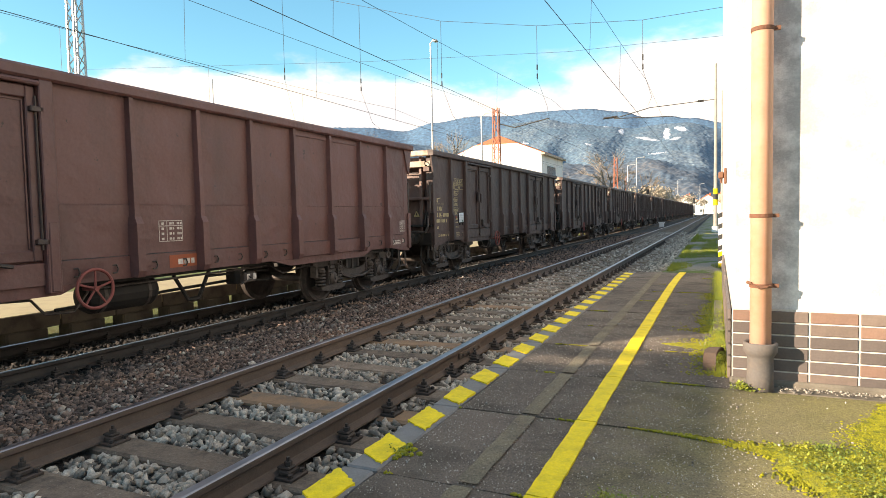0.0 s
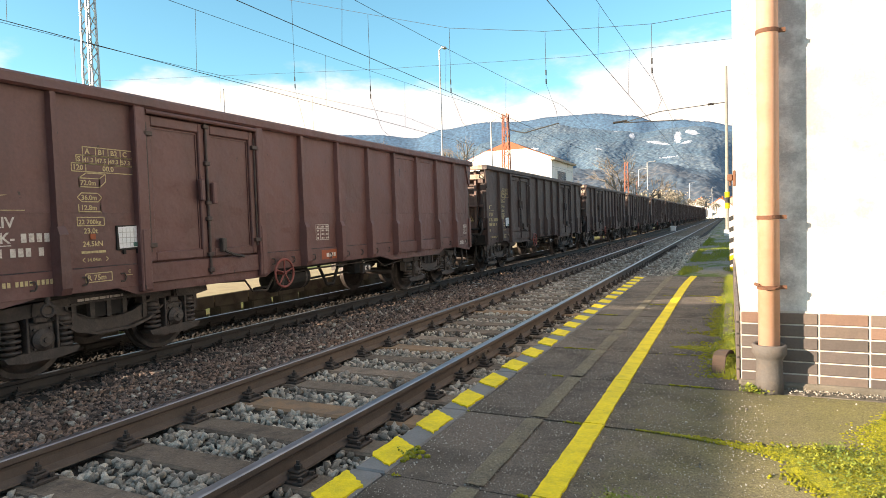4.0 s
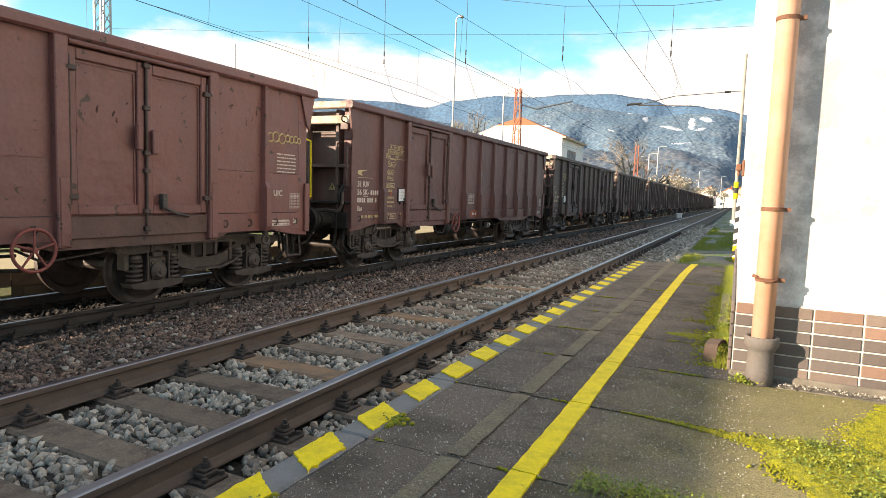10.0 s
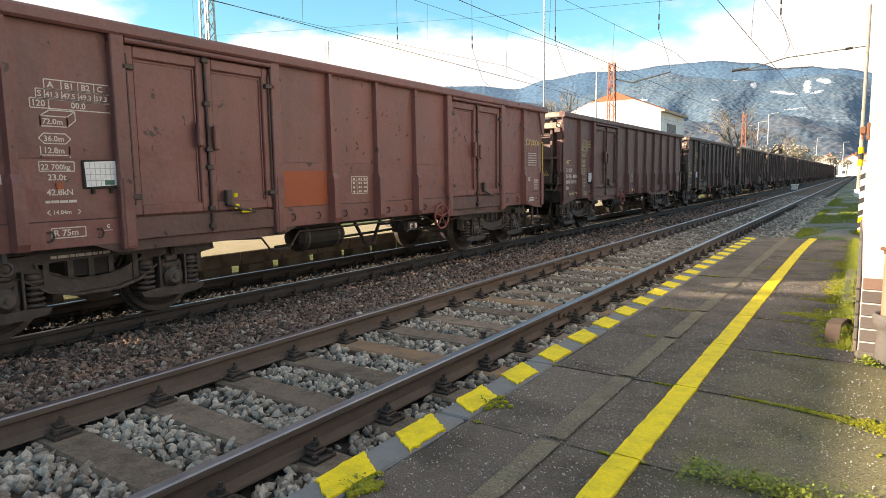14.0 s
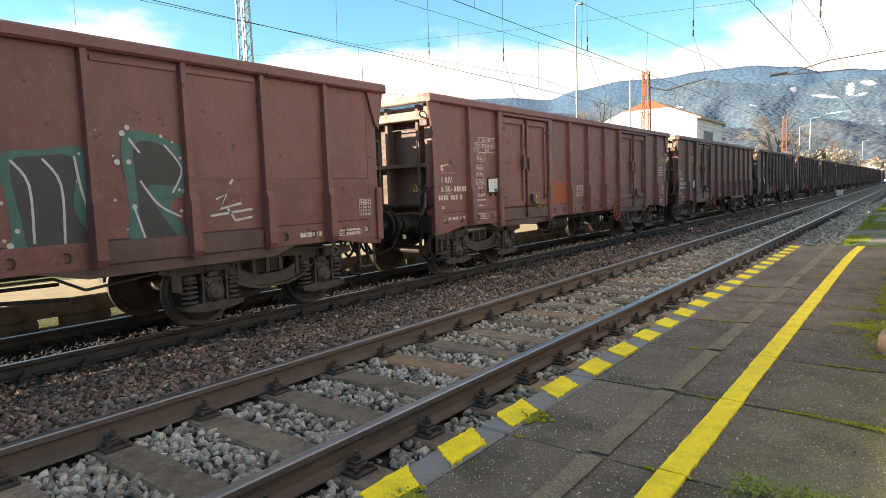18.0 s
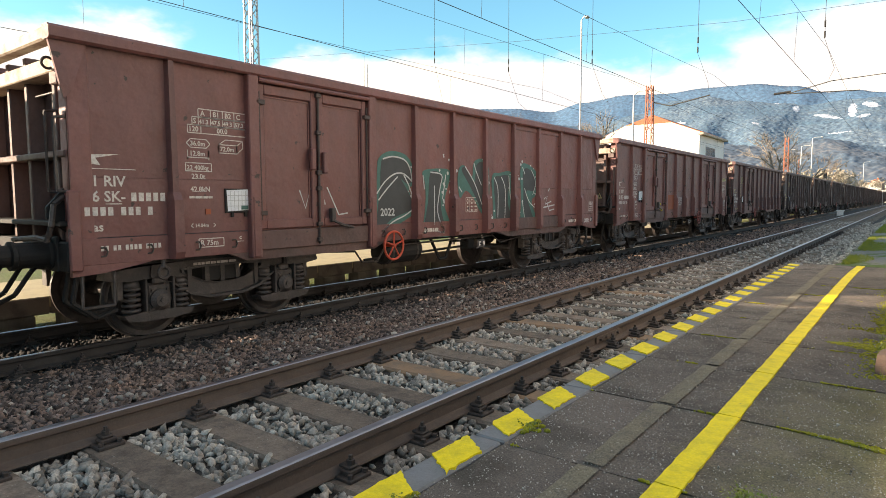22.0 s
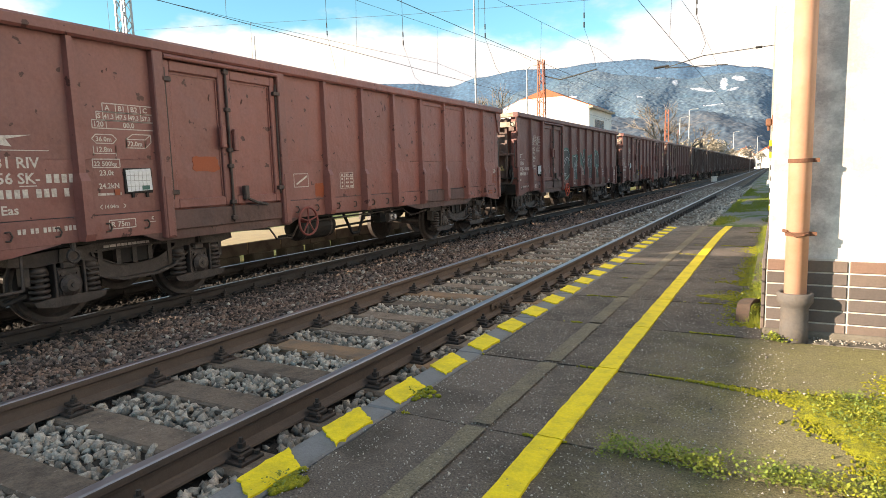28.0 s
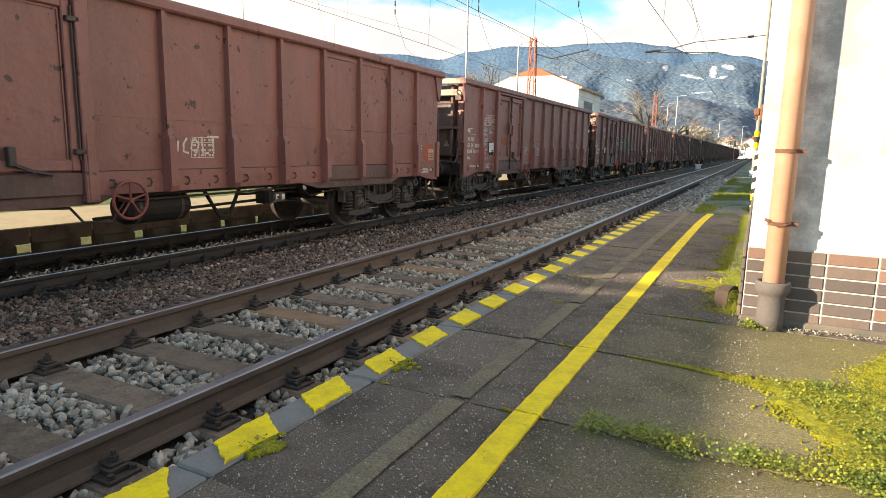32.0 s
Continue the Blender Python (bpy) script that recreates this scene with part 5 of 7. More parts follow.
for u0, u1, z0, z1 in ((3.49, 3.55, 1.4, 1.46), (3.5, 3.57, 1.25, 1.32), (3.6, 3.76, 1.2, 1.25)):
    part("yellow_latch", boxed(SIDE + 0.1, SIDE + 0.125, u0, u1, z0, z1, bevel=0.01), M_YELLOW, TRAINSET[2], "yellow-painted latch end")
part("grab_rail_yellow", bent(bmesh.new(), [(1.3, 12.75, 2.5), (1.3, 13.0, 2.46), (1.3, 13.02, 1.5), (1.3, 12.78, 1.46)], 0.016), M_YELLOW, TRAINSET[2], "yellow grab rail")
# owner's lettering as plain shapes, and the notes below it
b = bmesh.new()
for i, (u, wd) in enumerate(((11.9, 0.15), (12.03, 0.17), (12.18, 0.17), (12.31, 0.12), (12.41, 0.12), (12.51, 0.12), (12.6, 0.09))):
    torus(b, (X2, u, 2.42 + 0.015 * (i % 2)), wd * 0.45, 0.014, "x", 14, 4)
part("owner_mark", b, M_MARKY, TRAINSET[2], "yellow curved lettering shapes")
bars(TRAINSET[2], 12.06, 1.88, 0.46, 0.34, 6, M_MARK, SIDE + 0.006, 0.32)
for u in (5.6, 11.2):
    bars(TRAINSET[3], u, 1.05, 0.4, 0.07, 1, M_MARK, SIDE + 0.018, 0.9)


def stroke(parent, name, pts, width, material, x, label=""):
    """a flat painted stroke through points (u, z) on the wagon side"""
    b = bmesh.new()
    P = [Vector((0, *p)) for p in pts]
    L, R = [], []
    for i, p in enumerate(P):
        d = (P[min(i + 1, len(P) - 1)] - P[max(i - 1, 0)]).normalized()
        n = Vector((0, -d.z, d.y)) * width / 2
        L.append(b.verts.new((x, p.y + n.y, p.z + n.z)))
        R.append(b.verts.new((x, p.y - n.y, p.z - n.z)))
    for i in range(len(P) - 1):
        b.faces.new([L[i], R[i], R[i + 1], L[i + 1]])
    for f in b.faces:
        f.normal_update()
        if f.normal.x < 0:
            f.normal_flip()
    return part(name, b, material, parent, label)


G = TRAINSET[3]
GX = SIDE + 0.0105


def rounded(pts, closed=True, n=4):
    """a smooth line through the points"""
    out, m = [], len(pts)
    for i in range(m if closed else m - 1):
        p = [Vector(pts[(i + d) % m] if closed else pts[max(0, min(m - 1, i + d))]) for d in (-1, 0, 1, 2)]
        for q in range(n):
            f = q / n
            v = 0.5 * (2 * p[1] + (p[2] - p[0]) * f + (2 * p[0] - 5 * p[1] + 4 * p[2] - p[3]) * f * f + (3 * p[1] - p[0] - 3 * p[2] + p[3]) * f ** 3)
            out.append((v.x, v.y))
    return out if closed else out + [tuple(pts[-1])]


def letter(outline, inner, highs):
    part("graffiti_outline", prism(bmesh.new(), rounded(outline), "x", GX, GX + 0.002), M_GRAF_GREEN, G, "green graffiti outline")
    part("graffiti_fill", prism(bmesh.new(), rounded(inner), "x", GX, GX + 0.0035), M_GRAF_BLACK, G, "dark graffiti fill")
    for h in highs:
        stroke(G, "graffiti_highlight", rounded(h, False), 0.024, M_GRAF_SILVER, GX + 0.0055)


letter([(4.44, 2.11), (4.48, 2.27), (4.65, 2.37), (4.87, 2.4), (5.13, 2.35), (5.3, 2.19), (5.34, 1.98), (5.35, 1.86), (5.2, 1.8), (5.31, 1.58), (5.36, 1.4), (5.01, 1.24), (4.77, 1.14), (4.54, 1.02), (4.34, 0.96), (4.36, 1.29), (4.41, 1.67)],
       [(4.52, 2.11), (4.57, 2.26), (4.81, 2.31), (5.09, 2.27), (5.23, 2.13), (5.28, 1.92), (5.12, 1.89), (5.01, 1.95), (5.25, 1.65), (5.26, 1.45), (4.78, 1.31), (4.42, 1.09), (4.45, 1.5), (4.5, 1.78)],
       [[(4.57, 2.26), (4.81, 2.31), (5.09, 2.27), (5.23, 2.13), (5.28, 1.92)], [(4.42, 1.71), (4.61, 1.9), (4.84, 2.03), (5.07, 2.04), (5.28, 1.92)], [(4.46, 1.61), (4.66, 1.79), (4.92, 1.99)], [(4.52, 1.08), (4.78, 1.25), (5.08, 1.35), (5.3, 1.45)], [(5.07, 2.02), (5.21, 1.83), (5.31, 1.61)]])
letter([(5.56, 2.08), (5.79, 2.15), (6.32, 2.15), (6.33, 1.96), (6.18, 1.55), (6.35, 1.2), (6.44, 0.95), (5.53, 1.0), (5.58, 1.19), (5.64, 1.57), (5.63, 1.89)],
       [(5.78, 2.08), (6.1, 2.05), (6.05, 1.82), (6.09, 1.42), (6.18, 1.02), (5.63, 1.05), (5.71, 1.57)],
       [[(5.57, 2.04), (5.61, 1.79)], [(5.78, 2.09), (6.1, 2.05), (6.05, 1.82), (5.98, 1.39), (6.18, 1.02)], [(5.89, 1.86), (5.89, 1.17)], [(5.53, 1.04), (5.85, 1.07), (6.18, 1.01)], [(6.22, 2.06), (6.12, 1.62)]])
letter([(6.62, 2.17), (6.8, 2.25), (7.05, 2.04), (7.12, 2.33), (7.45, 2.4), (7.64, 2.2), (7.63, 1.42), (7.38, 1.34), (7.11, 1.63), (6.85, 1.78), (6.67, 1.64), (6.59, 1.89)],
       [(6.71, 2.17), (6.84, 2.21), (7.13, 1.93), (7.2, 2.27), (7.43, 2.34), (7.55, 2.16), (7.54, 1.5), (7.38, 1.43), (7.03, 1.82), (6.83, 2.03)],
       [[(6.82, 2.23), (7.13, 1.93), (7.39, 1.51)], [(7.11, 2.31), (7.19, 2.15), (7.37, 1.89)], [(7.49, 2.31), (7.61, 2.08), (7.56, 1.46)], [(6.62, 1.85), (6.72, 1.75)]])
letter([(7.75, 2.08), (8.05, 2.15), (8.51, 2.16), (8.5, 1.55), (8.7, 1.07), (8.43, 0.98), (8.08, 0.99), (7.82, 1.05), (7.78, 1.57)],
       [(7.83, 2.01), (8.05, 2.09), (8.41, 2.07), (8.35, 1.56), (8.54, 1.13), (7.98, 1.12), (7.88, 1.49)],
       [[(7.83, 2.05), (7.97, 1.81), (7.97, 1.25)], [(8.1, 2.07), (8.25, 1.81), (8.24, 1.23)], [(8.39, 2.1), (8.45, 1.68), (8.62, 1.12)]])
letter([(8.88, 2.32), (9.27, 2.35), (9.61, 2.16), (9.62, 1.75), (9.36, 1.57), (9.62, 1.15), (9.58, 0.97), (8.93, 1.06), (8.9, 1.63)],
       [(9.01, 2.24), (9.27, 2.26), (9.5, 2.09), (9.49, 1.8), (9.1, 1.76), (9.47, 1.11), (9.07, 1.18), (9.0, 1.8)],
       [[(8.95, 2.3), (9.06, 2.15)], [(9.34, 2.25), (9.53, 1.98), (9.4, 1.71)], [(9.04, 1.85), (9.23, 1.58), (9.49, 1.43)], [(8.96, 1.54), (9.07, 1.14)]])
for i in range(130):
    u = random.choice((4.25, 5.2, 5.35, 6.15, 6.48, 7.48, 7.6, 8.5, 8.85, 9.55)) + random.gauss(0, 0.09)
    z = random.uniform(1.1, 2.45)
    r = random.uniform(0.01, 0.034)
    b = bmesh.new()
    rod(b, (GX - 0.001, u, z), (GX + 0.003, u, z), r, 8)
    part("paint_dot", b, M_GRAF_SILVER, G)
for pts in ([(2.9, 1.75), (3.0, 1.5), (3.1, 1.8), (3.2, 1.5), (3.3, 1.78), (3.36, 1.55)], [(3.4, 1.8), (3.5, 1.62), (3.62, 1.4), (3.8, 1.42)], [(3.2, 1.36), (3.5, 1.34), (3.75, 1.24)]):
    stroke(G, "scrawl", pts, 0.022, M_GRAF_SILVER, SIDE + 0.005 if pts[0][0] < 3 else SIDE + 0.006)
for pts in ([(9.95, 1.62), (10.1, 1.68), (10.0, 1.5), (10.3, 1.56)], [(9.86, 1.42), (10.46, 1.48)], [(10.1, 1.5), (10.2, 1.35), (10.45, 1.38)], [(10.15, 1.8), (10.2, 1.86)]):
    stroke(G, "scrawl", pts, 0.03, M_GRAF_SILVER, GX)
words("writing", "2022", 0.17, M_GRAF_SILVER, G, Matrix.Translation((GX + 0.006, 4.5, 1.36)) @ Euler((radians(90), 0, radians(90)) ).to_matrix().to_4x4(), "silver sprayed numerals")
C = TRAINSET[5]
for pts in ([(5.42, 1.66), (5.44, 1.46), (5.5, 1.46), (5.52, 1.6)], [(5.66, 1.64), (5.6, 1.56), (5.6, 1.46), (5.68, 1.44)], [(5.76, 1.64), (5.72, 1.5), (5.8, 1.44), (5.85, 1.56), (5.78, 1.64)], [(5.9, 1.66), (5.92, 1.44), (6.02, 1.44)], [(6.0, 1.66), (6.2, 1.66)], [(6.1, 1.66), (6.1, 1.44)]):
    stroke(C, "scrawl", pts, 0.03, M_MARK, X2, "chalk-white scrawled stroke")

# scraped and rusted spots on the upper sheets
M_SCRAPE = mat("rust_scrape", (0.06, 0.026, 0.02), 0.85, spots=(0.1, 0.04, 0.028), scale=20, bump=0.2)
for k, centres in ((2, ((10.9, 2.75), (11.4, 2.6), (9.2, 2.5), (6.0, 2.7), (7.0, 2.4), (5.9, 2.1), (6.9, 2.75))), (4, ((11.15, 2.8), (11.1, 2.5), (12.2, 2.7), (12.3, 2.3), (10.9, 2.2), (9.2, 2.7), (8.0, 2.6), (7.0, 2.75), (5.9, 2.6), (1.5, 2.85), (3.2, 2.7))), (5, ((11.0, 2.7), (11.4, 2.5), (10.2, 2.8), (12.2, 2.6), (9.9, 2.3)))):
    r = random.Random(70 + k)
    for cu, cz in centres:
        for _ in range(4):
            u, z, a, l = cu + r.gauss(0, 0.16), cz + r.gauss(0, 0.09), r.uniform(0.2, 2.6), r.uniform(0.012, 0.055)
            if min(abs(u - q) for q in POSTS) < 0.12:
                continue
            wd = r.uniform(0.012, 0.035)
            ring = [(u + l * f * math.cos(a) + wd * g_ * math.sin(a) * r.uniform(0.5, 1.2), z + l * f * math.sin(a) - wd * g_ * math.cos(a) * r.uniform(0.5, 1.2)) for f, g_ in ((-1, 0.1), (-0.5, 0.5), (0.1, 0.35), (0.6, 0.5), (1, 0), (0.4, -0.4), (-0.2, -0.5), (-0.7, -0.3))]
            part("rust_scrape", prism(bmesh.new(), ring, "x", SIDE + 0.001, SIDE + (0.0055 if z > SEAM + 0.1 else 0.0105)), M_SCRAPE, TRAINSET[k])

# locomotive at the far head of the train
LOCO = thing("locomotive", "pale grey electric locomotive far off at the train head", "locomotive", pose(T2X, 0, T2Z))
part("body", prism(bmesh.new(), [(-1.45, 1.1), (-1.5, 2.6), (-1.2, 3.6), (-0.8, 3.85), (0.8, 3.85), (1.2, 3.6), (1.5, 2.6), (1.45, 1.1)], "y", 0.6, 15.4), M_GALV, LOCO)
part("frame", boxed(-1.4, 1.4, 0.3, 15.7, 0.7, 1.15), M_BLACK, LOCO)
for y in (0.55, 15.45):
    part("cab_window", boxed(-1.1, 1.1, y - 0.04, y + 0.04, 2.3, 3.1), M_GLASS, LOCO)
for y in (2.2, 4.8, 11.2, 13.8):
    part("wheelset", shared("wheelset", wheelset_mesh, M_GRIME), None, LOCO, at=pose(0, y, 0.46))
part("pantograph", bent(bmesh.new(), [(0, 3.0, 3.85), (0, 4.4, 4.8), (0, 3.2, 5.55), (0.7, 3.2, 5.6), (-0.7, 3.2, 5.6)], 0.03), M_WIRE, LOCO)
TRAINSET[-13] = LOCO

# ---- by the station wall ----
PIPE = thing("drainpipe", "salmon-painted drainpipe with rusty clamps in an iron socket", "drainpipe", pose(2.655, 1.742, PZ))
b = bmesh.new()
lathe(b, [(0.02, 0.2), (0.062, 0.2), (0.062, 2.9), (0.066, 2.91), (0.066, 2.98), (0.062, 3.0), (0.062, 7.1), (0.02, 7.1)], (0, 0, 0), "z", 28)
part("pipe", b, M_PIPE, PIPE, smooth=True)
b = bmesh.new()
lathe(b, [(0.03, -0.06), (0.082, -0.06), (0.078, 0.1), (0.076, 0.2), (0.086, 0.22), (0.1, 0.24), (0.101, 0.29), (0.094, 0.3), (0.07, 0.29), (0.064, 0.24), (0.03, 0.24)], (0, 0, 0), "z", 28)
part("socket", b, M_IRON, PIPE, "dark cast-iron socket", smooth=True)
for z in (0.66, 1.1, 2.25, 3.6, 5.2):
    c = lathe(bmesh.new(), [(0.06, -0.012), (0.067, -0.012), (0.067, 0.012), (0.06, 0.012)], (0, 0, z), "z", 24)
    rod(c, (0.04, 0.0, z), (0.06, 0.13, z), 0.008, 6)
    box(c, 0.06, 0.1, -0.012, 0.012, z - 0.012, z + 0.012)
    if z < 0.7:
        bent(c, [(-0.066, -0.02, z + 0.02), (-0.045, -0.055, z + 0.008), (-0.01, -0.068, z - 0.012), (0.03, -0.064, z - 0.004), (0.055, -0.04, z + 0.004)], 0.007)
        rod(c, (-0.08, -0.03, z + 0.022), (-0.055, -0.045, z + 0.014), 0.01, 7)
    part("clamp", c, M_RUSTY, PIPE, "rusty clamp")

# clinker tiles of the plinth, laid in straight stacks
TX0, TP, TR = 2.40, 0.268, 0.0795
tile_me = [mesh_of(boxed(0.0, 0.257, 0.0, 0.02, 0.0, 0.0695, bevel=0.004), "tile", m) for m in M_TILE]
edge_me = [mesh_of(boxed(0.0, 0.157, 0.0, 0.02, 0.0, 0.0695, bevel=0.004), "tile_cut", m) for m in M_TILE]
trng = random.Random(5)
for c in range(0, 12):
    for r in range(6):
        kind = trng.choices((0, 1, 2), (0.5, 0.3, 0.2))[0] if r > 3 else trng.choices((0, 1, 2), (0.35, 0.6, 0.05))[0]
        if r == 5 and c > 1:
            kind = 2 if trng.random() < 0.35 else 0
        z = PZ + 0.015 + r * TR
        if c == 0:
            part("tile", edge_me[kind], None, WALL, at=pose(WX - 0.002, WY - 0.022, z))
        else:
            part("tile", tile_me[kind], None, WALL, at=pose(TX0 + c * TP + 0.007, WY - 0.022 + trng.uniform(-0.0015, 0.0015), z))
    # the return of the plinth along the track side
for c in range(0, 20):
    for r in range(6):
        part("tile", tile_me[trng.randrange(2)], None, WALL, at=Matrix.Translation((WX - 0.012, WY + c * TP + 0.01, PZ + 0.015 + r * TR)) @ pose(0, 0, 0, 0, 0, 90))

# striped hazard board past the building corner
HB = thing("hazard_board", "upright board with white, black and yellow slanting stripes", "hazard board", pose(2.42, 11.62, 0.12))
part("board", boxed(0.0, 0.34, 0.0, 0.03, 0.0, 1.22, bevel=0.004), M_WHITEP, HB)
for i in range(5):
    z = 0.12 + i * 0.23
    b = prism(bmesh.new(), [(0.0, z), (0.34, z + 0.16), (0.34, z + 0.26), (0.0, z + 0.1)], "y", -0.004, -0.001)
    part("stripe", b, M_BLACKP, HB, "black slanting stripe")
    if i == 0:
        part("stripe", prism(bmesh.new(), [(0.0, z + 0.1), (0.34, z + 0.26), (0.34, z + 0.34), (0.0, z + 0.2)], "y", -0.004, -0.001), M_YELLOW, HB, "yellow slanting stripe")
part("yellow_foot", boxed(0.0, 0.34, -0.006, -0.001, 0.0, 0.09), M_YELLOW, HB, "yellow foot stripe")

# bracket on the wall corner
LB = thing("wall_bracket", "small rusty bracket on the station wall corner", "bracket", pose(2.5, 5.2, 1.72))
b = boxed(-0.03, 0.0, -0.05, 0.05, -0.08, 0.1, bevel=0.008)
part("plate", b, M_RUSTY, LB)
b = boxed(-0.09, -0.03, -0.04, 0.04, -0.02, 0.06, bevel=0.012)
bent(b, [(-0.06, 0, -0.02), (-0.06, 0, -0.07)], 0.015)
part("hook", b, M_RUSTY, LB)

# bent iron edging by the wall, and the low kerb behind it
b = bmesh.new()
pts = [(2.315, 2.08, -0.02), (2.31, 2.12, 0.05), (2.315, 2.2, 0.105), (2.33, 2.3, 0.115), (2.35, 2.45, 0.1), (2.37, 2.6, 0.06)]
for a, c in zip(pts, pts[1:]):
    vs = [b.verts.new((p[0] + dx, p[1], PZ + p[2] + dz)) for p in (a, c) for dx, dz in ((0, 0), (0.085, 0.004), (0.085, -0.02), (0, -0.024))]
    for q in ((0, 1, 5, 4), (1, 2, 6, 5), (2, 3, 7, 6), (3, 0, 4, 7)):
        b.faces.new([vs[i] for i in q])
bmesh.ops.recalc_face_normals(b, faces=b.faces[:])
tagged(part("iron_edging", b, M_OLDIRON), "bent rusty iron strip among weeds by the wall", "edging")
b = boxed(2.37, 2.46, 3.6, 5.6, PZ - 0.02, PZ + 0.035, bevel=0.008)
tagged(part("edging_stone", b, M_PLAT2), "low concrete edging stone along the building", "edging stone")

# ---- overhead line ----


def wire(name, pts, r, label):
    cu = bmesh.new()
    for a, c in zip(pts, pts[1:]):
        rod(cu, a, c, r, 5)
    return tagged(part(name, cu, M_WIRE), label, "overhead wire", "overhead wires")


def span(x, z, sag, y0, y1, n=16):
    return [(x, y0 + (y1 - y0) * i / n, z - sag * (1 - (2 * i / n - 1) ** 2)) for i in range(n + 1)]


HY = 28.5   # the headspan across the tracks
for cx, cz, mx, mz in ((-0.78, 5.62, -0.72, 7.25), (-5.35, 5.32, -5.3, 6.75), (-9.75, 5.32, -9.7, 7.15), (-14.4, 5.3, -14.4, 7.1)):
    wire("contact_wire", [(cx, -30, cz), (cx, HY, cz), (cx - 0.15, 90, cz), (cx, 200, cz)], 0.008, "dark copper contact wire over a track")
    wire("messenger_wire", span(mx, mz + 0.35, 0.75, -34, HY, 14) + span(mx, mz + 0.35, 0.85, HY, 92, 14)[1:] + span(mx, mz + 0.3, 0.8, 92, 160, 10)[1:], 0.0065, "dark messenger wire above the contact wire")
    for y in (-6, 4.5, 9.0, 14.5, 20.0, 38, 48, 58, 70, 80):
        f = abs((y + 34) / (HY + 34) * 2 - 1) if y < HY else abs((y - HY) / (92 - HY) * 2 - 1)
        top = mz + 0.35 - (0.75 if y < HY else 0.85) * (1 - f * f)
        wire("dropper", [(mx, y, top), (cx, y, cz)], 0.005, "thin dropper between two wires")
TOPW = [(-40, 20.5), (-22, 15.3), (-16.55, 13.55), (-11.4, 11.92), (-6.05, 10.9), (-0.88, 10.44), (2.7, 10.5), (14, 12.2)]
span_thing = thing("headspan", "cross wires spanning all the tracks, with hangers and insulators", "overhead wire", pose(0, HY, 0), "overhead wires")
for pts, r in ((TOPW, 0.011), (((-40, 12.6), (-16, 10.3), (-4.4, 9.4), (-0.9, 9.33), (2.7, 9.22), (14, 9.1)), 0.008)):
    part("cross_wire", bent(bmesh.new(), [(x, 0, z) for x, z in pts], r, 5), M_WIRE, span_thing)
for x, zt, zb in ((-22.0, 15.3, 9.9), (-16.55, 13.55, 8.65), (-11.4, 11.92, 8.4), (-6.05, 10.9, 8.22), (-0.88, 10.44, 8.1)):
    hs = part("hanger", rod(bmesh.new(), (x, 0, zb), (x, 0, zt), 0.012, 6), M_WIRE, span_thing)
    for z in (zb + 0.15, zb + 0.6):
        part("insulator", lathe(bmesh.new(), [(0.01, -0.14), (0.035, -0.13), (0.035, 0.13), (0.01, 0.14)], (x, 0, z), "z", 8), M_BLACK, hs)
    part("stay", bent(bmesh.new(), [(x, 0, zb), (x + 0.35, 0.6, 6.9), (x, 2.2, 6.7)], 0.008, 5), M_WIRE, hs)


def lattice(name, label, x, y, h, w, material, base_material=None, cut=0.0):
    """square lattice mast with crossed braces"""
    m = thing(name, label, "lattice mast", pose(x, y, -0.6))
    w1 = w * 0.55
    at = lambda z: w / 2 + (w1 - w) / 2 * z / h  # noqa: E731
    for sx in (-1, 1):
        for sy in (-1, 1):
            part("leg", rod(bmesh.new(), (sx * w / 2, sy * w / 2, 0), (sx * w1 / 2, sy * w1 / 2, h), 0.04, 4), material, m)
    n = int(h / w)
    for lo, hi, mt in ((0, int(n * cut), base_material or material), (int(n * cut), n, material)):
        if hi <= lo:
            continue
        b = bmesh.new()
        for i in range(lo, hi):
            z0, z1 = h * i / n, h * (i + 1) / n
            for sx, sy, tx, ty in ((-1, -1, 1, -1), (1, -1, 1, 1), (1, 1, -1, 1), (-1, 1, -1, -1)):
                if i % 2:
                    sx, sy, tx, ty = tx, ty, sx, sy
                rod(b, (sx * at(z0), sy * at(z0), z0), (tx * at(z1), ty * at(z1), z1), 0.018, 4)
        part("bracing", b, mt, m)
    return m


lattice("lattice_mast", "tall grey galvanised lattice mast behind the train", -16.95, 11.3, 16, 0.42, M_GALV)
mo = lattice("lattice_mast", "orange lattice mast with a whitish lower part", -10.3, 34.3, 8.6, 0.55, M_ORANGE, M_GALV, 0.5)
part("arm", bent(bmesh.new(), [(0.2, 0, 7.6), (1.2, 0, 7.3), (3.4, 0, 7.7)], 0.035), M_WIRE, mo)
lattice("lattice_mast", "orange lattice mast further along the line", -8.7, 73, 8.4, 0.6, M_ORANGE)
lattice("lattice_mast", "orange lattice mast further along the line", -12.5, 112, 8.4, 0.6, M_ORANGE)


def pole(name, label, x, y, h, r, arm=None, material=M_GALV, z=-0.5, category="pole"):
    p = thing(name, label, category, pose(x, y, z))
    part("shaft", rod(bmesh.new(), (0, 0, 0), (0, 0, h), r, 10, r * 0.6), material, p)
    if arm:
        part("arm", bent(bmesh.new(), [(0, 0, h), *arm], r * 0.45), material, p)
        e = Vector(arm[-1])
        part("lamp_head", lathe(bmesh.new(), [(0.02, 0.1), (0.1, 0.06), (0.16, -0.05), (0.03, -0.1)], e, "z", 10), material, p)
    return p


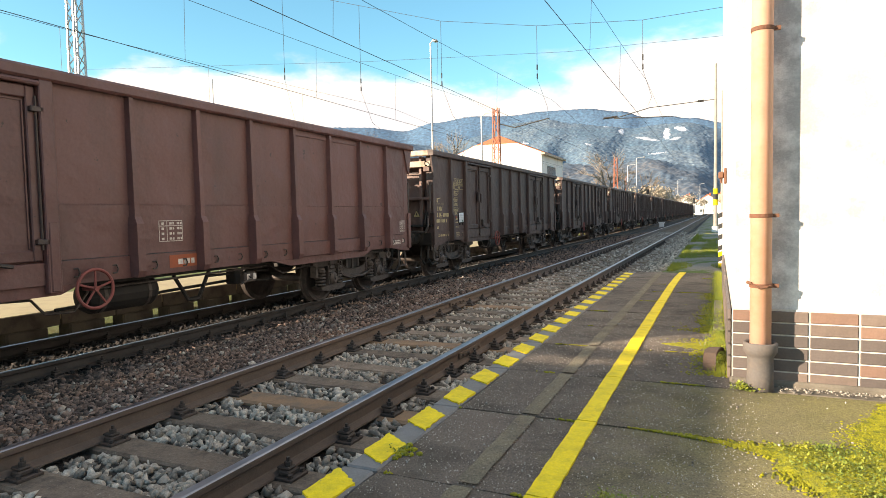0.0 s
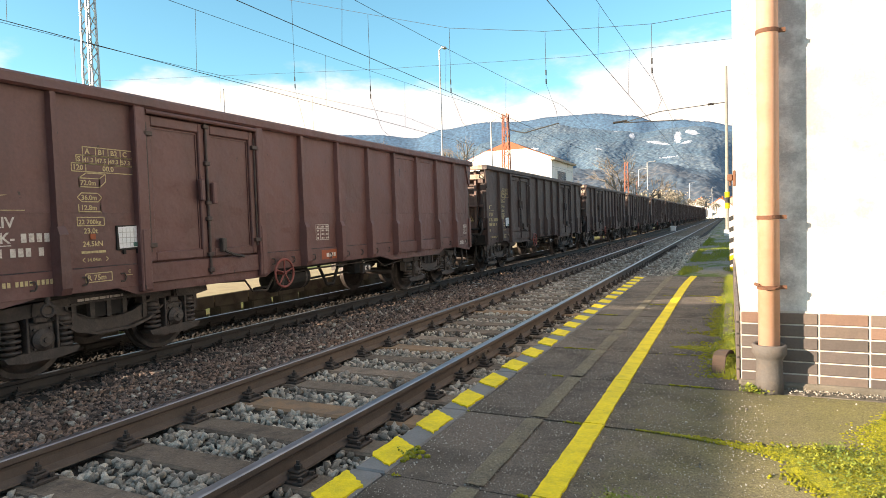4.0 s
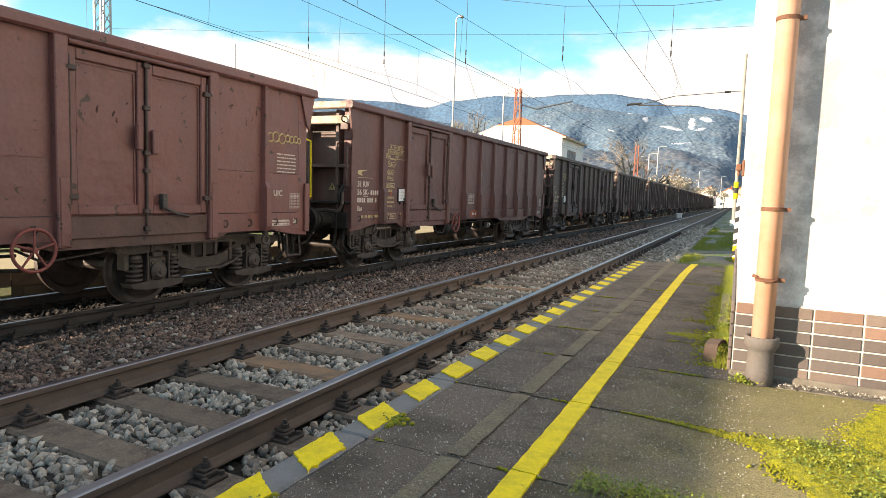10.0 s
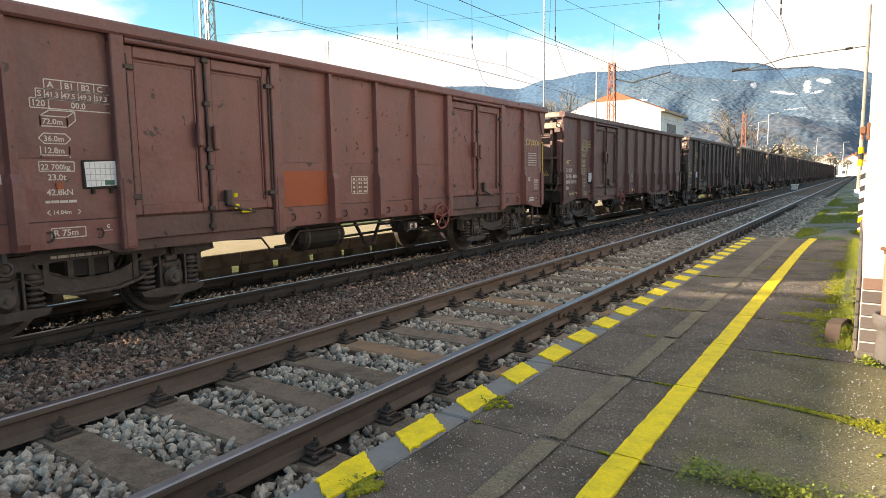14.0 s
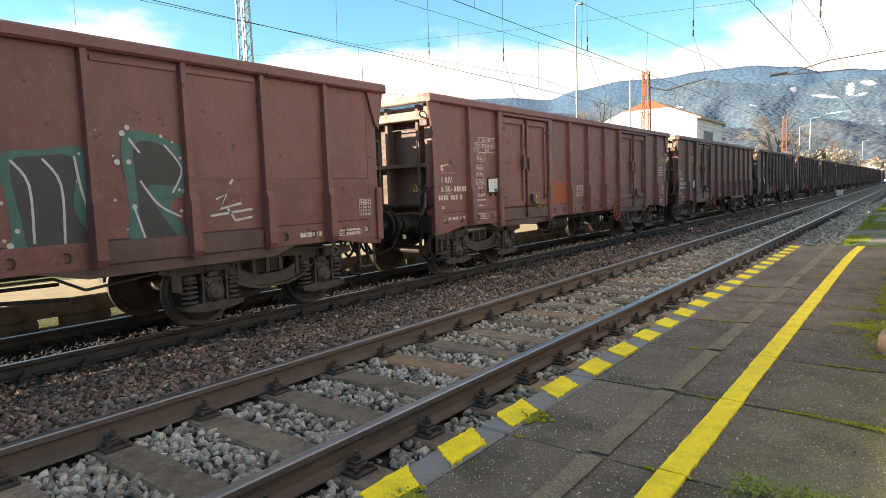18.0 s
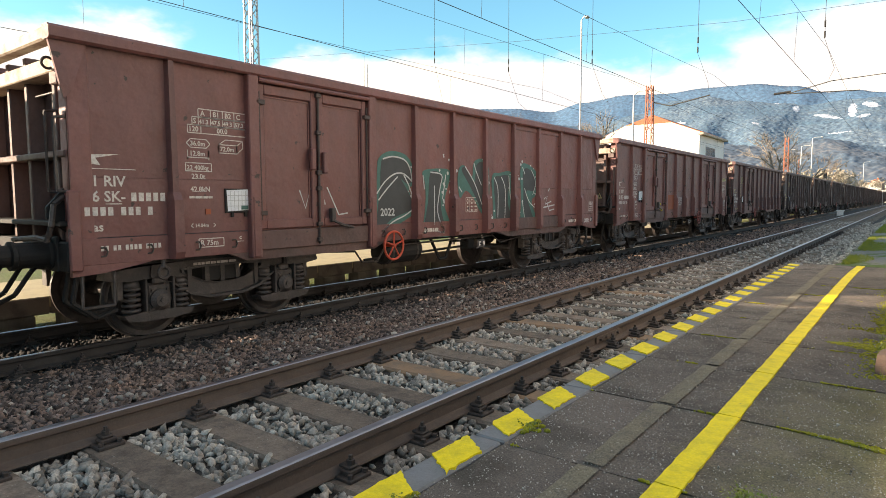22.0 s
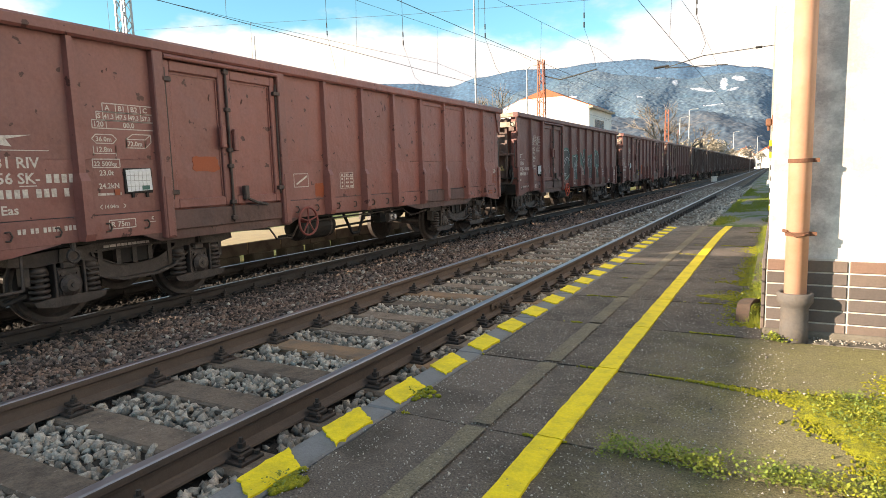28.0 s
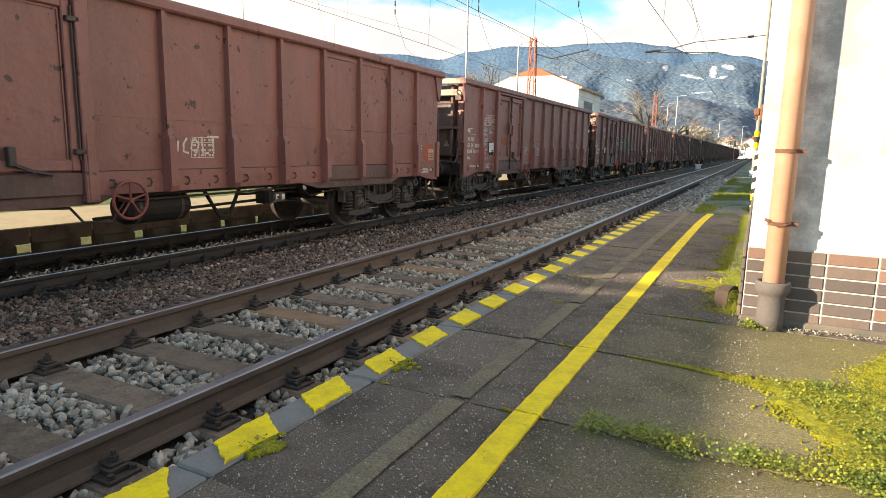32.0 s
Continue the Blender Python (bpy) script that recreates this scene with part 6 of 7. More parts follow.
pole("lamp_post", "tall thin pale lamp post with a small bent head", -13.85, 32.4, 12.5, 0.075, [(0.2, 0, 12.7), (0.36, 0, 12.6)], category="lamp post")
pole("lamp_post", "pale lamp post with a white lamp head", -19.7, 57, 11.9, 0.13, [(0.5, 0, 12.2), (1.2, 0, 12.2)], category="lamp post")
pole("hook_pole", "thin pole with a bent hook", -12.2, 12.4, 6.3, 0.03)
for x, y, h in ((-9.5, 90, 8.5), (-15, 118, 10), (-7.6, 84, 9.0), (-6.0, 150, 9), (-2, 180, 9)):
    pole("lamp_post", "far thin lamp post beside the tracks", x, y, h, 0.09, [(0.4, 0, h + 0.1), (1.0, 0, h + 0.1)], category="lamp post")
pw = pole("line_pole", "tall weathered pole with yellow and black bands", 2.3, 34, 9.2, 0.11, material=M_POLE, z=0.0)
for i, mt in enumerate((M_YELLOW, M_BLACKP, M_YELLOW)):
    part("band", lathe(bmesh.new(), [(0.05, 0), (0.125, 0), (0.125, 0.3), (0.05, 0.3)], (0, 0, 1.6 + i * 0.3), "z", 10), mt, pw)
part("white_foot", lathe(bmesh.new(), [(0.05, -0.1), (0.2, -0.1), (0.18, 0.45), (0.05, 0.45)], (0, 0, 0), "z", 10), M_WHITEP, pw)
part("cantilever", bent(bmesh.new(), [(0, 0, 7.3), (-3.4, 0, 7.15)], 0.02), M_WIRE, pw)
part("cantilever_stay", bent(bmesh.new(), [(-3.4, 0, 7.15), (-5.4, 0.3, 6.75), (-2.2, 0.2, 6.6)], 0.025), M_WIRE, pw)
part("insulator", rod(bmesh.new(), (-0.9, 0, 7.27), (-0.6, 0, 7.28), 0.06, 8), M_BLACK, pw)
part("insulator", rod(bmesh.new(), (-6.0, 0.3, 6.8), (-5.2, 0.3, 6.85), 0.06, 8), M_BLACK, pw)
pole("line_pole", "second pole close behind the first", 2.66, 39, 8.6, 0.1, material=M_POLE, z=0.0)


def signal(x, y, h, z=-0.3):
    s = thing("signal_post", "railway signal with a dark head on a thin post", "signal", pose(x, y, z))
    part("post", rod(bmesh.new(), (0, 0, 0), (0, 0, h), 0.06, 8), M_GALV, s)
    head = part("signal_head", boxed(-0.22, 0.22, -0.06, 0.06, h - 0.2, h + 1.1, bevel=0.03), M_BLACKP, s)
    for i in range(3):
        part("lens_hood", rod(bmesh.new(), (0, -0.06, h + 0.1 + i * 0.35), (0, -0.2, h + 0.12 + i * 0.35), 0.1, 10), M_BLACKP, head)


signal(-7.9, 102, 4.6)
signal(-2.6, 150, 3.4)
signal(3.4, 110, 3.0)
b = boxed(-0.25, 0.25, -0.2, 0.2, 0, 0.55, bevel=0.05)
box(b, -0.32, 0.32, -0.26, 0.26, 0.5, 0.6, bevel=0.03)
tagged(part("marker_box", b, M_WHITEP, at=pose(-3.0, 66, -0.42)), "small white trackside marker box between the tracks", "marker")

# ---- buildings ----
HS = thing("house", "long white house with an orange-red tiled roof", "house", pose(0, 0, 0))
BX0, BX1, BY0, BY1, BE, BT = -29.6, -17.6, 72.5, 84.0, 9.0, 10.3
b = bmesh.new()
prism(b, [(BX0, -0.6), (BX0, BE), (BX0 + 3.2, BT), (BX1 - 3.2, BT), (BX1, BE), (BX1, -0.6)], "y", BY0, BY1)
part("wall", b, M_HOUSE, HS)
b = bmesh.new()
P = {n: b.verts.new(p) for n, p in dict(a=(BX0 - 0.3, BY0 + 0.06, BE - 0.05), b=(BX0 + 3.2, BY0 + 0.06, BT + 0.06), c=(BX1 - 3.2, BY0 + 0.06, BT + 0.06), d=(BX1 + 0.3, BY0 + 0.06, BE - 0.05), e=(-24.6, BY0 + 4.5, 12.0), f=(-24.6, BY1, 12.0), g=(BX0 - 0.4, BY1 + 0.4, BE - 0.1), h=(BX1 + 0.4, BY1 + 0.4, BE - 0.1), i=(BX0 + 3.2, BY1 + 0.4, BT + 0.12), j=(BX1 - 3.2, BY1 + 0.4, BT + 0.12)).items()}
for f in ("bce", "abig", "bef" + "i", "cd" + "hj", "ecjf", "fji"):
    b.faces.new([P[n] for n in f])
bmesh.ops.recalc_face_normals(b, faces=b.faces[:])
bmesh.ops.solidify(b, geom=b.faces[:], thickness=0.08)
part("roof", b, M_ROOF, HS, "orange-red tiled roof")
win = part("window", boxed(BX1, BX1 + 0.06, 75.0, 79.5, 5.6, 7.6), M_HOUSE, HS, "wide dark window band")
for i in range(5):
    part("pane", boxed(BX1 + 0.05, BX1 + 0.09, 75.1 + i * 0.88, 75.85 + i * 0.88, 5.75, 7.45), M_GLASS, win)
part("eave", boxed(BX1 - 0.1, BX1 + 0.5, BY0 - 0.3, BY1, BE - 0.35, BE - 0.12), M_CREAM, HS)


def cottage(x, y, w, d, h, rh, wallm, roofm, label):
    c = thing("cottage", label, "house", pose(x, y, -0.6), "far houses")
    part("wall", prism(bmesh.new(), [(-w / 2, 0), (-w / 2, h), (0, h + rh), (w / 2, h), (w / 2, 0)], "y", 0, d), wallm, c)
    for s in (-1, 1):
        part("roof", prism(bmesh.new(), [(s * (w / 2 + 0.4), h - 0.25), (s * (w / 2 + 0.4), h), (0, h + rh + 0.3), (0, h + rh + 0.05)], "y", -0.4, d + 0.4), roofm, c)
    for u in (-w / 4, w / 4):
        for z in (1.2, h - 1.4):
            part("window", boxed(u - 0.45, u + 0.45, -0.06, 0.0, z, z + 1.1), M_GLASS, c)
    part("chimney", boxed(0.6, 1.2, d / 2, d / 2 + 0.6, h + rh * 0.4, h + rh + 0.9), M_PRIMER, c)


for x, y, w, d, h, rh, wm, rm, lb in ((9, 215, 9, 10, 5, 3.5, M_CREAM, M_ROOF, "cream cottage with an orange roof"), (-1.5, 285, 10, 9, 5, 3.5, M_HOUSE, M_ROOF, "white cottage with an orange roof"),
                                      (16, 240, 10, 9, 6, 4, M_HOUSE, M_ROOF, "white cottage with an orange roof"), (3, 330, 12, 9, 6, 4, M_CREAM, M_PRIMER, "cream cottage with a red roof"),
                                      (12, 175, 8, 8, 3.6, 3, M_CREAM, M_ROOF, "low cream cottage with an orange roof"), (-12, 340, 12, 9, 6, 4, M_HOUSE, M_ROOF, "white cottage with an orange roof")):
    cottage(x, y, w, d, h, rh, wm, rm, lb)

# ---- trees ----


def bare_tree(x, y, h, seed, spread=0.42, leaves=None, z=-0.6, label="bare deciduous tree with fine grey-brown twigs", levels=5):
    r = random.Random(seed)
    t = thing("tree", label, "tree", pose(x, y, z), "trees by the line")
    trunk, twigs = bmesh.new(), bmesh.new()
    leaf_v, leaf_f = [], []

    def grow(p, d, l, rad, n):
        q = p + d * l
        rod(trunk if n > 2 else twigs, p, q, rad, 5 if n > 2 else 3, rad * 0.65)
        if n == 0:
            if leaves:
                for _ in range(5):
                    c = q + Vector((r.gauss(0, l * 0.5), r.gauss(0, l * 0.5), r.gauss(0, l * 0.5)))
                    s = l * 0.22
                    a = Vector((r.uniform(-1, 1), r.uniform(-1, 1), r.uniform(-1, 1))).normalized() * s
                    o = a.orthogonal().normalized() * s
                    k = len(leaf_v)
                    leaf_v.extend([c + a, c + o, c - a, c - o])
                    leaf_f.append((k, k + 1, k + 2, k + 3))
            return
        for _ in range(3 if n > 1 else 4):
            e = (d + Vector((r.gauss(0, spread), r.gauss(0, spread), r.gauss(0.08, spread * 0.6)))).normalized()
            grow(p + d * l * r.uniform(0.6, 1.0), e, l * r.uniform(0.62, 0.82), rad * 0.6, n - 1)

    grow(Vector((0, 0, 0)), Vector((0, 0, 1)), h * 0.3, h * 0.018, levels)
    part("trunk", trunk, M_BARK, t)
    part("twig_crown", twigs, M_TWIG, t, "fine bare twigs")
    if leaf_v:
        part("crown", stuff_mesh("crown", leaf_v, leaf_f, leaves), None, t, "thin tan leaves left on the twigs")
    return t


bare_tree(-12.5, 92, 15.5, 3, 0.5)
bare_tree(-15.5, 96, 13.0, 4, 0.5)
bare_tree(-10.5, 97, 12.5, 44, 0.5)
bare_tree(-26, 62, 13.5, 5, 0.5)
bare_tree(-31, 52, 12.5, 6, 0.5)
bare_tree(-36, 54, 12.0, 16, 0.5)
bare_tree(-29, 56, 12.0, 36, 0.5)
for i, (x, y, h) in enumerate(((-10.5, 128, 10), (-8.2, 132, 9), (-6.2, 140, 8), (-13.5, 135, 8), (-4.5, 165, 8), (-17, 120, 7), (8, 190, 9), (13, 150, 8), (-1.5, 200, 7), (5.5, 260, 9))):
    bare_tree(x, y, h, 20 + i, 0.45, M_BUSH, label="tan leafy bush-like tree by the line", levels=4)

# ---- track ----
PITCH, SY = 0.61, 1.47


def sleeper_mesh():
    b = boxed(-1.3, 1.3, -0.13, 0.13, -0.2, 0.0, bevel=0.018)
    for v in b.verts:
        v.co += Vector((random.uniform(-1, 1), random.uniform(-1, 1), random.uniform(-1, 1))) * 0.004
    return b


def fastening_mesh():
    """ribbed base plate with clips, bolts and nuts on both sides of a rail; top of plate at 0"""
    b = boxed(-0.18, 0.18, -0.08, 0.08, -0.022, 0.0, bevel=0.004)
    for s in (-1, 1):
        box(b, s * 0.066, s * 0.14, -0.05, 0.05, 0.0, 0.03, bevel=0.006)
        box(b, s * 0.04, s * 0.13, -0.035, 0.035, 0.03, 0.048, bevel=0.006)
        rod(b, (s * 0.1, 0, 0.0), (s * 0.1, 0, 0.1), 0.012, 6)
        rod(b, (s * 0.1, 0, 0.048), (s * 0.1, 0, 0.075), 0.024, 6)
        for y in (-0.055, 0.055):
            rod(b, (s * 0.155, y, 0.0), (s * 0.155, y, 0.022), 0.016, 6)
    return b


sl = [mesh_of(sleeper_mesh(), "sleeper", M_SLEEPER) for _ in range(3)] + [mesh_of(sleeper_mesh(), "sleeper", M_SLEEPER_RUST)]
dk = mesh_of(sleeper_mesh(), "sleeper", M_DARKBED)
fa = mesh_of(fastening_mesh(), "fastening", M_FAST)
sr = random.Random(9)
for n, (ax, az) in enumerate(((-GAUGE / 2, 0.0), (T2X, T2Z))):
    for i in range(-9, 75):
        y = SY + i * PITCH
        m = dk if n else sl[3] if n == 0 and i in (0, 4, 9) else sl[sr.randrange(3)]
        s = tagged(part("sleeper", m, None, None, "", pose(ax, y, az - 0.175, 0, 0, sr.uniform(-0.6, 0.6))), "oily sleeper under the train, shade put into its dark colour" if n else "weathered grey-brown sleeper bedded in crushed stone" if m is not sl[3] else "rust-stained brown sleeper bedded in crushed stone", "sleeper", "sleepers")
        if i < 45 and (n == 0 or i < 30):
            for x in (-GAUGE / 2, GAUGE / 2):
                part("fastening", fa, None, s, "dark iron rail fastening", at=pose(x, 0, 0.022 - 0.004))
    verts, faces = [], []
    for i in range(75, 300):
        y = SY + i * PITCH
        k = len(verts)
        verts += [(ax + sx * 1.3, y + sy * 0.13, az - 0.18 - (0.1 if lo else 0)) for lo in (1, 0) for sx, sy in ((-1, -1), (1, -1), (1, 1), (-1, 1))]
        faces += [(k + 4, k + 5, k + 6, k + 7), (k, k + 1, k + 5, k + 4), (k + 1, k + 2, k + 6, k + 5), (k + 2, k + 3, k + 7, k + 6), (k + 3, k, k + 4, k + 7)]
    tagged(part("far_sleepers", stuff_mesh("far_sleepers", verts, faces, M_SLEEPER), None), "row of far sleepers under the rails", "sleepers", kind="stuff")

# rail joint bars
for x in (0.0, -GAUGE):
    b = bmesh.new()
    for s in (-1, 1):
        box(b, s * 0.012, s * 0.03, -0.3, 0.3, -0.115, -0.05, bevel=0.006)
        for y in (-0.22, -0.08, 0.08, 0.22):
            rod(b, (s * 0.03, y, -0.083), (s * 0.055, y, -0.083), 0.016, 6)
    tagged(part("fishplate", b, M_RAIL, at=pose(x, 3.35 if x == 0 else 6.6, 0)), "bolted rusty fishplate on a rail joint", "fishplate")

# ---- loose stone ----
PHI = (1 + 5 ** 0.5) / 2
ICO_V = np.array([(-1, PHI, 0), (1, PHI, 0), (-1, -PHI, 0), (1, -PHI, 0), (0, -1, PHI), (0, 1, PHI), (0, -1, -PHI), (0, 1, -PHI), (PHI, 0, -1), (PHI, 0, 1), (-PHI, 0, -1), (-PHI, 0, 1)]) / 1.9
ICO_F = np.array([(0, 11, 5), (0, 5, 1), (0, 1, 7), (0, 7, 10), (0, 10, 11), (1, 5, 9), (5, 11, 4), (11, 10, 2), (10, 7, 6), (7, 1, 8), (3, 9, 4), (3, 4, 2), (3, 2, 6), (3, 6, 8), (3, 8, 9), (4, 9, 5), (2, 4, 11), (6, 2, 10), (8, 6, 7), (9, 8, 1)])


def stones(name, label, material, zones, seed, skip=None, height=bed_height):
    """angular stones strewn over zones (x0, x1, y0, y1, count, size)"""
    g = np.random.default_rng(seed)
    V, F, k = [], [], 0
    for x0, x1, ya, yb, n, size in zones:
        xs_, ys_ = g.uniform(x0, x1, n), g.uniform(ya, yb, n)
        for x, y in zip(xs_, ys_):
            if skip and skip(x, y):
                continue
            s = size * g.uniform(0.55, 1.35)
            q = g.normal(size=4)
            q /= np.linalg.norm(q)
            w, a, b_, c = q
            R = np.array([[1 - 2 * (b_ * b_ + c * c), 2 * (a * b_ - c * w), 2 * (a * c + b_ * w)], [2 * (a * b_ + c * w), 1 - 2 * (a * a + c * c), 2 * (b_ * c - a * w)], [2 * (a * c - b_ * w), 2 * (b_ * c + a * w), 1 - 2 * (a * a + b_ * b_)]])
            p = ICO_V * g.uniform(0.4, 1.35, (12, 1)) * np.array([1.3, 0.95, 0.7]) * s * 0.5
            V.append(p @ R.T + (x, y, height(x) + s * g.uniform(-0.05, 0.32)))
            F.append(ICO_F + k)
            k += 12
    return tagged(part(name, stuff_mesh(name, np.concatenate(V), np.concatenate(F), material), None), label, "crushed stone", kind="stuff")


def on_track(x, y):
    d = abs((y - SY + PITCH / 2) % PITCH - PITCH / 2)
    if -2.05 < x < 0.55 and d < 0.125:
        return True
    return abs(x) < 0.06 or abs(x + GAUGE) < 0.06


stones("crib_stones", "pale grey crushed stone between the sleepers", M_STONE, [(-2.0, 0.55, -3.4, 4.0, 11000, 0.06), (-2.0, 0.55, 4.0, 14.0, 6500, 0.066), (-2.0, 0.55, 14, 45, 6000, 0.085)], 1, on_track)
stones("shoulder_stones", "grey crushed stone beside the platform kerb", M_STONE, [(0.5, 0.84, -3.4, 6.0, 1900, 0.052), (0.5, 0.84, 6.0, 14.0, 600, 0.07), (0.5, 1.35, 9.8, 40, 4200, 0.09)], 2, on_track, lambda x: bed_height(x) if x < 0.8 else -0.2 + (x - 0.8) * 0.45)
stones("brown_stones", "brown crushed stone between the two tracks", M_STONE2, [(-4.75, -2.0, -1.5, 5.0, 15500, 0.048), (-4.75, -2.0, 5, 14.0, 8500, 0.062), (-4.75, -2.0, 14, 45, 6000, 0.085)], 3)
stones("pale_stones", "scattered pale grey stones among the brown ballast", M_STONE, [(-4.4, -2.0, -1.5, 5.0, 330, 0.055), (-4.4, -2.0, 5.0, 14.0, 260, 0.065)], 6, None, lambda x: bed_height(x) + 0.012)
stones("gap_stones", "pale stones and rubble under the far platform kerb", M_STONE, [(-7.75, -7.3, -1.5, 14.0, 900, 0.1)], 7, None, lambda x: -0.6)
stones("dark_stones", "oily crushed stone, darkened for the shade under the train", M_DARKBED, [(-7.2, -4.75, -1.5, 6.0, 6500, 0.06), (-7.2, -4.75, 6.0, 20.0, 6000, 0.075)], 4, None, lambda x: bed_height(x) + 0.015)

# ---- platform surface ----
kr = random.Random(21)
slab_cache = {}


def slab(w, l, seed, material=M_ASPHALT):
    """a worn slab with uneven edges, its top at 0"""
    b = boxed(0.0, w, 0.0, l, -0.05, 0.0)
    bmesh.ops.subdivide_edges(b, edges=[e for e in b.edges if abs((e.verts[0].co - e.verts[1].co).z) < 0.01], cuts=5, use_grid_fill=True)
    r = random.Random(seed)
    for v in b.verts:
        edge = min(v.co.x, w - v.co.x, v.co.y, l - v.co.y) < 0.01
        v.co += Vector((r.uniform(-0.005, 0.005), r.uniform(-0.005, 0.005), r.uniform(-0.007, -0.001) if edge and v.co.z > -0.02 else r.uniform(-0.0015, 0.0015)))
    return mesh_of(b, "slab", material)


whole = [slab(1.6, 0.962, s) for s in range(3)]
broad = [slab(3.6, 0.962, 10 + s, LICHEN) for s in range(3)]
kerb_me = mesh_of(boxed(0.0, 0.165, 0.0, 0.963, -0.3, 0.0, bevel=0.009), "kerb", M_KERB)
for i in range(-8, 10):
    y = -0.26 + 0.972 * i
    for x, kind in ((1.005, whole if y > 0.9 else broad),):
        part("slab", kr.choice(kind), None, PLATFORM, at=pose(x, y + 0.008, PZ + kr.uniform(-0.004, 0.0), kr.uniform(-0.05, 0.05), kr.uniform(-0.03, 0.03), -0.12 + kr.uniform(-0.1, 0.1)))
    part("kerb_stone", kerb_me, None, PLATFORM, at=pose(0.83 + kr.uniform(-0.006, 0.006), y + 0.005, PZ + 0.002 + kr.uniform(-0.003, 0.003)))
# past these rows the slabs lie too far to tell apart
part("slab_strip", boxed(1.005, 6, -45, -8.1, PZ - 0.05, PZ), M_ASPHALT, PLATFORM)
part("slab_strip", boxed(2.62, 6, 1.72, 1.85, PZ - 0.05, PZ - 0.01), M_PLAT2, PLATFORM)
# worn pale band along the edge, in pieces between the joints
for i in range(-8, 10):
    y = -0.26 + 0.972 * i
    b = bmesh.new()
    n = 12
    lv = [b.verts.new((1.383 + kr.uniform(-0.003, 0.003), y + 0.02 + 0.93 * j / n, PZ + 0.0055)) for j in range(n + 1)]
    rv = [b.verts.new((1.478 + kr.uniform(-0.003, 0.003), y + 0.02 + 0.93 * j / n, PZ + 0.0055)) for j in range(n + 1)]
    for j in range(n):
        b.faces.new([lv[j], rv[j], rv[j + 1], lv[j + 1]])
    part("worn_band", b, M_BAND, PLATFORM, "pale worn band")


def paint(outline, z, seed, rough=0.006, n=9):
    """a thin coat of paint with a frayed outline"""
    r = random.Random(seed)
    pts = []
    for (x0, y0), (x1, y1) in zip(outline, outline[1:] + outline[:1]):
        for j in range(n):
            f = j / n
            pts.append((x0 + (x1 - x0) * f + r.uniform(-rough, rough), y0 + (y1 - y0) * f + r.uniform(-rough, rough)))
    return prism(bmesh.new(), pts, "z", z - 0.006, z + 0.0085)


for i in range(-8, 20):
    y = 0.0 + 0.477 * i
    part("yellow_mark", paint([(0.832, y - 0.1), (0.985, y - 0.2), (0.985, y + 0.055), (0.832, y + 0.165)], PZ, i, 0.007), M_YELLOW, PLATFORM, "worn yellow paint mark on the kerb")
LINE = [(-8.0, 1.695), (-0.26, 1.698), (0.71, 1.70), (2.6, 1.703), (5.7, 1.711), (7.6, 1.719), (8.3, 1.728), (9.6, 1.775)]


def line_x(y):
    for (a, xa), (c, xc) in zip(LINE, LINE[1:]):
        if a <= y <= c:
            return xa + (xc - xa) * (y - a) / (c - a)
    return 1.7


for i in range(-7, 10):
    y0 = -0.26 + 0.972 * i + 0.006
    y1 = y0 + 0.96
    w = 0.106
    part("yellow_line", paint([(line_x(y0), y0), (line_x(y0) + w, y0 - 0.005), (line_x(y1) + w, y1), (line_x(y1), y1)], PZ, 100 + i, 0.0035, 14), M_YELLOW, PLATFORM, "worn yellow safety line")

# white grit worn out of the surface, small pebbles
g = np.random.default_rng(8)
flat = lambda x: PZ + 0.001  # noqa: E731
stones("grit", "white grit worn out of the platform surface", M_GRIT, [(1.0, 2.6, -1.6, 1.2, 3800, 0.0055), (1.0, 2.6, 1.2, 4.5, 2200, 0.0065), (1.0, 2.6, -1.6, 3.2, 450, 0.0095), (2.6, 4.2, -1.6, 1.8, 150, 0.008)], 12, None, flat)
stones("pebbles", "small grey pebbles along the foot of the plinth", M_STONE, [(2.72, 4.3, 1.72, 1.84, 320, 0.009), (2.75, 4.2, 1.74, 1.82, 60, 0.014), (2.72, 2.95, 1.68, 1.8, 9, 0.022), (1.85, 2.7, 0.2, 1.5, 8, 0.02)], 13, None, flat)
# moss cushions in the joints and by the wall
V, F, k = [], [], 0


def cushion(x, y, rx, ry, h):
    global k
    p = ICO_V * g.uniform(0.75, 1.15, (12, 1)) * np.array([rx, ry, h])
    V.append(p + (x, y, PZ - h * 0.2))
    F.append(ICO_F + k)
    k += 12


for i in range(-2, 10):
    y = -0.26 + 0.972 * i
    for _ in range(260):
        x = g.uniform(1.0, 2.6)
        if noise.noise(Vector((x * 3.1, i * 7.7, 0.5))) < (0.18 if x < 1.9 else -0.02):
            continue
        cushion(x, y + g.normal(0, 0.006), g.uniform(0.005, 0.014), g.uniform(0.004, 0.008), g.uniform(0.003, 0.008))
for _ in range(700):      # along the joint that runs to the wall corner
    f = g.uniform(0, 1) ** 0.6
    cushion(1.95 + 0.7 * f, 0.71 - 0.12 * f * f + g.normal(0, 0.003 + 0.04 * f * f), g.uniform(0.004, 0.01), g.uniform(0.004, 0.009), g.uniform(0.003, 0.007))
for _ in range(14000):     # the wide moss patch
    x, y = g.uniform(2.45, 4.3), g.uniform(-0.3, 0.86)
    if x < 2.52 + 0.42 * max(0.0, 0.69 - y) + 0.05 * math.sin(y * 17) + g.normal(0, 0.03) or y > 0.66 + 0.14 * (x - 2.4) + g.normal(0, 0.04):
        continue
    cushion(x, y, g.uniform(0.004, 0.011), g.uniform(0.004, 0.01), g.uniform(0.006, 0.016))
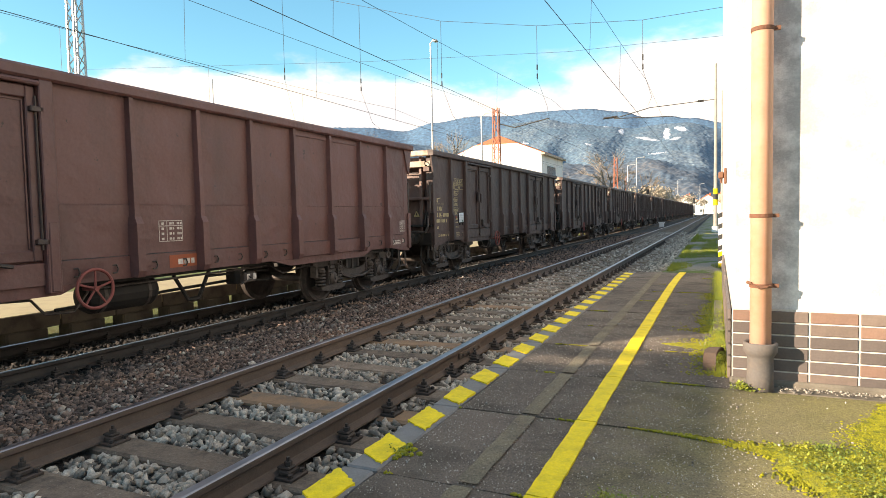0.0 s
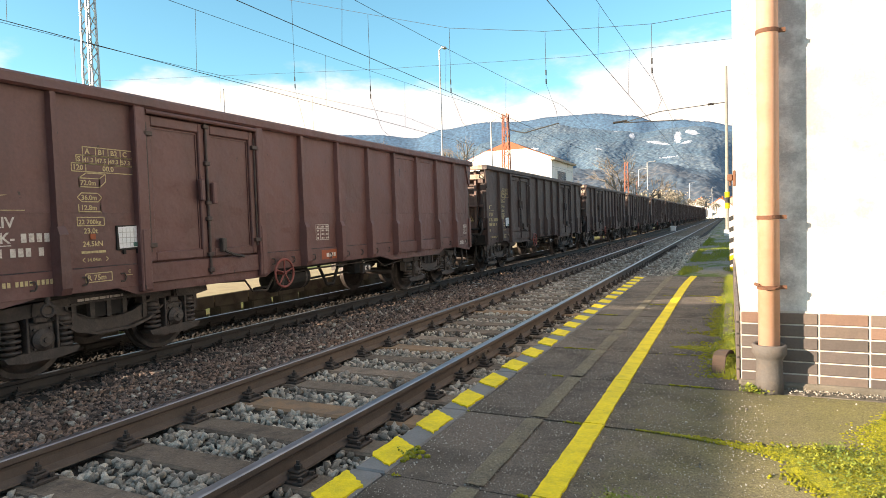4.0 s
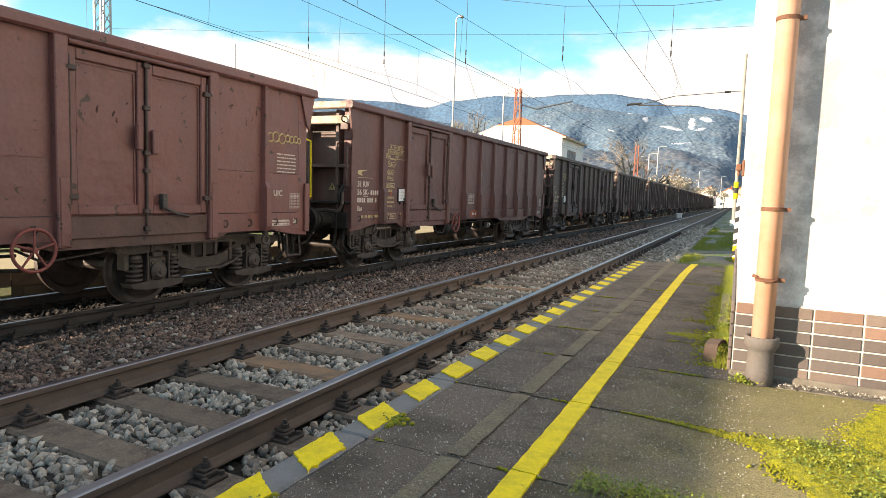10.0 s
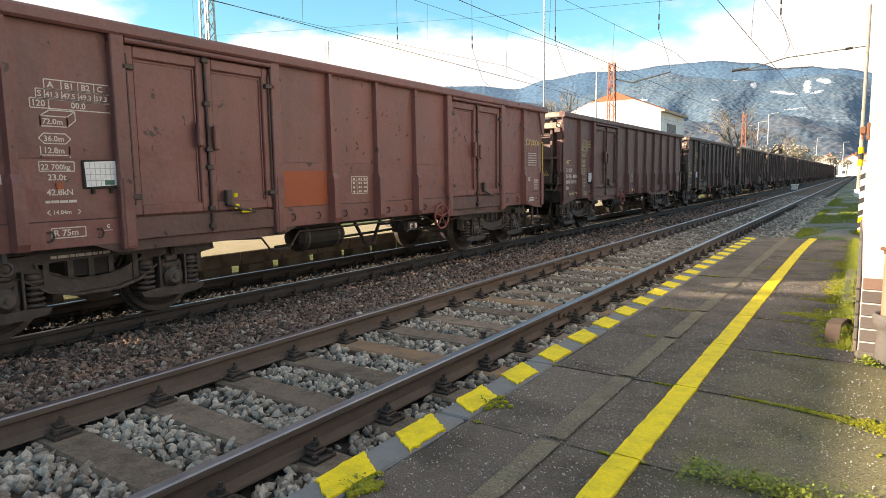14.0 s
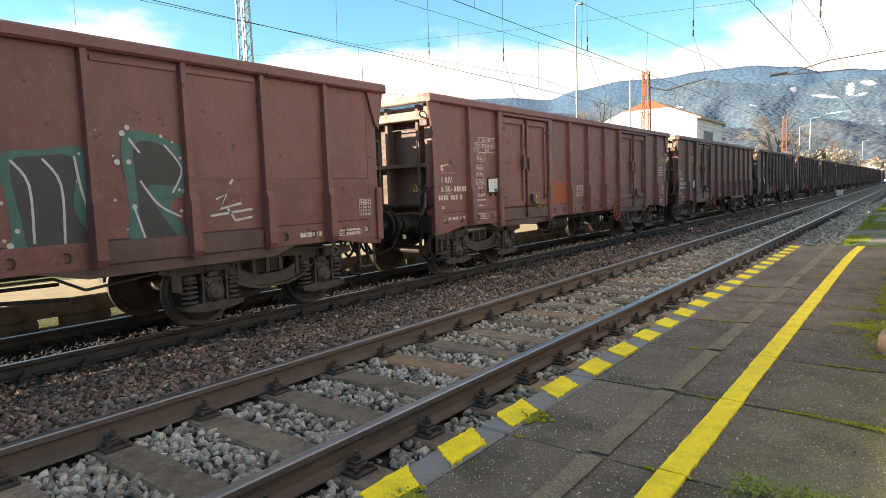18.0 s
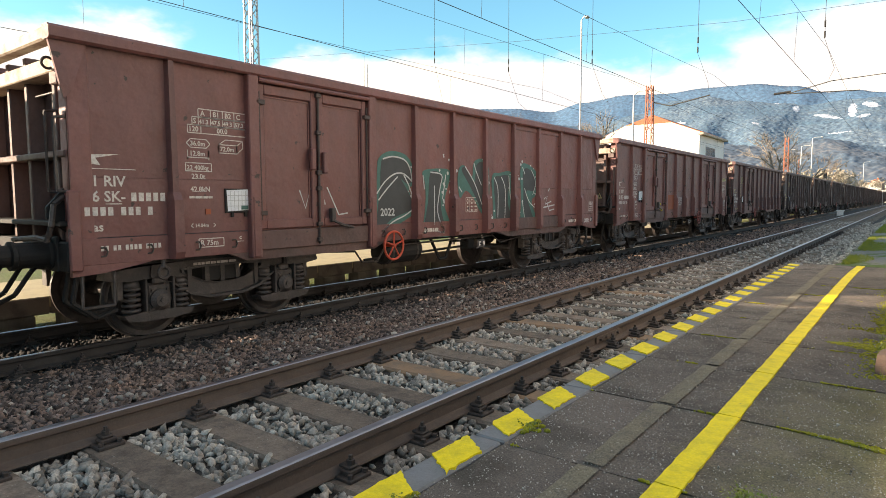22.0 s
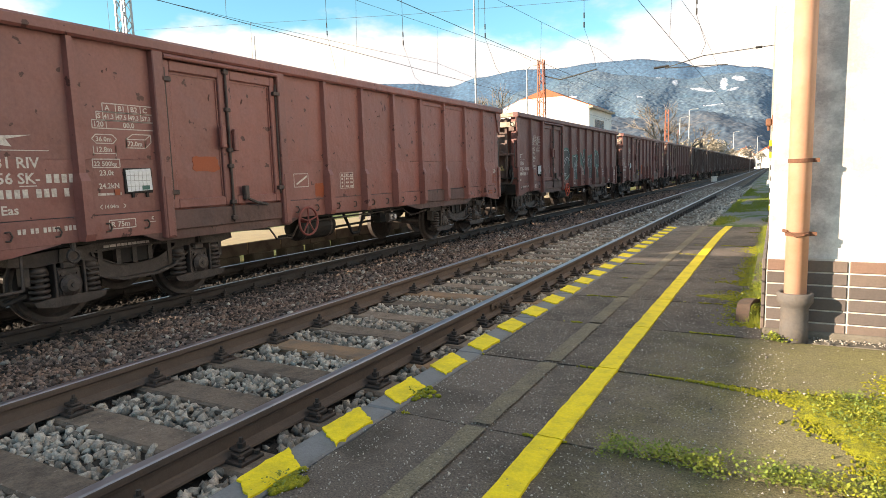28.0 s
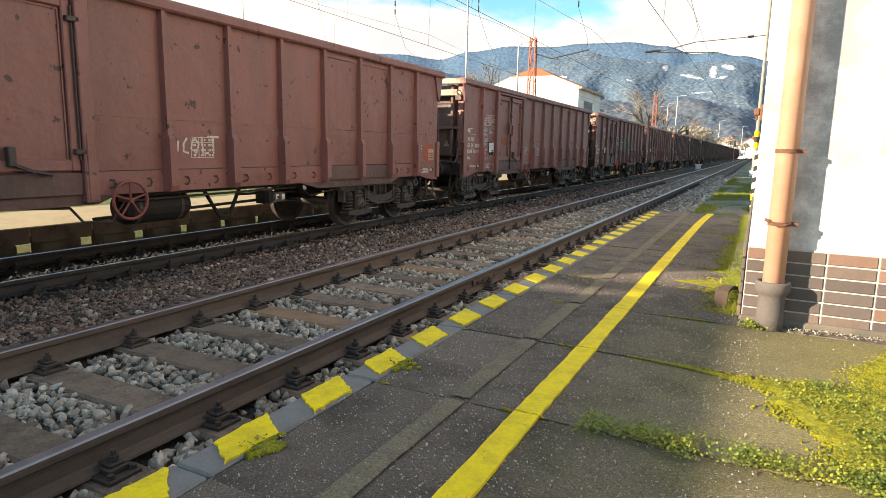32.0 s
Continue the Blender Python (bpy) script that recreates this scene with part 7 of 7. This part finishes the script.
for _ in range(6000):     # beside the wall and the iron edging
    y = g.uniform(1.95, 6.5)
    x = 2.47 - abs(g.normal(0, 0.11 if y < 2.6 or y > 4.2 else 0.16))
    if noise.noise(Vector((x * 4, y * 2.2, 6.0))) > -0.12:
        cushion(x, y, g.uniform(0.004, 0.012), g.uniform(0.004, 0.014), g.uniform(0.003, 0.009))
for _ in range(1400):      # a tongue of moss over the slabs
    f = g.uniform(0, 1) ** 0.7
    cushion(2.42 - 0.42 * f + g.normal(0, 0.015), 2.95 + g.normal(0, 0.09 * (1.1 - f)), g.uniform(0.005, 0.013), g.uniform(0.005, 0.013), g.uniform(0.003, 0.006))
for _ in range(3200):      # a strip beside the pebbles
    y = g.uniform(0.75, 1.62)
    cushion(3.22 + 0.1 * math.sin(y * 5) + g.normal(0, 0.03 + 0.06 * (1.62 - y)), y, g.uniform(0.004, 0.01), g.uniform(0.004, 0.01), g.uniform(0.003, 0.007))
for _ in range(60):       # on two kerb marks
    cushion(0.985 + g.normal(0, 0.03), -0.02 + g.normal(0, 0.04), 0.02, 0.02, 0.012)
    cushion(1.0 + g.normal(0, 0.03), -1.0 + g.normal(0, 0.05), 0.02, 0.02, 0.012)
tagged(part("moss_patches", stuff_mesh("moss", np.concatenate(V), np.concatenate(F), M_MOSSY), None), "bright yellow-green moss in the joints and by the wall", "moss", kind="stuff")

# the close mat under the wide patch
V, F, ids = [], [], {}
STEP = 0.011
for i in range(165):
    for j in range(95):
        x, y = 2.45 + i * STEP, -0.28 + j * STEP
        n1 = noise.noise(Vector((x * 9, y * 9, 2.0)))
        edge = min(x - (2.54 + 0.42 * max(0.0, 0.69 - y)), 0.64 + 0.14 * (x - 2.4) - y) + n1 * 0.07
        if edge < 0:
            continue
        ids[i, j] = len(V)
        V.append((x, y, PZ + min(0.012, edge * 0.2) + (n1 * 0.006 + noise.noise(Vector((x * 45, y * 45, 1.0))) * 0.008 if edge > 0.02 else 0)))
for i, j in list(ids):
    q = [(i, j), (i + 1, j), (i + 1, j + 1), (i, j + 1)]
    if all(c in ids for c in q):
        F.append(tuple(ids[c] for c in q))
tagged(part("moss_mat", stuff_mesh("moss_mat", V, F, M_MOSSY), None), "thick mat of yellow-green moss over the slabs", "moss", kind="stuff")

# low weeds with small leaves
V, F = [], []


def leaf(c, d, s):
    d = Vector(d).normalized()
    o = d.cross(Vector((0, 0, 1))).normalized() * s * 0.42
    k = len(V)
    V.extend([c, c + d * s * 0.5 + o, c + d * s, c + d * s * 0.5 - o])
    F.append((k, k + 1, k + 2, k + 3))


lr = random.Random(31)


def weed(x, y, n, size, spread, h):
    for _ in range(n):
        c = Vector((x + lr.gauss(0, spread), y + lr.gauss(0, spread), PZ + lr.uniform(0.003, h)))
        leaf(c, (lr.uniform(-1, 1), lr.uniform(-1, 1), lr.uniform(-0.1, 0.9)), size * lr.uniform(0.5, 1.3))


for _ in range(75):
    x = lr.uniform(2.0, 3.1)
    weed(x, -0.25 + lr.gauss(0, 0.03), 60, 0.012, 0.032, 0.04)
for _ in range(300):
    y = lr.uniform(-0.3, 0.72)
    x = 2.66 + 0.5 * max(0.0, 0.6 - y) * (1 if y > 0 else 0.6) + abs(lr.gauss(0, 0.55))
    weed(x, y + 0.1 * (x - 2.7), 40, 0.012, 0.04, 0.03)
for _ in range(45):
    weed(2.42 + lr.gauss(0, 0.05), lr.uniform(2.05, 4.6), 30, 0.017, 0.04, 0.06)
for _ in range(14):
    weed(lr.uniform(2.5, 2.62), 1.66 + lr.gauss(0, 0.03), 14, 0.02, 0.03, 0.03)
for y in (-0.02, -1.0):
    weed(0.99, y, 40, 0.014, 0.03, 0.02)
weed(2.43, 3.4, 6, 0.09, 0.03, 0.08)
tagged(part("weeds", stuff_mesh("weeds", V, F, M_LEAF), None), "low weeds with small green and yellowish leaves", "weeds", kind="stuff")
# grass blades on the verge and by the wall
V, F = [], []
for _ in range(26000):
    far = lr.random() < 0.8
    x, y = (lr.uniform(1.45, 2.9), 9.7 + 22 * lr.random() ** 1.5) if far else (2.44 + lr.gauss(0, 0.05), lr.uniform(1.95, 9.5))
    if far and noise.noise(Vector((x * 1.1, y * 0.35, 4))) < -0.05:
        continue
    z = 0.1 if far else PZ - 0.01
    h = lr.uniform(0.03, 0.09)
    a, dx, dy = (0.006 if far else 0.002), lr.gauss(0, 0.03), lr.gauss(0, 0.03)
    k = len(V)
    V.extend([(x - a, y, z), (x + a, y, z), (x + dx, y + dy, z + h)])
    F.append((k, k + 1, k + 2))
tagged(part("grass_blades", stuff_mesh("grass", V, F, M_LEAF), None), "short green grass beside the track and wall", "grass", kind="stuff")


def at_time(t):
    """how far the train has come"""
    i = min(int(t), len(TRAIN) - 2)
    f = t - i
    p = [TRAIN[max(0, min(len(TRAIN) - 1, i + d))] for d in (-1, 0, 1, 2)]
    if i == 0:
        p[0] = 2 * p[1] - p[2]
    if i == len(TRAIN) - 2:
        p[3] = 2 * p[2] - p[1]
    return 0.5 * (2 * p[1] + (p[2] - p[0]) * f + (2 * p[0] - 5 * p[1] + 4 * p[2] - p[3]) * f * f + (3 * p[1] - p[0] - 3 * p[2] + p[3]) * f ** 3)


def motions():
    for k, w in TRAINSET.items():
        walk(w, [(t, pose(T2X, s - 1.8 - SPACING * (k - 1) + OFFSET.get(k, 0.0), T2Z)) for t, s in enumerate(TRAIN)])
        if -1 <= k <= 5:
            for ob in w.children:
                if ob.name.startswith("wheelset"):
                    u = ob.location.y
                    walk(ob, [(i * 0.2, pose(0, u, 0.46, -math.degrees((at_time(i * 0.2) - TRAIN[0]) / 0.458))) for i in range(161)])


motions()
